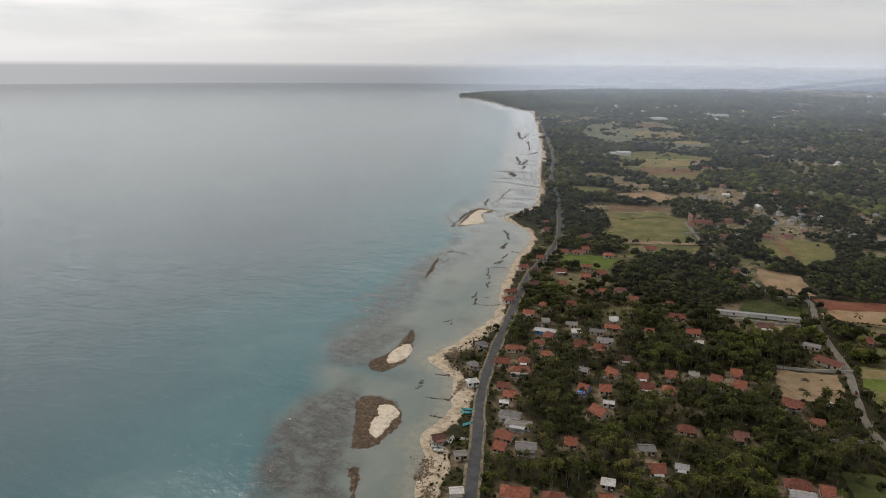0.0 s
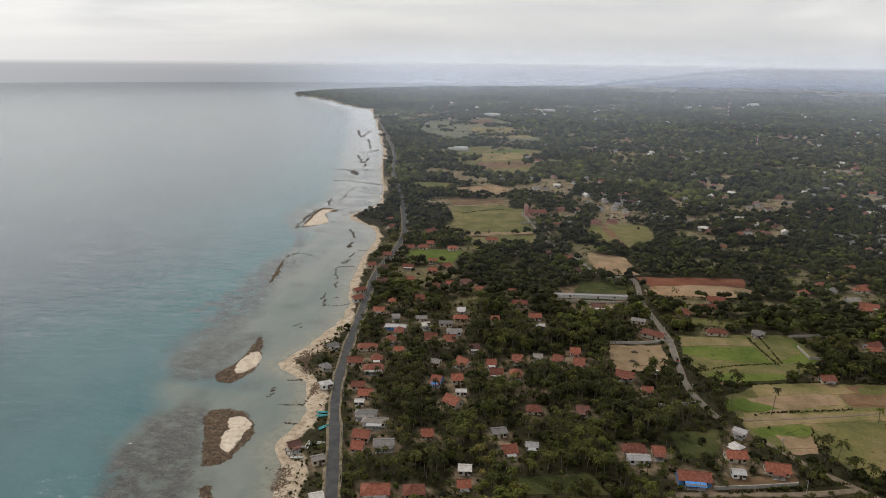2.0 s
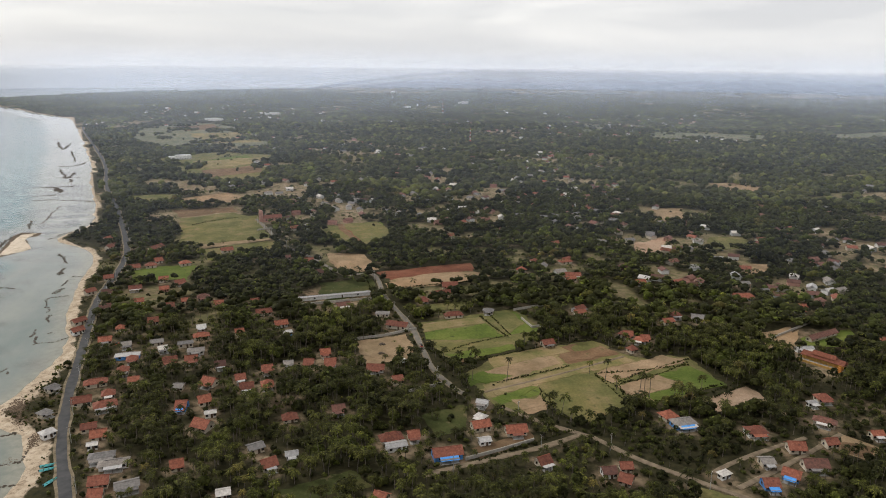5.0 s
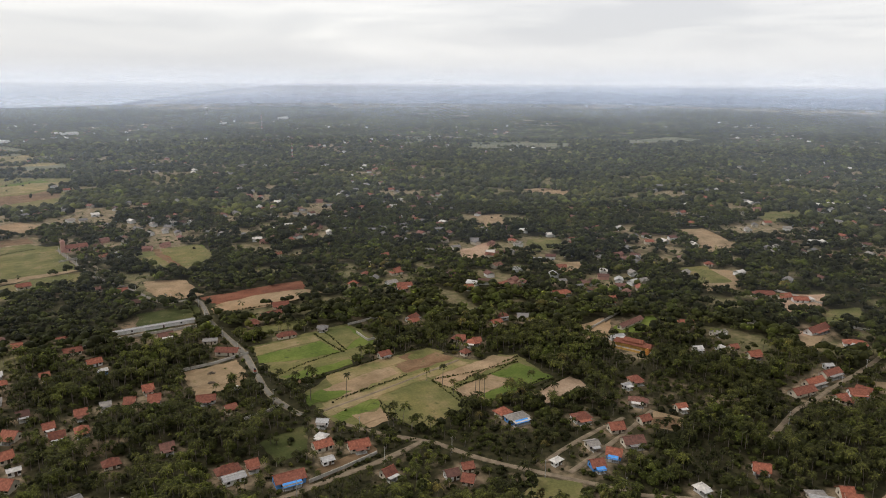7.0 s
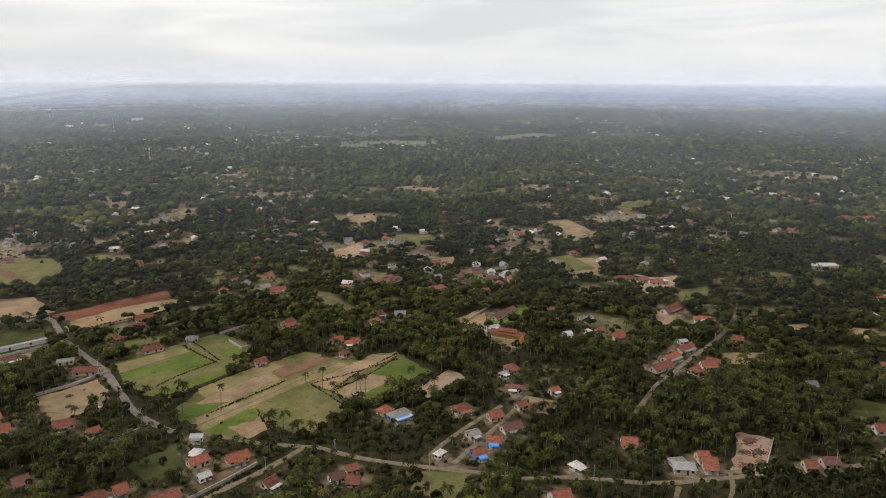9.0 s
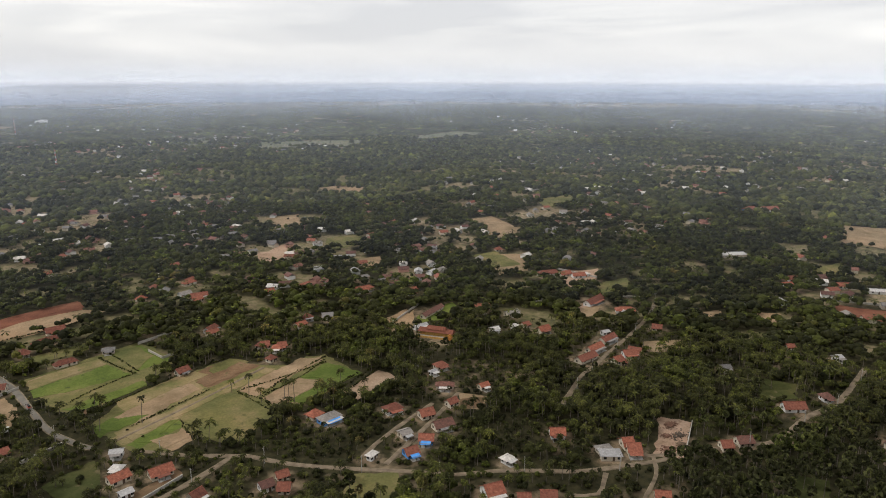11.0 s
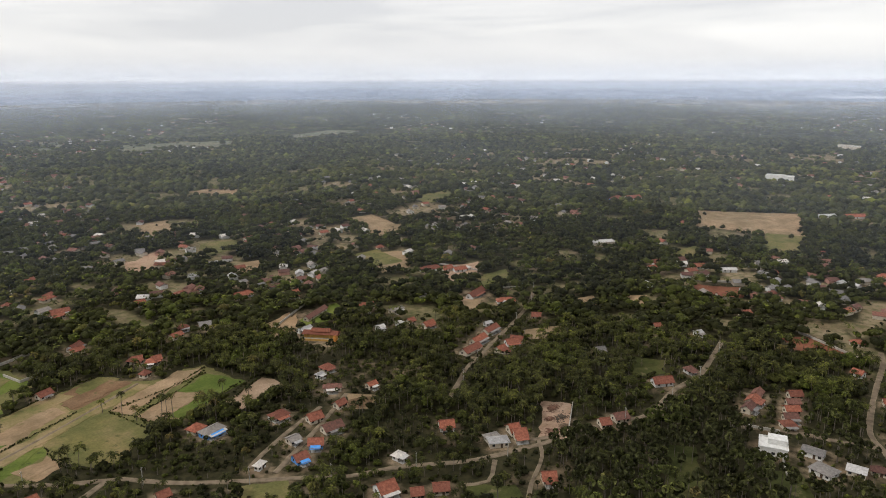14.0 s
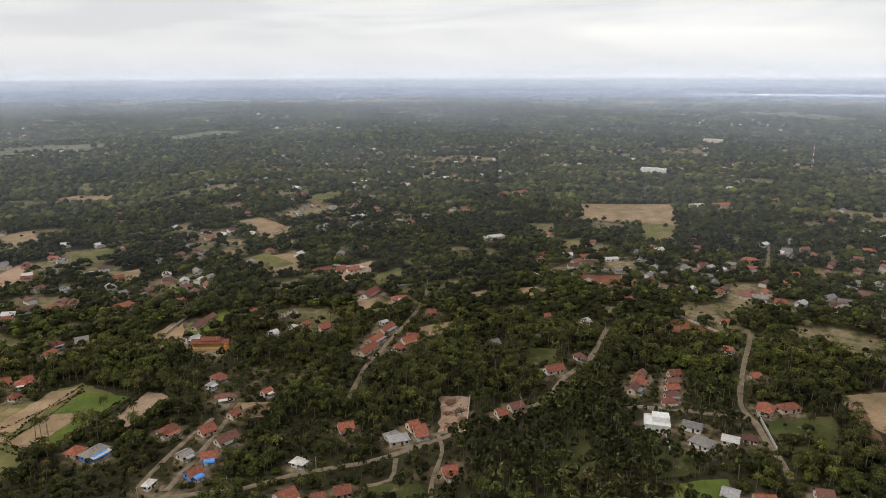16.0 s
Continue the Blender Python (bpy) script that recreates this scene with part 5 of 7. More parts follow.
# ================= landmarks =================
def church(x, y, turn):
    t = tagged(new("church"), "pink church with a square tower and red roof", "church")
    t.matrix_basis = pose(x, y, 0, 0, 0, turn) @ Matrix.Scale(0.7, 4)
    part("nave", boxes((-14, 14, -6, 6, -0.3, 7)), M["pink"], t)
    bm = bmesh.new()
    slab(bm, ((-14.6, -6.8, 6.6), (14.6, -6.8, 6.6), (14.6, 0, 10.4), (-14.6, 0, 10.4)), 0.2)
    slab(bm, ((14.6, 6.8, 6.6), (-14.6, 6.8, 6.6), (-14.6, 0, 10.4), (14.6, 0, 10.4)), 0.2)
    part("roof", bm, M["tile"], t)
    part("tower", boxes((-20, -14.05, -3, 3, -0.3, 15), (-20.4, -13.65, -3.4, 3.4, 15, 15.7), (-19, -15, -2, 2, 15.7, 18)), M["pink"], t)
    for u in (-10, -5, 0, 5, 10):
        part("window", boxes((u - 0.7, u + 0.7, -6.08, -5.98, 2.2, 5.2)), M["glass"], t)
    SITES.append((x, y, 12))


def water_tower(x, y, r=11, h=26):
    t = tagged(new("water_tower"), "white concrete water tower with a wide bowl", "water tower")
    t.matrix_basis = pose(x, y, 0)
    bm = bmesh.new()
    tube(bm, (0, 0, -0.5), (0, 0, h), 3.4, 2.8, 16)
    part("shaft", bm, M["concrete"], t)
    bm = bmesh.new()
    tube(bm, (0, 0, h - 3), (0, 0, h + 3), 3.2, r, 24, False)
    tube(bm, (0, 0, h + 3), (0, 0, h + 8), r, r, 24, False)
    tube(bm, (0, 0, h + 8), (0, 0, h + 10.5), r, 2, 24)
    part("tank", bm, M["white"], t)


def mast(x, y, h):
    """A lattice mast painted red and white."""
    t = tagged(new("radio_mast"), "tall lattice radio mast in red and white", "mast")
    t.matrix_basis = pose(x, y, 0)
    n = 8
    for q in range(n):
        z0, z1 = h * q / n, h * (q + 1) / n
        a, b = 1.5 * (1 - 0.8 * q / n), 1.5 * (1 - 0.8 * (q + 1) / n)
        bm = bmesh.new()
        c0, c1 = ((-a, -a), (a, -a), (a, a), (-a, a)), ((-b, -b), (b, -b), (b, b), (-b, b))
        for i in range(4):
            j = (i + 1) % 4
            tube(bm, (*c0[i], z0), (*c1[i], z1), 0.13, 0.13, 4)
            tube(bm, (*c0[i], z0), (*c1[j], z1), 0.07, 0.07, 4)
            tube(bm, (*c1[i], z1 - 0.1), (*c1[j], z1 - 0.1), 0.07, 0.07, 4)
        part("section", bm, M["redsteel" if q % 2 else "white"], t)


def flat_roofed(x, y, turn, long, deep, h, wall="white"):
    """A larger flat-roofed building with parapet and rows of windows."""
    t = tagged(new("building"), "white flat-roofed building with parapets", "building")
    t.matrix_basis = pose(x, y, 0, 0, 0, turn)
    X, Y = long / 2, deep / 2
    part("wall", boxes((-X, X, -Y, Y, -0.3, h), (-X * 0.4, X * 0.95, -Y * 0.2, Y * 0.9, h, h + 2.6)), M[wall], t)
    part("parapet", boxes((-X - 0.2, X + 0.2, -Y - 0.2, -Y + 0.1, h + 0.003, h + 0.7), (-X - 0.2, X + 0.2, Y - 0.1, Y + 0.2, h + 0.003, h + 0.7),
                          (-X - 0.2, -X + 0.1, -Y + 0.1, Y - 0.1, h + 0.003, h + 0.7), (X - 0.1, X + 0.2, -Y + 0.1, Y - 0.1, h + 0.003, h + 0.7)), M["white"], t)
    n = max(3, int(long / 4))
    for lv in range(2 if h > 5 else 1):
        for q in range(n):
            opening("window", t, -X + long * (q + 0.5) / n, -Y, 1.0 + 3.2 * lv, 0, 1.5, 1.3)
    SITES.append((x, y, 0.5 * math.hypot(long, deep)))


church(-56, 770, 12)
water_tower(345, 3390)
mast(1414, 46, 46)
mast(1045, 3380, 60)
mast(416, 2400, 50)
mast(320, 1495, 34)
flat_roofed(321.6, 63.6, -75, 12, 11, 3.9)


def temple(x, y, turn, long=27.0, deep=9.0):
    """A long hall with a stepped orange tile roof, a pillared yellow front and a small gate tower."""
    t = tagged(new("temple"), "temple hall with orange tile roof and yellow pillared front", "temple")
    t.matrix_basis = pose(x, y, 0, 0, 0, turn)
    X, Y = long / 2, deep / 2
    part("wall", boxes((-X + 0.8, X - 0.8, -Y + 1.8, Y - 0.8, -0.3, 3.4)), M["yellow"], t, "yellow painted wall")
    part("plinth", boxes((-X - 0.6, X + 0.6, -Y - 0.9, Y + 0.3, -0.3, 0.35)), M["concrete"], t)
    for lift, shrink in ((0.0, 1.0), (1.5, 0.55)):
        bm = bmesh.new()
        a, b, low, top = X * shrink, Y * (1.0 if lift == 0 else 0.62), 3.2 + lift, 5.2 + lift
        slab(bm, ((-a, -b, low), (a, -b, low), (a - 0.6, 0, top), (-a + 0.6, 0, top)), 0.16)
        slab(bm, ((a, b, low), (-a, b, low), (-a + 0.6, 0, top), (a - 0.6, 0, top)), 0.16)
        slab(bm, ((a, -b, low), (a, b, low), (a - 0.6, 0, top)), 0.16)
        slab(bm, ((-a, b, low), (-a, -b, low), (-a + 0.6, 0, top)), 0.16)
        part("roof", bm, M["orangetile"], t, "orange clay tile roof")
    part("clerestory", boxes((-X * 0.5, X * 0.5, -Y * 0.45, Y * 0.45, 3.4, 4.75)), M["yellow"], t)
    for q in range(10):
        u = -X + 0.5 + (long - 1.0) * q / 9
        part("pillar", boxes((u - 0.17, u + 0.17, -Y + 0.15, -Y + 0.49, 0.35, 3.2)), M["yellow"], t)
    part("gate_tower", boxes((X - 2.6, X - 0.2, -Y - 3.6, -Y - 1.2, -0.3, 2.2), (X - 2.3, X - 0.5, -Y - 3.3, -Y - 1.5, 2.2, 3.2), (X - 1.9, X - 0.9, -Y - 2.9, -Y - 1.9, 3.2, 4.0)), M["orange"], t, "orange stepped gate tower")
    part("parapet", boxes((-X, X - 3.8, -Y - 3.2, -Y - 2.9, -0.2, 1.3)), M["yellow"], t)
    SITES.append((x, y, 0.5 * long - 2))
    SITES.append((x * 0.97, y * 0.97, 0.5 * long - 4))


temple(288.5, 337, -59, 25.0, 7.0)
flat_roofed(600, 2950, 10, 42, 12, 10)
flat_roofed(1217, 280, 100, 42, 16, 8)
flat_roofed(1824, 281, 100, 46, 16, 8, "cream")
flat_roofed(330, 2700, -8, 26, 9, 6)
flat_roofed(-248, 1300, 12, 38, 12, 5)
flat_roofed(-303, 2126, -40, 60, 16, 7)
flat_roofed(-150, 2330, 20, 46, 14, 9)


# ================= shore =================
ICO = [(0, 0, 1)] + [(0.894 * math.cos(a), 0.894 * math.sin(a), 0.447) for a in np.arange(5) * 2 * math.pi / 5] \
    + [(0.894 * math.cos(a), 0.894 * math.sin(a), -0.447) for a in (np.arange(5) + 0.5) * 2 * math.pi / 5] + [(0, 0, -1)]
ICO_F = [(0, i, i % 5 + 1) for i in range(1, 6)] + [(i, i + 5, i % 5 + 1) for i in range(1, 6)] + [(i % 5 + 1, i + 5, i % 5 + 6) for i in range(1, 6)] \
    + [(11, i % 5 + 6, i + 5) for i in range(1, 6)]
ICO, ICO_F = np.array(ICO), np.array(ICO_F)


def stones(places, sizes, seed):
    """Many lumpy stones as arrays: verts and triangles."""
    rng = np.random.default_rng(seed)
    n = len(places)
    v = ICO[None] * rng.uniform(0.65, 1.25, (n, 12, 1)) * (sizes[:, None] * rng.uniform(0.7, 1.3, (n, 3)) * (1, 1, 0.6))[:, None]
    v = v + places[:, None]
    f = ICO_F[None] + 12 * np.arange(n)[:, None, None]
    return v.reshape(-1, 3), f.reshape(-1, 3)


def rim_depth(px, py, outline, ragged, seed):
    """Metres inside a plan outline, with a ragged edge."""
    d = line_distance(px, py, [*outline, outline[0]])
    d = np.where(inside(px, py, outline), d, -d)
    return d + (vnoise(px, py, 6, seed, 4) - 0.5) * 2.4 * ragged + (vnoise(px, py, 1.6, seed + 5, 2) - 0.5) * 1.2 * ragged


def islet(words, outline, sand, seed, ragged=1.0, cell=0.6):
    """A low coral islet: banks of dark rubble round a bank of pale sand."""
    rng = np.random.default_rng(seed)
    middle = np.mean(outline, axis=0)
    outline = [tuple(p) for p in spline([*outline, outline[0]], 3)[:-1] - middle]
    sand = [tuple(p) for p in spline([*sand, sand[0]], 3)[:-1] - middle] if sand else []
    thing = tagged(new("islet"), words, "islet", group="reef islets")
    thing.matrix_basis = pose(middle[0], middle[1], SEA_LEVEL)
    o = np.array(outline)
    xs, ys = np.arange(o[:, 0].min() - 3, o[:, 0].max() + 3, cell), np.arange(o[:, 1].min() - 3, o[:, 1].max() + 3, cell)
    px, py = (q.ravel() for q in np.meshgrid(xs, ys))
    i, j = np.meshgrid(np.arange(len(ys) - 1), np.arange(len(xs) - 1), indexing="ij")
    k0 = (i * len(xs) + j).ravel()
    quads = np.stack([k0, k0 + 1, k0 + 1 + len(xs), k0 + len(xs)], 1)
    deep = rim_depth(px, py, outline, ragged, seed)
    pz = -0.45 + 0.75 * smooth(-1.5, 3.5, deep) + 0.35 * smooth(3, 9, deep) + 0.5 * (vnoise(px, py, 2.2, seed, 3) - 0.5) * smooth(-1, 2, deep)

    def bank(name, mat, height, where):
        f = quads[where[quads].any(1)]
        used, back = np.unique(f, return_inverse=True)
        part(name, raw_mesh(name, np.stack([px, py, height], 1)[used], back.reshape(-1, 4), mat, True), None, thing)

    bank("rubble_bank", M["rubblebank"], pz, deep > -1.5)
    sandy = np.full(len(px), -5.0)
    if sand:
        sandy = rim_depth(px, py, sand, 1.5 * ragged, seed + 9)
        bank("sand_bank", M["islandSand"], pz + np.clip(sandy * 0.25, -0.12, 0.28), sandy > -0.3)
    n = int(len(px) * 0.55)
    pick = rng.integers(0, len(px), n)
    pick = pick[(deep[pick] > -1.2) & (sandy[pick] < rng.uniform(-1.5, 1.6, n) - 0.6 * (rng.uniform(size=n) > 0.04))]
    p = np.stack([px[pick], py[pick], pz[pick]], 1) + rng.uniform(-0.4, 0.4, (len(pick), 3)) * (1, 1, 0.1)
    v, f = stones(p, rng.uniform(0.10, 0.40, len(p)), seed)
    tagged(part("rubble", raw_mesh("rubble", v, f, M["rock"]), None, thing, "dark loose coral rubble"), kind="stuff")


islet("low reef islet of brown coral rubble and pale sand", [(-180.8, 282.5), (-172.0, 287.5), (-161.0, 287.3), (-152.8, 280.0), (-146.2, 270.2), (-144.9, 262.6), (-145.4, 253.9), (-145.3, 245.8), (-148.7, 239.6), (-153.7, 236.6), (-158.2, 239.1), (-164.0, 249.6), (-170.6, 263.5), (-177.0, 273.1)], [(-164.6, 276.6), (-159.7, 281.7), (-154.2, 278.4), (-151.1, 272.0), (-150.7, 264.2), (-149.3, 253.3), (-149.5, 248.5), (-155.1, 252.3), (-160.0, 260.1), (-160.6, 267.8)], 3)
islet("low reef islet of brown coral rubble and pale sand", [(-198.5, 322.1), (-196.1, 331.9), (-193.5, 342.2), (-196.5, 360.7), (-198.7, 378.7), (-192.5, 372.7), (-180.3, 346.6), (-177.4, 333.2), (-178.6, 321.9), (-181.5, 314.3), (-188.3, 311.4), (-193.9, 313.9)], [(-192.4, 338.4), (-191.5, 350.8), (-187.8, 354.4), (-180.7, 346.5), (-180.0, 338.6), (-181.4, 330.7), (-184.3, 324.6), (-187.6, 325.9)], 5)
islet("dark ridge of brown coral rubble awash", [(-150.8, 222.6), (-146.6, 227.0), (-141.4, 223.0), (-136.9, 214.2), (-132.3, 205.0), (-129.9, 197.7), (-133.1, 198.4), (-137.6, 206.6), (-144.1, 215.7)], [], 8)
islet("low reef islet of brown coral rubble and pale sand", [(-291.5, 657.1), (-300.1, 698.5), (-307.1, 738.2), (-303.6, 753.5), (-284.6, 749.9), (-281.2, 736.2), (-288.8, 727.6), (-280.1, 709.0), (-269.7, 685.4), (-273.4, 676.1), (-279.6, 662.9), (-287.5, 654.4)], [(-289.1, 662.3), (-295.5, 702.0), (-299.6, 736.8), (-287.6, 744.9), (-289.9, 724.7), (-281.5, 706.1), (-270.5, 685.2), (-281.0, 666.2)], 11, cell=0.9)
islet("dark ridge of brown coral rubble awash", [(-241.2, 478.8), (-249.0, 504.9), (-253.8, 522.6), (-258.4, 545.6), (-254.5, 542.3), (-246.3, 516.4), (-240.4, 495.9), (-238.7, 480.6)], [], 14)


def shingle(x, y, rx, ry, turn, seed):
    """A patch of brown coral rubble thrown up on the beach."""
    rng = np.random.default_rng(seed)
    n = int(rx * ry * 11)
    a, r = rng.uniform(0, 6.283, n), np.sqrt(rng.uniform(0, 1, n)) * rng.uniform(0.5, 1.15, n)
    c, s = math.cos(radians(turn)), math.sin(radians(turn))
    px, py = r * np.cos(a) * rx, r * np.sin(a) * ry
    wx, wy = x + px * c - py * s, y + px * s + py * c
    lump = vnoise(wx, wy, 5, seed, 3) + 0.25 * (1 - r) > 0.46
    wx, wy, n = wx[lump], wy[lump], int(lump.sum())
    wz = np.clip(coast_distance(wx, wy) * 0.075 + SEA_LEVEL, -1.5, 0) + 0.05
    v, f = stones(np.stack([wx, wy, wz], 1), rng.uniform(0.12, 0.42, n), seed)
    tagged(new("coral_rubble", raw_mesh("coral_rubble", v, f, M["brownrock"])), "brown coral rubble strewn on the beach", "rubble", kind="stuff")


for row in ((-157, 353, 7, 12, 20, 1), (-150, 338, 4, 8, 30, 2), (-136, 318, 3, 10, 10, 3), (-119, 236, 6, 12, 15, 4), (-108, 215, 6, 14, 15, 5), (-125, 262, 3, 4, 0, 6), (-140, 300, 3, 6, 20, 7)):
    shingle(*row)


def rock_line(wide, *pts):
    """A groyne or weedy ridge of dark rocks awash, broken and uneven in width."""
    line = spline(pts, 0.5)
    rng = np.random.default_rng(int(abs(pts[0][0]) * 10))
    far = math.hypot(*pts[0])
    line = line + (np.stack([vnoise(line[:, 0], line[:, 1], 9, s, 3) for s in (3, 8)], 1) - 0.5) * min(7.0, 0.006 * far + wide)
    swell = np.clip(2.4 * vnoise(line[:, 0], line[:, 1], 11, 14, 2) - 0.55, 0.12, 1.5)
    n = int(len(line) * 1.1 * max(1, wide / 2))
    pick = rng.integers(0, len(line), n)
    p = np.column_stack([line[pick] + rng.normal(0, 0.33 * wide, (n, 2)) * swell[pick, None], np.full(n, SEA_LEVEL - 0.08)])
    v, f = stones(p, rng.uniform(0.3, 0.85, n) * (0.75 + wide * 0.12), 5)
    tagged(new("rock_groyne", raw_mesh("rock_groyne", v, f, M["rock"])), "line of dark wet rocks in shallow water", "rocks", kind="stuff")


for wide, *pts in (
        (1.8, (-257.9, 549.9), (-255.6, 561.4), (-247.1, 564.8), (-236.5, 559.8)),
        (3.2, (-238.0, 661.7), (-230.0, 646.4), (-221.6, 629.8)),
        (4, (-218.9, 612.0), (-216.1, 591.4)),
        (2.2, (-204.8, 577.1), (-203.2, 561.8)),
        (2.6, (-201.3, 556.3), (-203.9, 543.6)),
        (1.8, (-192.0, 536.3), (-202.1, 532.1), (-200.8, 521.1), (-193.0, 501.1)),
        (2.4, (-187.9, 493.2), (-185.9, 479.2)),
        (2.6, (-187.4, 466.5), (-186.9, 453.6)),
        (2.6, (-181.8, 454.5), (-179.2, 440.9)),
        (1.2, (-179.0, 442.0), (-168.6, 442.8), (-163.0, 449.3)),
        (1.4, (-178.5, 459.2), (-173.8, 458.8)),
        (1.4, (-204.2, 586.2), (-195.4, 586.0)),
        (3, (-358.3, 933.9), (-335.1, 934.4), (-304.4, 923.4), (-276.9, 914.4)),
        (1.6, (-313.8, 900.4), (-306.8, 843.6), (-299.0, 793.4)),
        (3, (-314.4, 812.0), (-304.5, 768.5)),
        (2.2, (-266.9, 718.3), (-260.8, 740.2), (-243.8, 765.5)),
        (2, (-247.8, 702.3), (-231.9, 699.1), (-212.0, 672.5), (-196.6, 658.3)),
        (3, (-294.5, 650.8), (-300.3, 688.2), (-307.1, 738.2)),
        (4, (-391.8, 1028.0), (-366.8, 1028.9), (-341.2, 1039.1)),
        (2.4, (-368.3, 960.6), (-333.3, 972.2)),
        (8, (-361.5, 1018.9), (-341.6, 986.7)),
        (2.6, (-391.3, 1121.7), (-352.4, 1109.4)),
        (3.4, (-428.4, 1236.3), (-403.5, 1245.3), (-400.9, 1285.9)),
        (4, (-414.6, 1201.9), (-375.6, 1112.0), (-381.9, 1165.2)),
        (4, (-583.0, 1664.7), (-554.9, 1683.7)),
        (4, (-555.0, 1615.8), (-501.2, 1479.7), (-521.4, 1597.6)),
        (3, (-473.7, 1442.0), (-421.3, 1298.5)),
        (3, (-367.0, 1101.0), (-357.3, 1066.0)),
        (2.4, (-155.7, 303.6), (-158.5, 313.1)),
        (2, (-156.4, 323.2), (-144.5, 326.7)),
        (1.4, (-146.3, 297.0), (-133.9, 299.1)),
        (1.3, (-136.9, 281.3), (-129.2, 280.6)),
        (2, (-126.2, 242.3), (-122.0, 244.7), (-117.2, 245.9)),
        (2.2, (-184.1, 398.7), (-183.0, 405.7)),
        (1.4, (-177.4, 394.8), (-178.9, 400.1)),
        (1.6, (-134.9, 297.7), (-136.1, 310.2), (-139.7, 323.2)),
        (2.6, (-112.9, 235.9), (-112.2, 243.5), (-107.0, 230.8))):
    rock_line(wide, *pts)


# loose dark rocks over the reef flats
rng = np.random.default_rng(77)
px, py = rng.uniform(-300, -120, 9000), rng.uniform(190, 420, 9000)
cover = sum(np.where(inside(px, py, q), 1.0, 0.0) for q in (REEF_SOUTH, REEF_NORTH)) * (vnoise(px, py, 16, 5, 3) > 0.5)
px, py = px[cover > 0], py[cover > 0]
v, f = stones(np.stack([px, py, np.full(len(px), SEA_LEVEL - 0.1)], 1), rng.uniform(0.10, 0.38, len(px)) * rng.uniform(0.7, 1.5, len(px)), 6)
tagged(new("reef_rocks", raw_mesh("reef_rocks", v, f, M["rock"])), "small dark rocks strewn over the shallow reef", "rocks", kind="stuff")


def fishing_boat(x, y, turn, colour, long=6.4):
    """An open fibreglass boat drawn up on the sand."""
    t = tagged(new("fishing_boat"), f"small open {'white' if colour == 'white' else 'turquoise'} fishing boat on the beach", "boat", group="beached boats")
    t.matrix_basis = pose(x, y, min(0.0, 0.075 * float(coast_distance(np.array([x]), np.array([y]))[0]) + SEA_LEVEL) + 0.02, 0, 3, turn)
    n, rings = 9, []
    bm = bmesh.new()
    for q in range(n):
        u = q / (n - 1)
        w = 0.85 * (1 - max(0, u - 0.45) ** 1.6 * 2.2) if u < 0.98 else 0.04
        w, sheer, keel = max(w, 0.04), 0.75 + 0.35 * u**2, 0.02 + 0.3 * max(0, u - 0.75)
        px = (u - 0.5) * long
        rings.append([bm.verts.new(p) for p in ((px, -w, sheer), (px, -w * 0.8, sheer * 0.45), (px, 0, keel), (px, w * 0.8, sheer * 0.45), (px, w, sheer),
                                                (px, w * 0.86, sheer), (px, w * 0.62, sheer * 0.5), (px, 0, keel + 0.12), (px, -w * 0.62, sheer * 0.5), (px, -w * 0.86, sheer))])
    for r, s in zip(rings[:-1], rings[1:]):
        for i in range(10):
            bm.faces.new((r[i], r[(i + 1) % 10], s[(i + 1) % 10], s[i]))
    bm.faces.new(rings[0]), bm.faces.new(rings[-1][::-1])
    part("hull", bm, M[colour], t)
    for u in (-0.25, 0.05, 0.25):
        part("thwart", boxes((u * long - 0.14, u * long + 0.14, -0.66, 0.66, 0.58, 0.63)), M["wood"], t)
    part("engine", boxes((-long / 2 - 0.35, -long / 2 + 0.02, -0.2, 0.2, 0.5, 1.15), (-long / 2 - 0.24, -long / 2 - 0.1, -0.07, 0.07, -0.1, 0.5)), M["tyre"], t)


for x, y, turn, colour in ((-122, 257, 10, "white"), (-120.5, 254.5, 14, "white"), (-118, 251.8, 8, "white"), (-121, 259.5, 20, "white"), (-113, 264, 25, "white"),
                           (-121.4, 292.2, 18, "turquoise"), (-120.4, 288.8, 22, "turquoise"), (-115.8, 278.4, 60, "turquoise"), (-117, 262, 100, "white")):
    fishing_boat(x, y, turn, colour)


def van(x, y, turn):
    t = tagged(new("van"), "white delivery van parked beside a field", "van")
    t.matrix_basis = pose(x, y, 0.12, 0, 0, turn)
    bm = boxes((-2.6, 1.3, -0.95, 0.95, 0.4, 2.5), (1.3, 2.5, -0.9, 0.9, 0.4, 1.3))
    slab(bm, ((1.3, -0.9, 2.1), (1.9, -0.9, 2.1), (1.9, 0.9, 2.1), (1.3, 0.9, 2.1)), 0.8)
    part("body", bm, M["white"], t)
    part("windscreen", boxes((1.9, 1.95, -0.8, 0.8, 1.35, 2.0)), M["glass"], t)
    for u in (-1.6, 1.6):
        for s in (-0.85, 0.85):
            bm = bmesh.new()
            tube(bm, (u, s - 0.12, 0.36), (u, s + 0.12, 0.36), 0.36, 0.36, 12)
            part("wheel", bm, M["tyre"], t)


van(42.6, 375, 20)


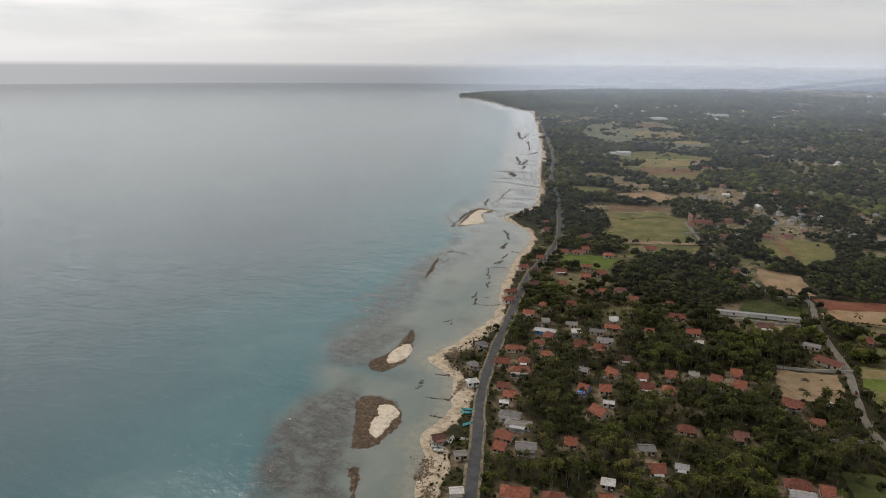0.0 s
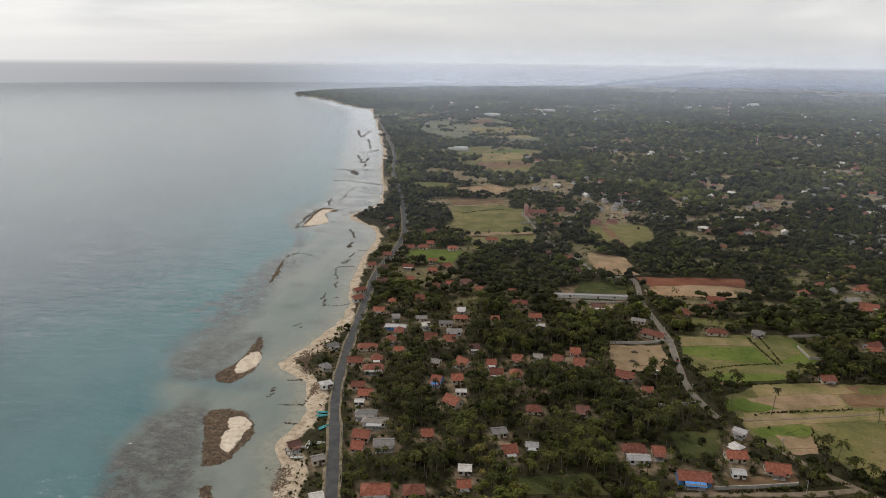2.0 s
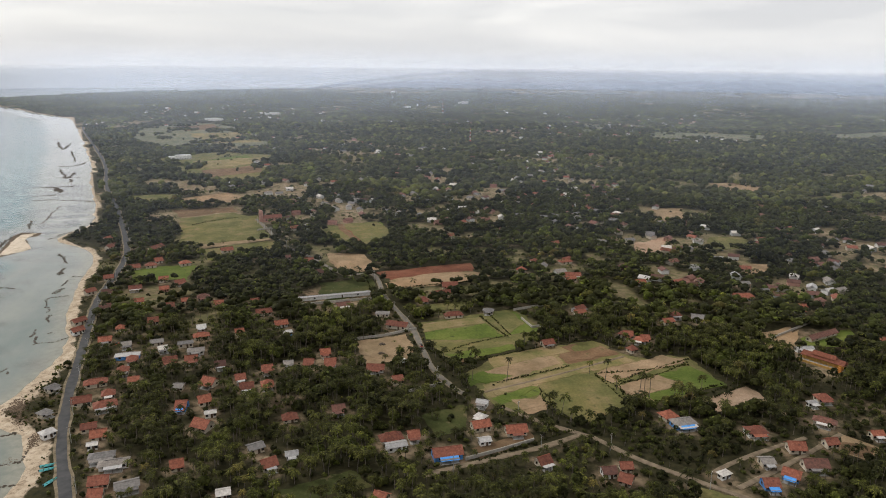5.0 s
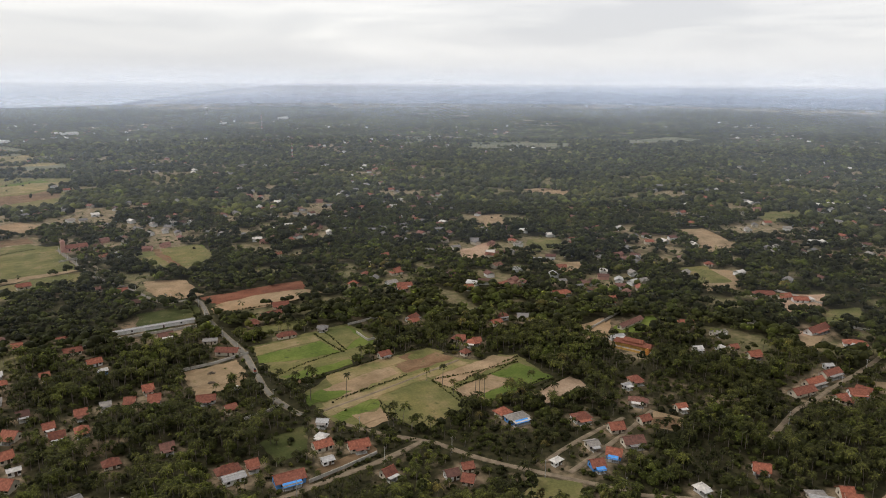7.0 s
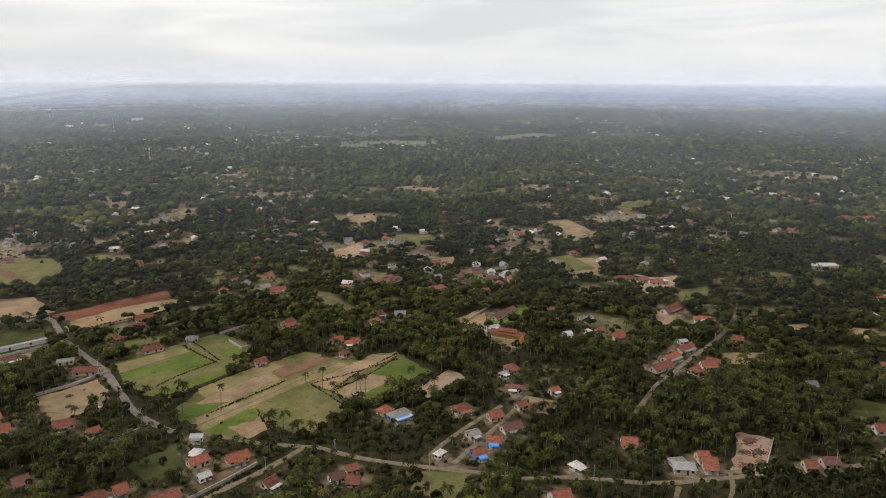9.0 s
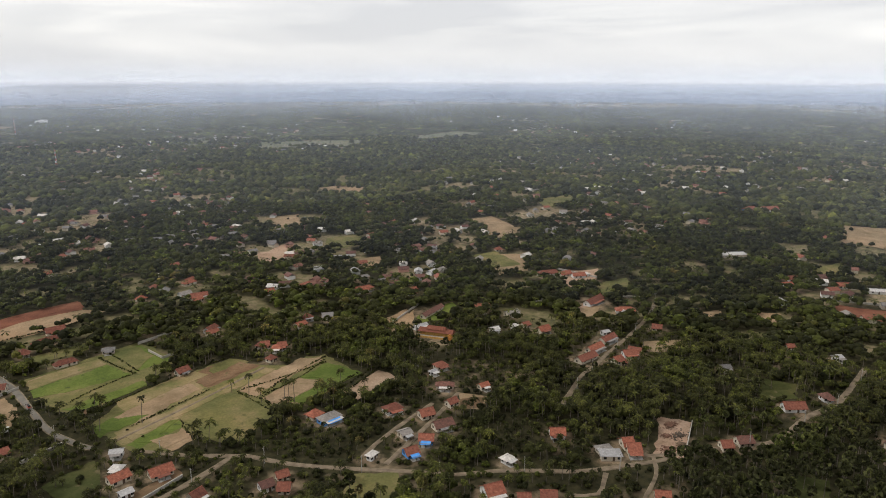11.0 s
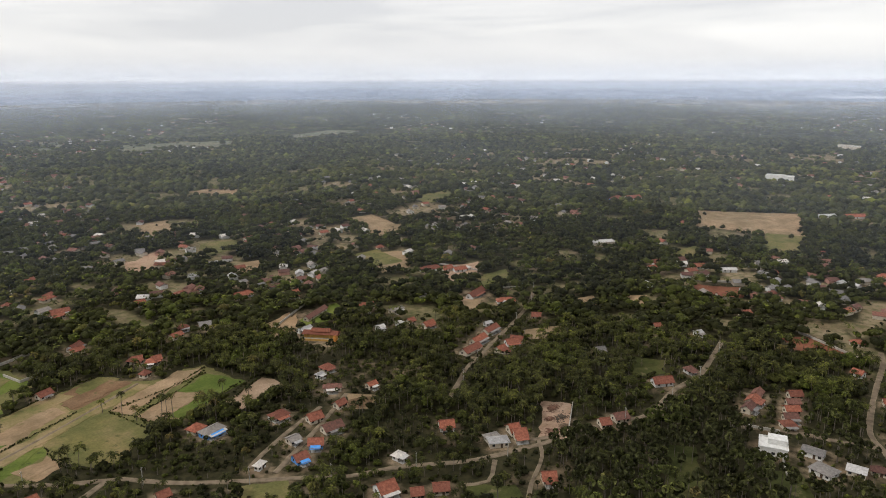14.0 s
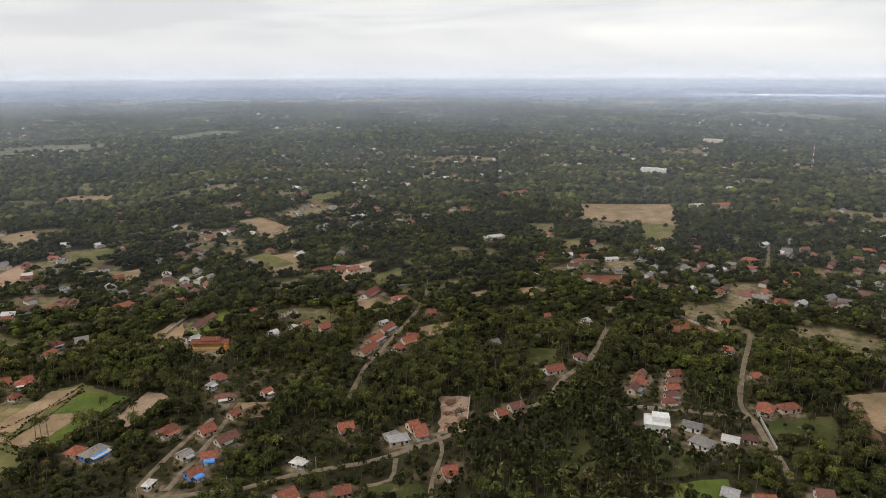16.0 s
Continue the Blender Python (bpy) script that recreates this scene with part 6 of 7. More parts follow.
def tricycle(x, y, turn, colour):
    t = tagged(new("auto_rickshaw"), "three-wheeled auto rickshaw on the road", "rickshaw")
    t.matrix_basis = pose(x, y, 0.2, 0, 0, turn)
    part("body", boxes((-1.3, 0.9, -0.65, 0.65, 0.3, 0.95), (0.9, 1.35, -0.35, 0.35, 0.3, 0.8)), M[colour], t)
    part("canopy", boxes((-1.25, 0.9, -0.62, 0.62, 1.55, 1.68), (-1.25, -1.15, -0.62, 0.62, 0.95, 1.55)), M["tyre"], t)
    for u, s in ((-0.8, -0.6), (-0.8, 0.6), (1.1, 0)):
        bm = bmesh.new()
        tube(bm, (u, s - 0.07, 0.22), (u, s + 0.07, 0.22), 0.22, 0.22, 10)
        part("wheel", bm, M["tyre"], t)


tricycle(56.6, 397, 98, "redsteel")
tricycle(-128, 428, 75, "redsteel")


def pole(x, y, turn, h=8.5):
    t = tagged(new("utility_pole"), "grey concrete utility pole with a crossarm", "pole", group="roadside poles")
    t.matrix_basis = pose(x, y, 0, 0, 0, turn)
    bm = bmesh.new()
    tube(bm, (0, 0, -0.3), (0, 0, h), 0.17, 0.1, 6)
    part("shaft", bm, M["concrete"], t)
    part("crossarm", boxes((-0.9, 0.9, -0.06, 0.06, h - 0.7, h - 0.55)), M["wood"], t)
    for u in (-0.8, 0, 0.8):
        part("insulator", boxes((u - 0.06, u + 0.06, -0.06, 0.06, h - 0.55, h - 0.35)), M["white"], t)


for line, wide in ROADS[:7]:
    line = np.array(line)
    run = np.r_[0, np.cumsum(np.linalg.norm(np.diff(line, axis=0), axis=1))]
    for s in np.arange(12, min(run[-1], 560), 38):
        q = min(np.searchsorted(run, s), len(line) - 2)
        d = line[q + 1] - line[q]
        d = d / (np.linalg.norm(d) + 1e-9)
        p = line[q] + np.array([d[1], -d[0]]) * (wide / 2 + 1.6)
        pole(p[0], p[1], math.degrees(math.atan2(d[1], d[0])) + 90)

# heaps of earth and rubble on the cleared plot, and charred rings on the bare field
for x, y, r, m in ((295.4, 164.7, 3.6, "redheap"), (289, 156.5, 4.0, "rock"), (273.5, 152.5, 4.0, "redheap"), (282, 151, 2.6, "brownrock"), (284, 160, 2.2, "redheap"),
                   (32.9, 404, 1.7, "rock"), (31.1, 390, 1.7, "rock")):
    rng = np.random.default_rng(int(x))
    a, d = rng.uniform(0, 6.28, 130), np.abs(rng.normal(0, 0.5, 130))
    v, f = stones(np.stack([x + r * d * np.cos(a) * 1.5, y + r * d * np.sin(a), 0.9 * np.exp(-d * d * 2)], 1), rng.uniform(0.25, 0.6, 130), int(y))
    tagged(new("rubble_heap", raw_mesh("rubble_heap", v, f, M[m])), "heap of brown rubble on cleared sand" if m != "rock" or x > 200 else "charred heap of ash on a bare field", "rubble", kind="stuff")

def village(x, y):
    """How built-up the woods are, 0 to 1."""
    return smooth(0.40, 0.66, vnoise(x, y, 300, 61))


def gaps(x, y):
    """Noise whose low places are gaps in the woods."""
    r = np.hypot(x, y)
    t = smooth(600, 1000, r)
    return np.where(r < 450, vnoise(x, y, 46, 81, 4), (1 - t) * vnoise(x, y, 28, 83, 3) + t * vnoise(x, y, 58, 85, 4))


def clearing(x, y, share):
    return gaps(x, y) < share + (0.12 - 0.05 * smooth(600, 900, np.hypot(x, y))) * village(x, y) * smooth(430, 520, np.hypot(x, y))


# bare trodden yards round the houses
bare = np.zeros(len(gx))
for hx0, hy0, r in SITES:
    near = (np.abs(gx - hx0) < r + 14) & (np.abs(gy - hy0) < r + 14)
    bare[near] = np.maximum(bare[near], smooth(r + 3.5, r + 0.3, np.hypot(gx[near] - hx0, gy[near] - hy0)))
wild = smooth(0.04, -0.03, gaps(gx, gy) - 0.35 - 0.12 * village(gx, gy)) * smooth(430, 520, np.hypot(gx, gy))
bare = np.maximum(bare, (0.3 + 0.7 * village(gx, gy)) * wild)
grassy = smooth(0.035, -0.02, gaps(gx, gy) - np.where(np.hypot(gx, gy) < 450, 0.19, 0.35 + 0.12 * village(gx, gy)))
ground.data.attributes["meadow"].data.foreach_set("value", grassy.astype(np.float32))
ground.data.attributes["yard"].data.foreach_set("value", bare.astype(np.float32))


# ================= trees =================
def leafy(seed, lobes, leaves, size):
    """A crown about 1 in radius: a dome of rounded lobes with leaf sprays over them."""
    rng = np.random.default_rng(seed)
    a = 2 * np.pi * (np.arange(lobes) + rng.uniform(-0.3, 0.3, lobes)) / max(1, lobes - 1)
    d = rng.uniform(0.42, 0.66, lobes)
    c = np.stack([d * np.cos(a), d * np.sin(a), rng.uniform(-0.20, 0.18, lobes)], 1)
    r = rng.uniform(0.36, 0.54, lobes)
    c[0], r[0] = (rng.uniform(-0.1, 0.1), rng.uniform(-0.1, 0.1), 0.22), 0.62 if lobes > 1 else 0.85
    v = c[:, None] + ICO[None] * (r[:, None, None] * rng.uniform(0.80, 1.08, (lobes, 12, 1)))
    vs, fs = [v.reshape(-1, 3)], [(ICO_F[None, :15] + 12 * np.arange(lobes)[:, None, None]).reshape(-1, 3)]
    base = 12 * lobes
    pick = rng.integers(0, lobes, leaves)
    n = rng.normal(size=(leaves, 3)) + (0, 0, 0.5)
    n /= np.linalg.norm(n, axis=1)[:, None]
    p = c[pick] + n * (r[pick] * rng.uniform(0.90, 1.14, leaves))[:, None]
    u = np.cross(n, rng.normal(size=(leaves, 3)))
    u /= np.linalg.norm(u, axis=1)[:, None]
    w = np.cross(n, u) + n * rng.normal(0, 0.35, (leaves, 1))
    s = size * rng.uniform(0.6, 1.4, (leaves, 1))
    v = np.stack([p - u * s, p - w * s * 0.7 - n * s * 0.3, p + u * s, p + w * s * 0.8], 1)
    vs.append(v.reshape(-1, 3))
    q = base + 4 * np.arange(leaves)[:, None]
    fs.append(np.concatenate([q + (0, 1, 2), q + (0, 2, 3)], 0))
    core_shade = np.r_[np.ones(base), np.zeros(4 * leaves)]
    return np.concatenate(vs), np.concatenate(fs), core_shade


def coconut_crown(seed, fronds=20, pairs=4):
    """Arching feathered fronds, 1 long, from one point."""
    rng = np.random.default_rng(seed)
    vs, fs = [], []
    for q in range(fronds):
        a = 2 * np.pi * q / fronds * 2.4 + rng.uniform(-0.3, 0.3)
        rise, droop, reach = rng.uniform(0.15, 0.95), rng.uniform(0.55, 1.05), rng.uniform(0.8, 1.05)
        out, side = np.array([math.cos(a), math.sin(a), 0]), np.array([-math.sin(a), math.cos(a), 0])
        s = np.linspace(0.04, 1, pairs + 1)
        spine = out * (reach * s * (1 - 0.12 * s))[:, None] + np.array([0, 0, 1]) * (rise * s - droop * s**2)[:, None]
        for i in range(pairs):
            wide = 0.27 * math.sin(math.pi * (0.22 + 0.66 * (i + 0.5) / pairs))
            for sg in (-1, 1):
                tip = spine[i + 1] + side * sg * wide + out * 0.07 - np.array([0, 0, 0.09])
                b = len(vs)
                vs += [spine[i], spine[i + 1], tip]
                fs.append((b, b + 1, b + 2))
    return np.array(vs), np.array(fs)


def palmyra_crown(seed, fans=28):
    """Stiff fan leaves in a ball, 1 in radius."""
    rng = np.random.default_rng(seed)
    vs, fs = [], []
    for q in range(fans):
        n = rng.normal(size=3) + (0, 0, 0.25)
        n /= np.linalg.norm(n)
        u = np.cross(n, rng.normal(size=3))
        u /= np.linalg.norm(u)
        b = len(vs)
        vs.append(n * 0.35)
        for j, t in enumerate(np.linspace(-1.15, 1.15, 5)):
            vs.append(n * (0.35 + 0.6 * math.cos(t)) + u * 0.62 * math.sin(t) + rng.normal(0, 0.05, 3))
            if j:
                fs.append((b, b + j, b + j + 1))
    return np.array(vs), np.array(fs)


def trunk_arrays(bend, sides=4, segs=3, taper=0.6):
    """A trunk 1 high and 1 thick at its foot that leans and tapers."""
    vs, fs = [], []
    for q in range(segs + 1):
        t = q / segs
        for i in range(sides):
            a = 2 * math.pi * i / sides
            r = 0.5 * (1 - (1 - taper) * t)
            vs.append((bend * t * t, 0, t, r * math.cos(a), r * math.sin(a)))
    for q in range(segs):
        for i in range(sides):
            a, b = q * sides + i, q * sides + (i + 1) % sides
            fs += [(a, b, b + sides), (a, b + sides, a + sides)]
    return np.array(vs), np.array(fs)


def tree_mesh(kind, seed):
    if kind == "palm":
        return coconut_crown(seed)
    if kind == "palmyra":
        return palmyra_crown(seed)
    if kind == "bush":
        return leafy(seed, 2, 9, 0.26)
    return leafy(seed, 5 + seed % 2, 84, 0.13)


def joined(name, protos, which, at, scale, turn, tint, mat, label, category, solid=0.0):
    """All copies of the given shapes as one mesh, with a tint of its own for each copy."""
    vs, fs, ts, base = [], [], [], 0
    cs = []
    for w, (pv, pf, *extra) in enumerate(protos):
        k = np.nonzero(which == w)[0]
        if not len(k):
            continue
        c, s = np.cos(turn[k])[:, None], np.sin(turn[k])[:, None]
        x = (pv[None, :, 0] * c - pv[None, :, 1] * s) * scale[k, 0][:, None] + at[k, 0][:, None]
        y = (pv[None, :, 0] * s + pv[None, :, 1] * c) * scale[k, 0][:, None] + at[k, 1][:, None]
        z = pv[None, :, 2] * scale[k, 1][:, None] + at[k, 2][:, None]
        vs.append(np.stack([x, y, z], -1).reshape(-1, 3))
        fs.append((pf[None] + base + len(pv) * np.arange(len(k))[:, None, None]).reshape(-1, 3))
        ts.append(np.repeat(tint[k], len(pv)))
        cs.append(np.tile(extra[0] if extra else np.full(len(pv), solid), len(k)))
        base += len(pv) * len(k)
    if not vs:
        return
    tagged(new(name, raw_mesh(name, np.concatenate(vs), np.concatenate(fs), mat, len(protos[0]) > 2 or solid > 0, {"tint": np.concatenate(ts), "core_shade": np.concatenate(cs)})), label, category, kind="stuff")


def open_ground(x, y, gap=1.3, yard=1.6):
    """Where nothing tall grows: beach, roads, fields and yards."""
    res = coast_distance(x, y) < 9 + 9 * vnoise(x, y, 50, 5)
    far = np.hypot(x, y)
    for line, wide in ROADS:
        p = np.array(line)
        near = (x > p[:, 0].min() - 9) & (x < p[:, 0].max() + 9) & (y > p[:, 1].min() - 9) & (y < p[:, 1].max() + 9) & ~res
        if near.any():
            res[near] |= line_distance(x[near], y[near], line) < wide / 2 + gap
    for kind, pts in FIELDS:
        p = np.array(pts)
        near = (x > p[:, 0].min() - 3) & (x < p[:, 0].max() + 3) & (y > p[:, 1].min() - 3) & (y < p[:, 1].max() + 3) & ~res
        if near.any():
            own = inside(x[near], y[near], pts)
            if kind == "lawn":
                res[near] |= own & (vnoise(x[near], y[near], 6, 3, 2) > 0.36)
                continue
            if math.hypot(*pts[0]) > 1050:
                res[near] |= own & (vnoise(x[near], y[near], 52, 5, 3) > 0.38)
                continue
            res[near] |= own | (line_distance(x[near], y[near], [*pts, pts[0]]) < (1.6 if math.hypot(*pts[0]) < 430 else 0.6))
    for sx0, sy0, r in SITES:
        near = (np.abs(x - sx0) < r + yard) & (np.abs(y - sy0) < r + yard) & ~res
        res[near] |= np.hypot(x[near] - sx0, y[near] - sy0) < r + yard
    return res


def scatter(r0, r1, cell, seed):
    """Jittered places over the land in a ring of distances, inside the sector that the place is known in."""
    rng = np.random.default_rng(seed)
    xs, ys = np.arange(-1700, r1, cell), np.arange(-900, r1, cell)
    x, y = np.meshgrid(xs, ys)
    x = (x + rng.uniform(-0.48, 0.48, x.shape) * cell).ravel()
    y = (y + rng.uniform(-0.48, 0.48, y.shape) * cell).ravel()
    r, b = np.hypot(x, y), np.degrees(np.arctan2(-x, y))
    keep = (r > r0) & (r < r1) & (b > -99) & (b < 40)
    return x[keep], y[keep], rng


# small houses scattered through the far woods
rng = np.random.default_rng(12)
specks = []
while len(specks) < 900:
    r, b = 560 + 2600 * rng.uniform() ** 2.0, rng.uniform(-96, 8)
    x, y = -math.sin(math.radians(b)) * r, math.cos(math.radians(b)) * r
    one, two = np.array([x]), np.array([y])
    if village(one, two)[0] > rng.uniform(0.05, 0.75) and not open_ground(one, two, 3, 4)[0]:
        specks.append((r, x, y, rng.uniform(0, math.pi)))
        SITES.append((x, y, 5.0))
while len(specks) < 990:
    x, y = rng.uniform(-720, 60), rng.uniform(1950, 2900)
    one, two = np.array([x]), np.array([y])
    if not open_ground(one, two, 3, 4)[0] and vnoise(one, two, 160, 62, 2)[0] > 0.45:
        specks.append((math.hypot(x, y), x, y, rng.uniform(0, math.pi)))
        SITES.append((x, y, 7.0))
specks.sort()
KINDS = [("dark_tile", "cream"), ("dark_tile", "white"), ("grey_tile", "cream"), ("tile", "cream"), ("metal", "white"), ("grey_tile", "white"), ("dark_tile", "pink"), ("grey_tile", "cream")]


def small_wall():
    return boxes((-4.4, 4.4, -3.2, 3.2, -0.2, 3.2))


def small_roof():
    bm = bmesh.new()
    slab(bm, ((-5.0, -3.9, 2.9), (5.0, -3.9, 2.9), (5.0, 0, 4.9), (-5.0, 0, 4.9)), 0.15)
    slab(bm, ((5.0, 3.9, 2.9), (-5.0, 3.9, 2.9), (-5.0, 0, 4.9), (5.0, 0, 4.9)), 0.15)
    return bm


def arrays(bm):
    bmesh.ops.triangulate(bm, faces=bm.faces)
    bm.verts.index_update()
    out = np.array([v.co for v in bm.verts]), np.array([[v.index for v in f.verts] for f in bm.faces])
    bm.free()
    return out


far_protos = {}
for r, x, y, turn in specks[:90]:
    w = int(rng.integers(0, len(KINDS)))
    m = pose(x, y, 0, 0, 0, math.degrees(turn))
    if w in far_protos:
        copy_thing(far_protos[w], m)
        continue
    t = tagged(new("house"), "small far-off house among trees", "house", group="far houses")
    part("wall", small_wall(), M[KINDS[w][1]], t)
    part("roof", small_roof(), M[KINDS[w][0]], t)
    t.matrix_basis = m
    far_protos[w] = t
rows = np.array(specks[90:])
which = rng.integers(0, len(KINDS), len(rows))
for w, (roof, wall) in enumerate(KINDS):
    sel = rows[which == w]
    for name, shape, mat in (("far_walls", small_wall, wall), ("far_roofs", small_roof, roof)):
        joined(name, [arrays(shape())], np.zeros(len(sel), int), np.column_stack([sel[:, 1:3], np.zeros(len(sel))]), np.ones((len(sel), 2)), sel[:, 3], np.zeros(len(sel)), M[mat],
               "distant village houses scattered in the woods", "houses")


def palm_share(x, y):
    s = 0.44 + 0.34 * smooth(60, -60, x) * smooth(700, 300, y) + 0.25 * (vnoise(x, y, 120, 71) - 0.4)
    for cx, cy, r in ((345, 190, 55), (60, 340, 45), (40, 250, 40), (90, 260, 30)):
        s = s + 0.5 * np.exp(-((x - cx) ** 2 + (y - cy) ** 2) / r**2)
    return s


def grove(x, y):
    """Palmyra groves."""
    s = 0.05
    for cx, cy, r in ((275, 108, 42), (298, 72, 40), (252, 122, 28), (332, 48, 32), (262, 320, 20), (232, 210, 16)):
        s = s + 0.9 * np.exp(-((x - cx) ** 2 + (y - cy) ** 2) / r**2)
    return s


SCRUB = [((31.1, 255.3), (63.5, 264.5), (114.4, 279.5), (122.8, 262.1), (79, 241.4), (31.9, 240)), ((146.4, 290.9), (176.2, 268.2), (169.4, 247.5), (127.2, 235.5), (125.6, 266.7)), ((126.3, 288.8), (158.2, 266.9), (153.3, 239), (129.2, 218.8), (98.6, 239.9)), ((236.9, 299.4), (287.5, 289), (296.3, 256.8), (235.8, 235.8), (221.6, 260.7)), ((235.6, 229.3), (249.7, 207), (226.6, 187.3), (211.6, 202.1)), ((44.3, 319), (70.6, 322.9), (65.8, 289.9), (42.9, 284.3))]
LEAF = [tree_mesh("leaf", s) for s in range(1, 8)]
PALM = [tree_mesh("palm", s) for s in range(1, 5)]
FAN = [tree_mesh("palmyra", s) for s in range(1, 4)]
BUSH = [tree_mesh("bush", s) for s in range(1, 5)]
TRUNKS = [trunk_arrays(b) for b in (0.0, 0.12, -0.16)]


def joined_trunks(name, which, at, height, thick, turn, label):
    vs, fs, base = [], [], 0
    for w, (pv, pf) in enumerate(TRUNKS):
        k = np.nonzero(which == w)[0]
        if not len(k):
            continue
        lean = pv[None, :, 0] * height[k][:, None]
        x = at[k, 0][:, None] + lean * np.cos(turn[k])[:, None] + pv[None, :, 3] * thick[k][:, None]
        y = at[k, 1][:, None] + lean * np.sin(turn[k])[:, None] + pv[None, :, 4] * thick[k][:, None]
        z = pv[None, :, 2] * height[k][:, None] - 0.2
        vs.append(np.stack([x, y, z], -1).reshape(-1, 3))
        fs.append((pf[None] + base + len(pv) * np.arange(len(k))[:, None, None]).reshape(-1, 3))
        base += len(pv) * len(k)
    if vs:
        tagged(new(name, raw_mesh(name, np.concatenate(vs), np.concatenate(fs), M["bark"])), label, "trunks", kind="stuff")


# ---- nearest woods ----
NEAR = 470
x, y, rng = scatter(205, NEAR, 4.8, 1)
keep = ~open_ground(x, y, 2.0, 2.4) & ~clearing(x, y, 0.19)
coast_line = np.array(ROADS[0][0])
seaward = x < np.interp(y, coast_line[:, 1], coast_line[:, 0])
keep &= ~seaward | (rng.uniform(size=len(x)) < np.where(y > 400, 0.7, 0.10))
x, y = x[keep], y[keep]
n = len(x)
u, dist = rng.uniform(size=n), np.hypot(x, y)
fan = u < grove(x, y)
thin = ~fan & (grove(x, y) > 0.5) & (rng.uniform(size=n) < 0.8)
palm = ~fan & ~thin & (rng.uniform(size=n) < palm_share(x, y))
leaf = ~fan & ~palm
turn, tint = rng.uniform(0, 2 * np.pi, n), np.clip(0.72 * rng.beta(1.1, 1.5, n) + 0.55 * (vnoise(x, y, 34, 15, 2) - 0.25), 0, 0.97)
tall = np.where(palm, rng.uniform(6.5, 11.0, n), np.where(fan, rng.uniform(8, 12.5, n), rng.uniform(2.2, 4.2, n)))
tall = np.where(thin, 0.9, tall)
wide = np.where(thin, 0.9, 1.0) * np.where(palm, rng.uniform(3.0, 4.0, n), np.where(fan, rng.uniform(2.1, 2.9, n), rng.uniform(2.3, 4.7, n) * (0.8 + 0.45 * vnoise(x, y, 60, 91))))
# gardens and verges keep lower growth
room = np.full(n, 60.0)
for sx0, sy0, r in SITES:
    near = (np.abs(x - sx0) < r + 20) & (np.abs(y - sy0) < r + 20)
    room[near] = np.minimum(room[near], np.hypot(x[near] - sx0, y[near] - sy0) - r)
    away = math.hypot(sx0, sy0)
    fx0, fy0 = sx0 * (1 - 9 / away), sy0 * (1 - 9 / away)
    room[near] = np.minimum(room[near], np.hypot(x[near] - fx0, y[near] - fy0) - r)
low = np.zeros(n, bool)
for pts in SCRUB:
    low |= inside(x, y, pts)
grown = 0.42 + 0.58 * smooth(1, 11, room)
grown = np.where(palm, np.maximum(grown, 0.6), grown)
verge = np.full(n, 60.0)
for line, w0 in ROADS:
    p = np.array(line)
    near = (x > p[:, 0].min() - 14) & (x < p[:, 0].max() + 14) & (y > p[:, 1].min() - 14) & (y < p[:, 1].max() + 14)
    if near.any():
        verge[near] = np.minimum(verge[near], line_distance(x[near], y[near], line) - w0 / 2)
grown = grown * (0.6 + 0.4 * smooth(2.5, 11, verge + 5 * (vnoise(x, y, 22, 33) - 0.45)))
grown = np.where(low, 0.42, grown)
tall, wide = tall * grown, wide * (0.25 + 0.75 * grown) * np.where(thin, 0.3, 1.0)
lean = rng.integers(0, 3, n)
trunk_bend = np.array([0.0, 0.12, -0.16])[lean] * (palm | (lean < 0))
lean = np.where(palm, lean, 0)

# trees one could count, nearest first, as things of their own
TREE_WORDS = {"palm": ("coconut_palm", "coconut palm with arching feathered fronds", "coconut palm"), "palmyra": ("palmyra_palm", "palmyra palm with a round head of stiff fans", "palmyra palm"),
              "leaf": ("tree", "leafy broad-crowned green tree", "tree")}
single = np.zeros(n, bool)
for kind, mask, protos, mat, most in (("palm", palm, PALM, "palm", 260), ("palmyra", fan, FAN, "palmyra", 120), ("leaf", leaf, LEAF, "leaf", 280)):
    ids = np.nonzero(mask)[0]
    ids = ids[np.argsort(dist[ids])][:most]
    single[ids] = True
    name, words, category = TREE_WORDS[kind]
    made = []
    for w, (pv, pf, *extra) in enumerate(protos):
        t = tagged(new(name), words, category, group=category + "s")
        ratio = {"palm": 10.0 / 3.5, "palmyra": 10.0 / 2.5, "leaf": 0.85}[kind]
        me = raw_mesh("crown", pv * ((1, 1, 1) if kind != "leaf" else (1, 1, 0.85)) + (0, 0, ratio), pf, M[mat], kind == "leaf", {"tint": np.full(len(pv), 0.31 * w), "single": np.ones(len(pv)), "core_shade": extra[0] if extra else np.zeros(len(pv))})
        part("crown", me, None, t)
        tv, tf = TRUNKS[0]
        th = {"palm": 0.09, "palmyra": 0.16, "leaf": 0.11}[kind]
        part("trunk", raw_mesh("trunk", np.stack([tv[:, 3] * th, tv[:, 4] * th, tv[:, 2] * ratio - 0.03], 1), tf, M["bark"]), None, t)
        made.append(t)
    for c, i in enumerate(ids):
        w = c % len(protos)
        s = wide[i]
        m = pose(x[i], y[i], 0, rng.uniform(-4, 4), rng.uniform(-4, 4), math.degrees(turn[i])) @ Matrix.Scale(s, 4)
        if c < len(protos):
            made[w].matrix_basis = m
        else:
            o = copy_thing(made[w], m)
            o.matrix_basis = m

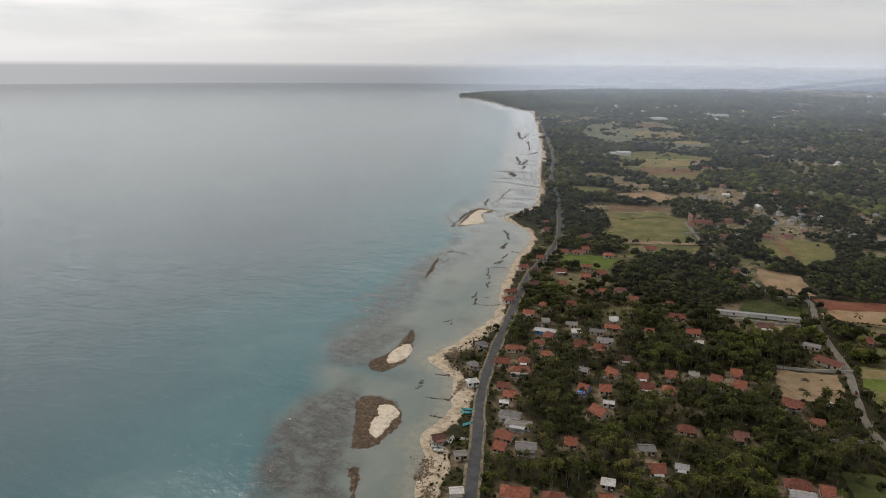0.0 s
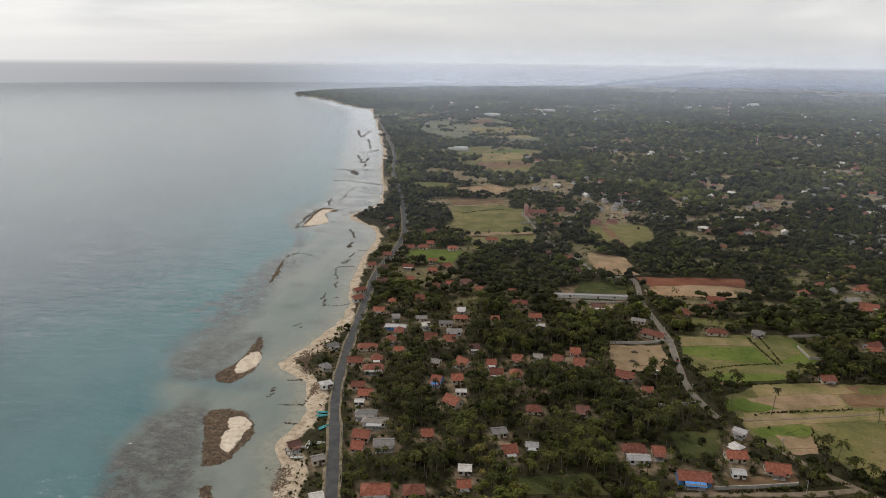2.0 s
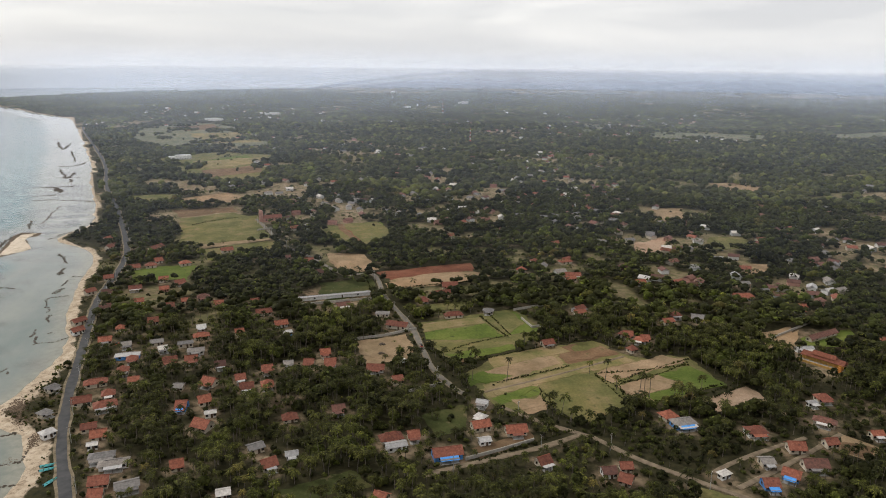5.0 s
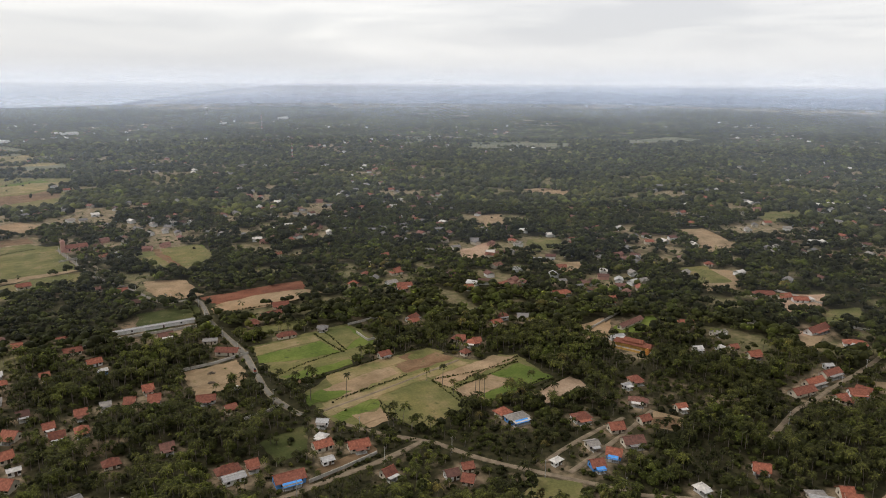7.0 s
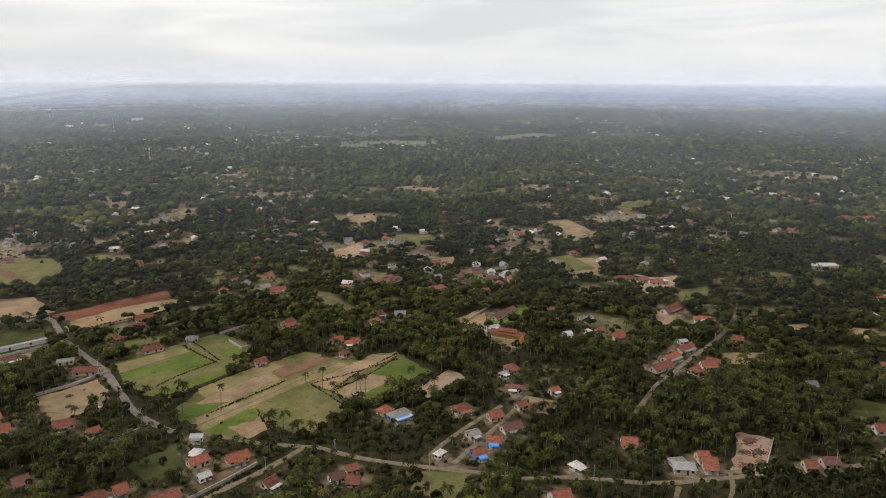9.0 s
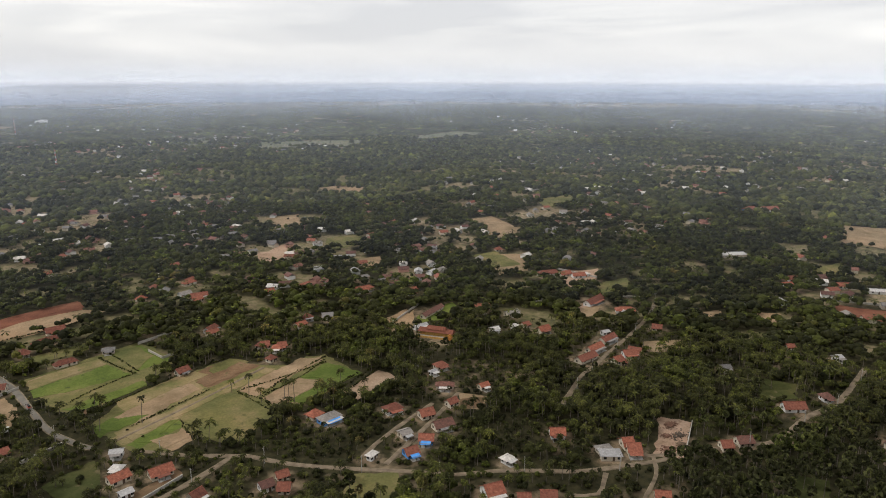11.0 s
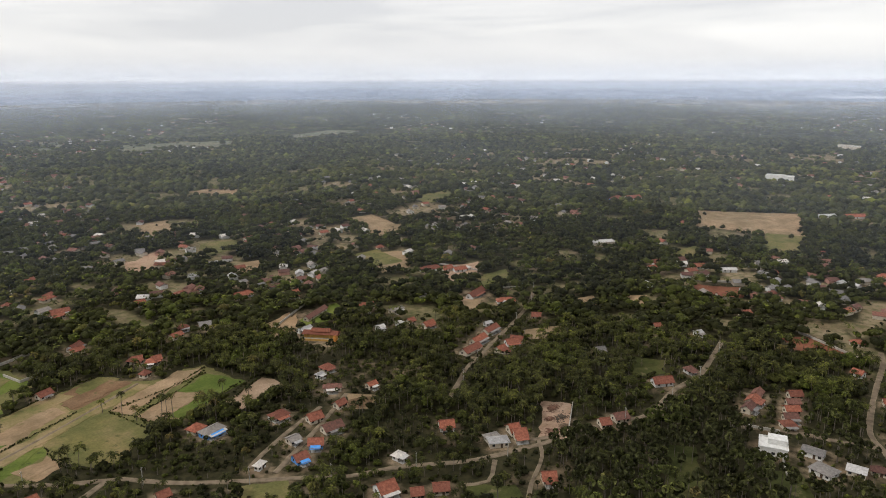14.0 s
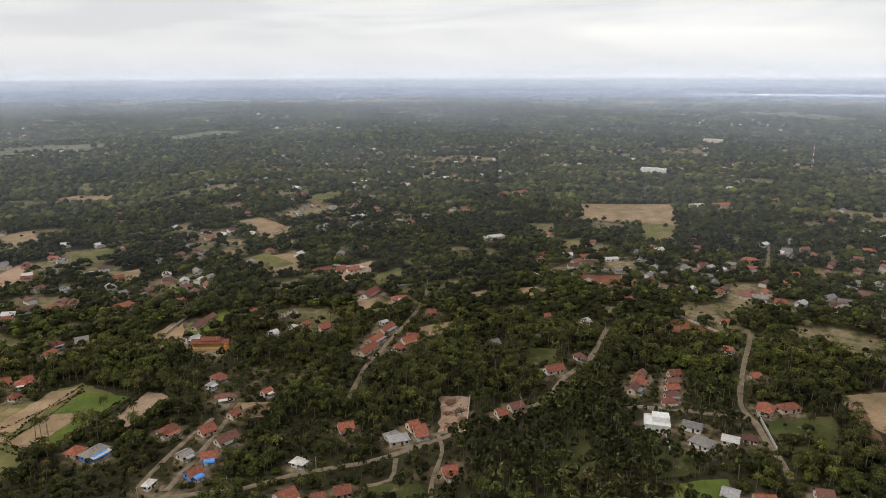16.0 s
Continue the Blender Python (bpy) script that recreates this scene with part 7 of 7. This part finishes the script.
rest = ~single
for mask, protos, mat, name, words, flat in ((palm & rest, PALM, "palm", "coconut_palms", "grove of coconut palms", 1.0), (fan & rest, FAN, "palmyra", "palmyra_palms", "grove of palmyra palms", 1.0),
                                             (leaf & rest, LEAF, "leaf", "woodland", "dense mixed green trees of the village woods", 0.85)):
    ids = np.nonzero(mask)[0]
    bend = trunk_bend[ids] * tall[ids]
    ax, ay = x[ids] + bend * np.cos(turn[ids]), y[ids] + bend * np.sin(turn[ids])
    joined(name, protos, rng.integers(0, len(protos), len(ids)), np.stack([ax, ay, tall[ids]], 1), np.stack([wide[ids], wide[ids] * flat], 1), turn[ids], tint[ids], M[mat], words, "trees")
    if name == "woodland":
        continue
    joined_trunks(name + "_trunks", lean[ids], np.stack([x[ids], y[ids]], 1), tall[ids] + 0.2, np.full(len(ids), 0.34), turn[ids], "slender tree trunks of the woods")

# undergrowth between the trees
bx0, by0, rng = scatter(205, NEAR, 5.8, 2)
keep = ~open_ground(bx0, by0, 1.2, 0.8) & (vnoise(bx0, by0, 30, 55) > 0.27)
bx0, by0 = bx0[keep], by0[keep]
nb0 = len(bx0)
bw = rng.uniform(0.8, 2.3, nb0)
joined("undergrowth", BUSH, rng.integers(0, 4, nb0), np.stack([bx0, by0, bw * 0.4], 1), np.stack([bw, bw * 0.8], 1), rng.uniform(0, 6.28, nb0), rng.uniform(0.1, 0.95, nb0), M["leaf"],
       "low green shrubs under the trees", "shrubs")


# low scrub between the beach and the coast road
ex, ey, rng = scatter(190, 900, 2.6, 8)
inland_by = coast_distance(ex, ey)
keep = (inland_by > 6) & (inland_by < 30) & (ex < np.interp(ey, coast_line[:, 1], coast_line[:, 0]) - 3.5) & (vnoise(ex, ey, 13, 44, 3) > 0.50) & (ey > 190)
ex, ey = ex[keep], ey[keep]
ew = rng.uniform(0.4, 1.25, len(ex))
ez = np.clip(coast_distance(ex, ey) * 0.075 + SEA_LEVEL, -1.3, 0) + ew * 0.35
joined("beach_scrub", BUSH, rng.integers(0, 4, len(ex)), np.stack([ex, ey, ez], 1), np.stack([ew, ew * 0.8], 1), rng.uniform(0, 6.28, len(ex)), rng.uniform(0.3, 0.97, len(ex)), M["leaf"],
       "patchy low scrub along the top of the beach", "shrubs")


# single bushes on the pastures
px0, py0, rng = scatter(205, 2300, 10.0, 6)
on_field = np.zeros(len(px0), bool)
for kind, pts in FIELDS:
    if kind in ("dry_grass", "green", "mown", "tan", "lawn", "marsh"):
        on_field |= inside(px0, py0, pts)
on_field &= rng.uniform(size=len(px0)) < np.where(np.hypot(px0, py0) < 430, 0.035, 0.012 + 0.10 * (vnoise(px0, py0, 55, 19) > 0.60))
px0, py0 = px0[on_field], py0[on_field]
pw = rng.uniform(0.5, 1.9, len(px0)) * np.where(np.hypot(px0, py0) < 430, 1.0, 2.4)
joined("pasture_bushes", BUSH, rng.integers(0, 4, len(px0)), np.stack([px0, py0, pw * 0.5], 1), np.stack([pw, pw * 0.9], 1), rng.uniform(0, 6.28, len(px0)), rng.uniform(0, 0.6, len(px0)), M["leaf"],
       "scattered low bushes on open pasture", "shrubs")


# tall palms standing alone on the fields
for i, (lx, ly, high) in enumerate(((96.1, 340.5, 14), (150.3, 333.1, 13), (164.2, 313.9, 12), (165.9, 311.1, 13), (152.4, 322.4, 8), (77.7, 346.0, 9), (75.0, 346.6, 8), (164.0, 318.7, 11), (145.4, 343.8, 7), (201.7, 296.9, 8))):
    tall_palm = tagged(new("coconut_palm"), "tall lone coconut palm on open farmland", "coconut palm", group="field palms")
    pv, pf = PALM[i % 4]
    s = 2.7
    crown = pv * (s, s, s) + (0, 0, high)
    part("crown", raw_mesh("crown", crown, pf, M["palm"], False, {"tint": np.full(len(pv), 0.23 * i % 1), "core_shade": np.zeros(len(pv))}), None, tall_palm)
    tv, tf = TRUNKS[0]
    part("trunk", raw_mesh("trunk", np.stack([tv[:, 3] * 0.42, tv[:, 4] * 0.42, tv[:, 2] * (high + 0.2) - 0.2], 1), tf, M["bark"]), None, tall_palm)
    tall_palm.matrix_basis = pose(lx, ly, 0.05, 3 * math.sin(i * 2.1), 3 * math.cos(i * 1.7), 47 * i)

# hedges along field edges
def hedge(*pts):
    line = spline(pts, 0.85)
    rng = np.random.default_rng(int(abs(pts[0][0] * 7)))
    m = len(line)
    w = rng.uniform(0.35, 1.05, m) * (0.5 + 0.8 * vnoise(line[:, 0], line[:, 1], 6, 28, 2))
    joined("hedge", BUSH, rng.integers(0, 4, m), np.column_stack([line + rng.normal(0, 0.3, (m, 2)), w * 0.4]), np.stack([w, w], 1), rng.uniform(0, 6.28, m), rng.uniform(0.15, 0.85, m), M["leaf"],
           "dark clipped hedge on a field edge", "hedge")


hedge((157.1, 331.3), (181.7, 343.7), (211.2, 354.2))
hedge((156.4, 327.6), (155.4, 316.9), (164.4, 306.1))
hedge((168, 305.1), (190, 313.5), (212.5, 320))
hedge((147.6, 341.2), (154.1, 327.5), (153.2, 308.4))
hedge((111.3, 449), (116.3, 407.7))
hedge((67, 385.3), (89.7, 397.9), (114.3, 406.8))
hedge((74.2, 368.2), (95, 375.1))
hedge((111.7, 331), (110.2, 307), (120.7, 290.2))
hedge((186.7, 305.5), (200.7, 307.3), (227.7, 319.1))
hedge((-138.5, 759.8), (-119.1, 778.8), (-94.7, 792.6))
hedge((63.8, 266.3), (88.2, 275.9), (113.8, 285.1))
hedge((90.4, 340.5), (137.6, 355.8))
hedge((42.6, 513.3), (118.8, 523.6))
hedge((398.2, -17.9), (340.6, -13.8))
hedge((149.6, 343.7), (175.5, 344.1), (207.6, 346.9))
hedge((104.2, 444.2), (108.2, 425.6), (113.8, 405.5))
hedge((58.4, 394), (72, 375.8), (92.1, 376.1))
hedge((155.8, 329), (183.3, 337.2), (208.1, 349.8))
hedge((166.9, 307.4), (187.9, 308), (217.2, 318.1))
hedge((32.7, 536.8), (34.3, 513.9), (33.4, 488))
hedge((91.2, 372.9), (120.3, 383.2), (162.9, 392))
hedge((148.1, 343.2), (152.3, 306))

# ---- middle woods ----
MID = [leafy(s, 3, 8, 0.30) for s in range(30, 35)] + [coconut_crown(s, 9, 1) for s in (70, 71)]
MID = [(v, f, c[0] if c else np.zeros(len(v))) for v, f, *c in MID]
x, y, rng = scatter(NEAR, 1090, 6.2, 3)
FRINGE = 930
keep = (np.hypot(x, y) < FRINGE + 240 * (vnoise(x, y, 150, 23) - 0.5)) & ~open_ground(x, y, 1.4, 1.2) & ~(clearing(x, y, 0.35) & (rng.uniform(size=len(x)) > 0.16))
x, y = x[keep], y[keep]
n = len(x)
w = (3.0 + 3.2 * rng.beta(1.3, 2.0, n)) * (0.70 + 0.62 * vnoise(x, y, 80, 93))
w = np.where(rng.uniform(size=n) < 0.05, rng.uniform(5.5, 7.5, n), w)
w = np.where(clearing(x, y, 0.35), rng.uniform(1.2, 2.4, n), w)
which = np.where(rng.uniform(size=n) < 0.08 + 0.34 * vnoise(x, y, 140, 27), rng.integers(5, 7, n), rng.integers(0, 5, n))
w = np.where(which > 4, rng.uniform(2.8, 3.8, n), w)
rise = np.where(which > 4, rng.uniform(5.0, 8.5, n), w * 0.62 + rng.uniform(0, 1.8, n))
tint = np.clip(0.75 * rng.beta(1.1, 1.5, n) + 0.5 * (vnoise(x, y, 45, 15, 2) - 0.25), 0, 0.97)
joined("middle_woods", MID, which, np.stack([x, y, rise], 1), np.stack([w, w * 0.85], 1), rng.uniform(0, 6.28, n), tint, M["leaf"],
       "wide patchwork of green trees and palms", "woods")

# ---- far woods ----
DOME = []
for s in range(6):
    r5 = np.random.default_rng(s)
    DOME.append((ICO[:11] * r5.uniform(0.78, 1.15, (11, 1)) * (1.0, 1.0, 0.9), ICO_F[:15]))
x, y, rng = scatter(800, 2050, 8.6, 4)
keep = (np.hypot(x, y) >= FRINGE + 240 * (vnoise(x, y, 150, 23) - 0.5)) & ~open_ground(x, y, 2, 2) & ~(clearing(x, y, 0.35) & (rng.uniform(size=len(x)) > 0.16))
x, y = x[keep], y[keep]
n = len(x)
w = rng.uniform(3.4, 6.6, n) * (0.75 + 0.5 * vnoise(x, y, 130, 95))
tint = np.clip(0.7 * rng.beta(1.2, 1.6, n) + 0.55 * (vnoise(x, y, 90, 15, 3) - 0.25), 0, 0.97)
joined("far_woods", DOME, rng.integers(0, 6, n), np.stack([x, y, w * rng.uniform(0.2, 0.75, n)], 1), np.stack([w, w * rng.uniform(0.6, 1.05, n)], 1), rng.uniform(0, 6.28, n), tint, M["far"],
       "far woods over a flat plain", "woods", 0.2)
CAP = []
for s in range(5):
    r5 = np.random.default_rng(s + 40)
    a = np.arange(6) * math.pi / 3
    ring = np.stack([np.cos(a), np.sin(a), r5.uniform(-0.15, 0.1, 6)], 1) * r5.uniform(0.75, 1.2, (6, 1))
    CAP.append((np.vstack([[0, 0, 0.62], ring]), np.array([(0, i + 1, (i + 1) % 6 + 1) for i in range(6)])))
x, y, rng = scatter(2050, 4750, 16.5, 5)
keep = ~open_ground(x, y, 3, 3) & ~(vnoise(x, y, 110, 83, 4) < 0.33) & (np.hypot(x, y) < 3500 + 1300 * vnoise(x, y, 420, 99))
x, y = x[keep], y[keep]
n = len(x)
w = rng.uniform(6, 13, n) * (0.7 + 0.6 * vnoise(x, y, 240, 97))
tint = np.clip(0.5 * rng.beta(1.5, 1.8, n) + 0.6 * (vnoise(x, y, 200, 15, 3) - 0.22), 0, 0.97)
joined("farthest_woods", CAP, rng.integers(0, 5, n), np.stack([x, y, w * 0.2], 1), np.stack([w, w * rng.uniform(0.4, 0.9, n)], 1), rng.uniform(0, 6.28, n), tint, M["far"],
       "hazy farthest woods towards the horizon", "woods", 0.3)
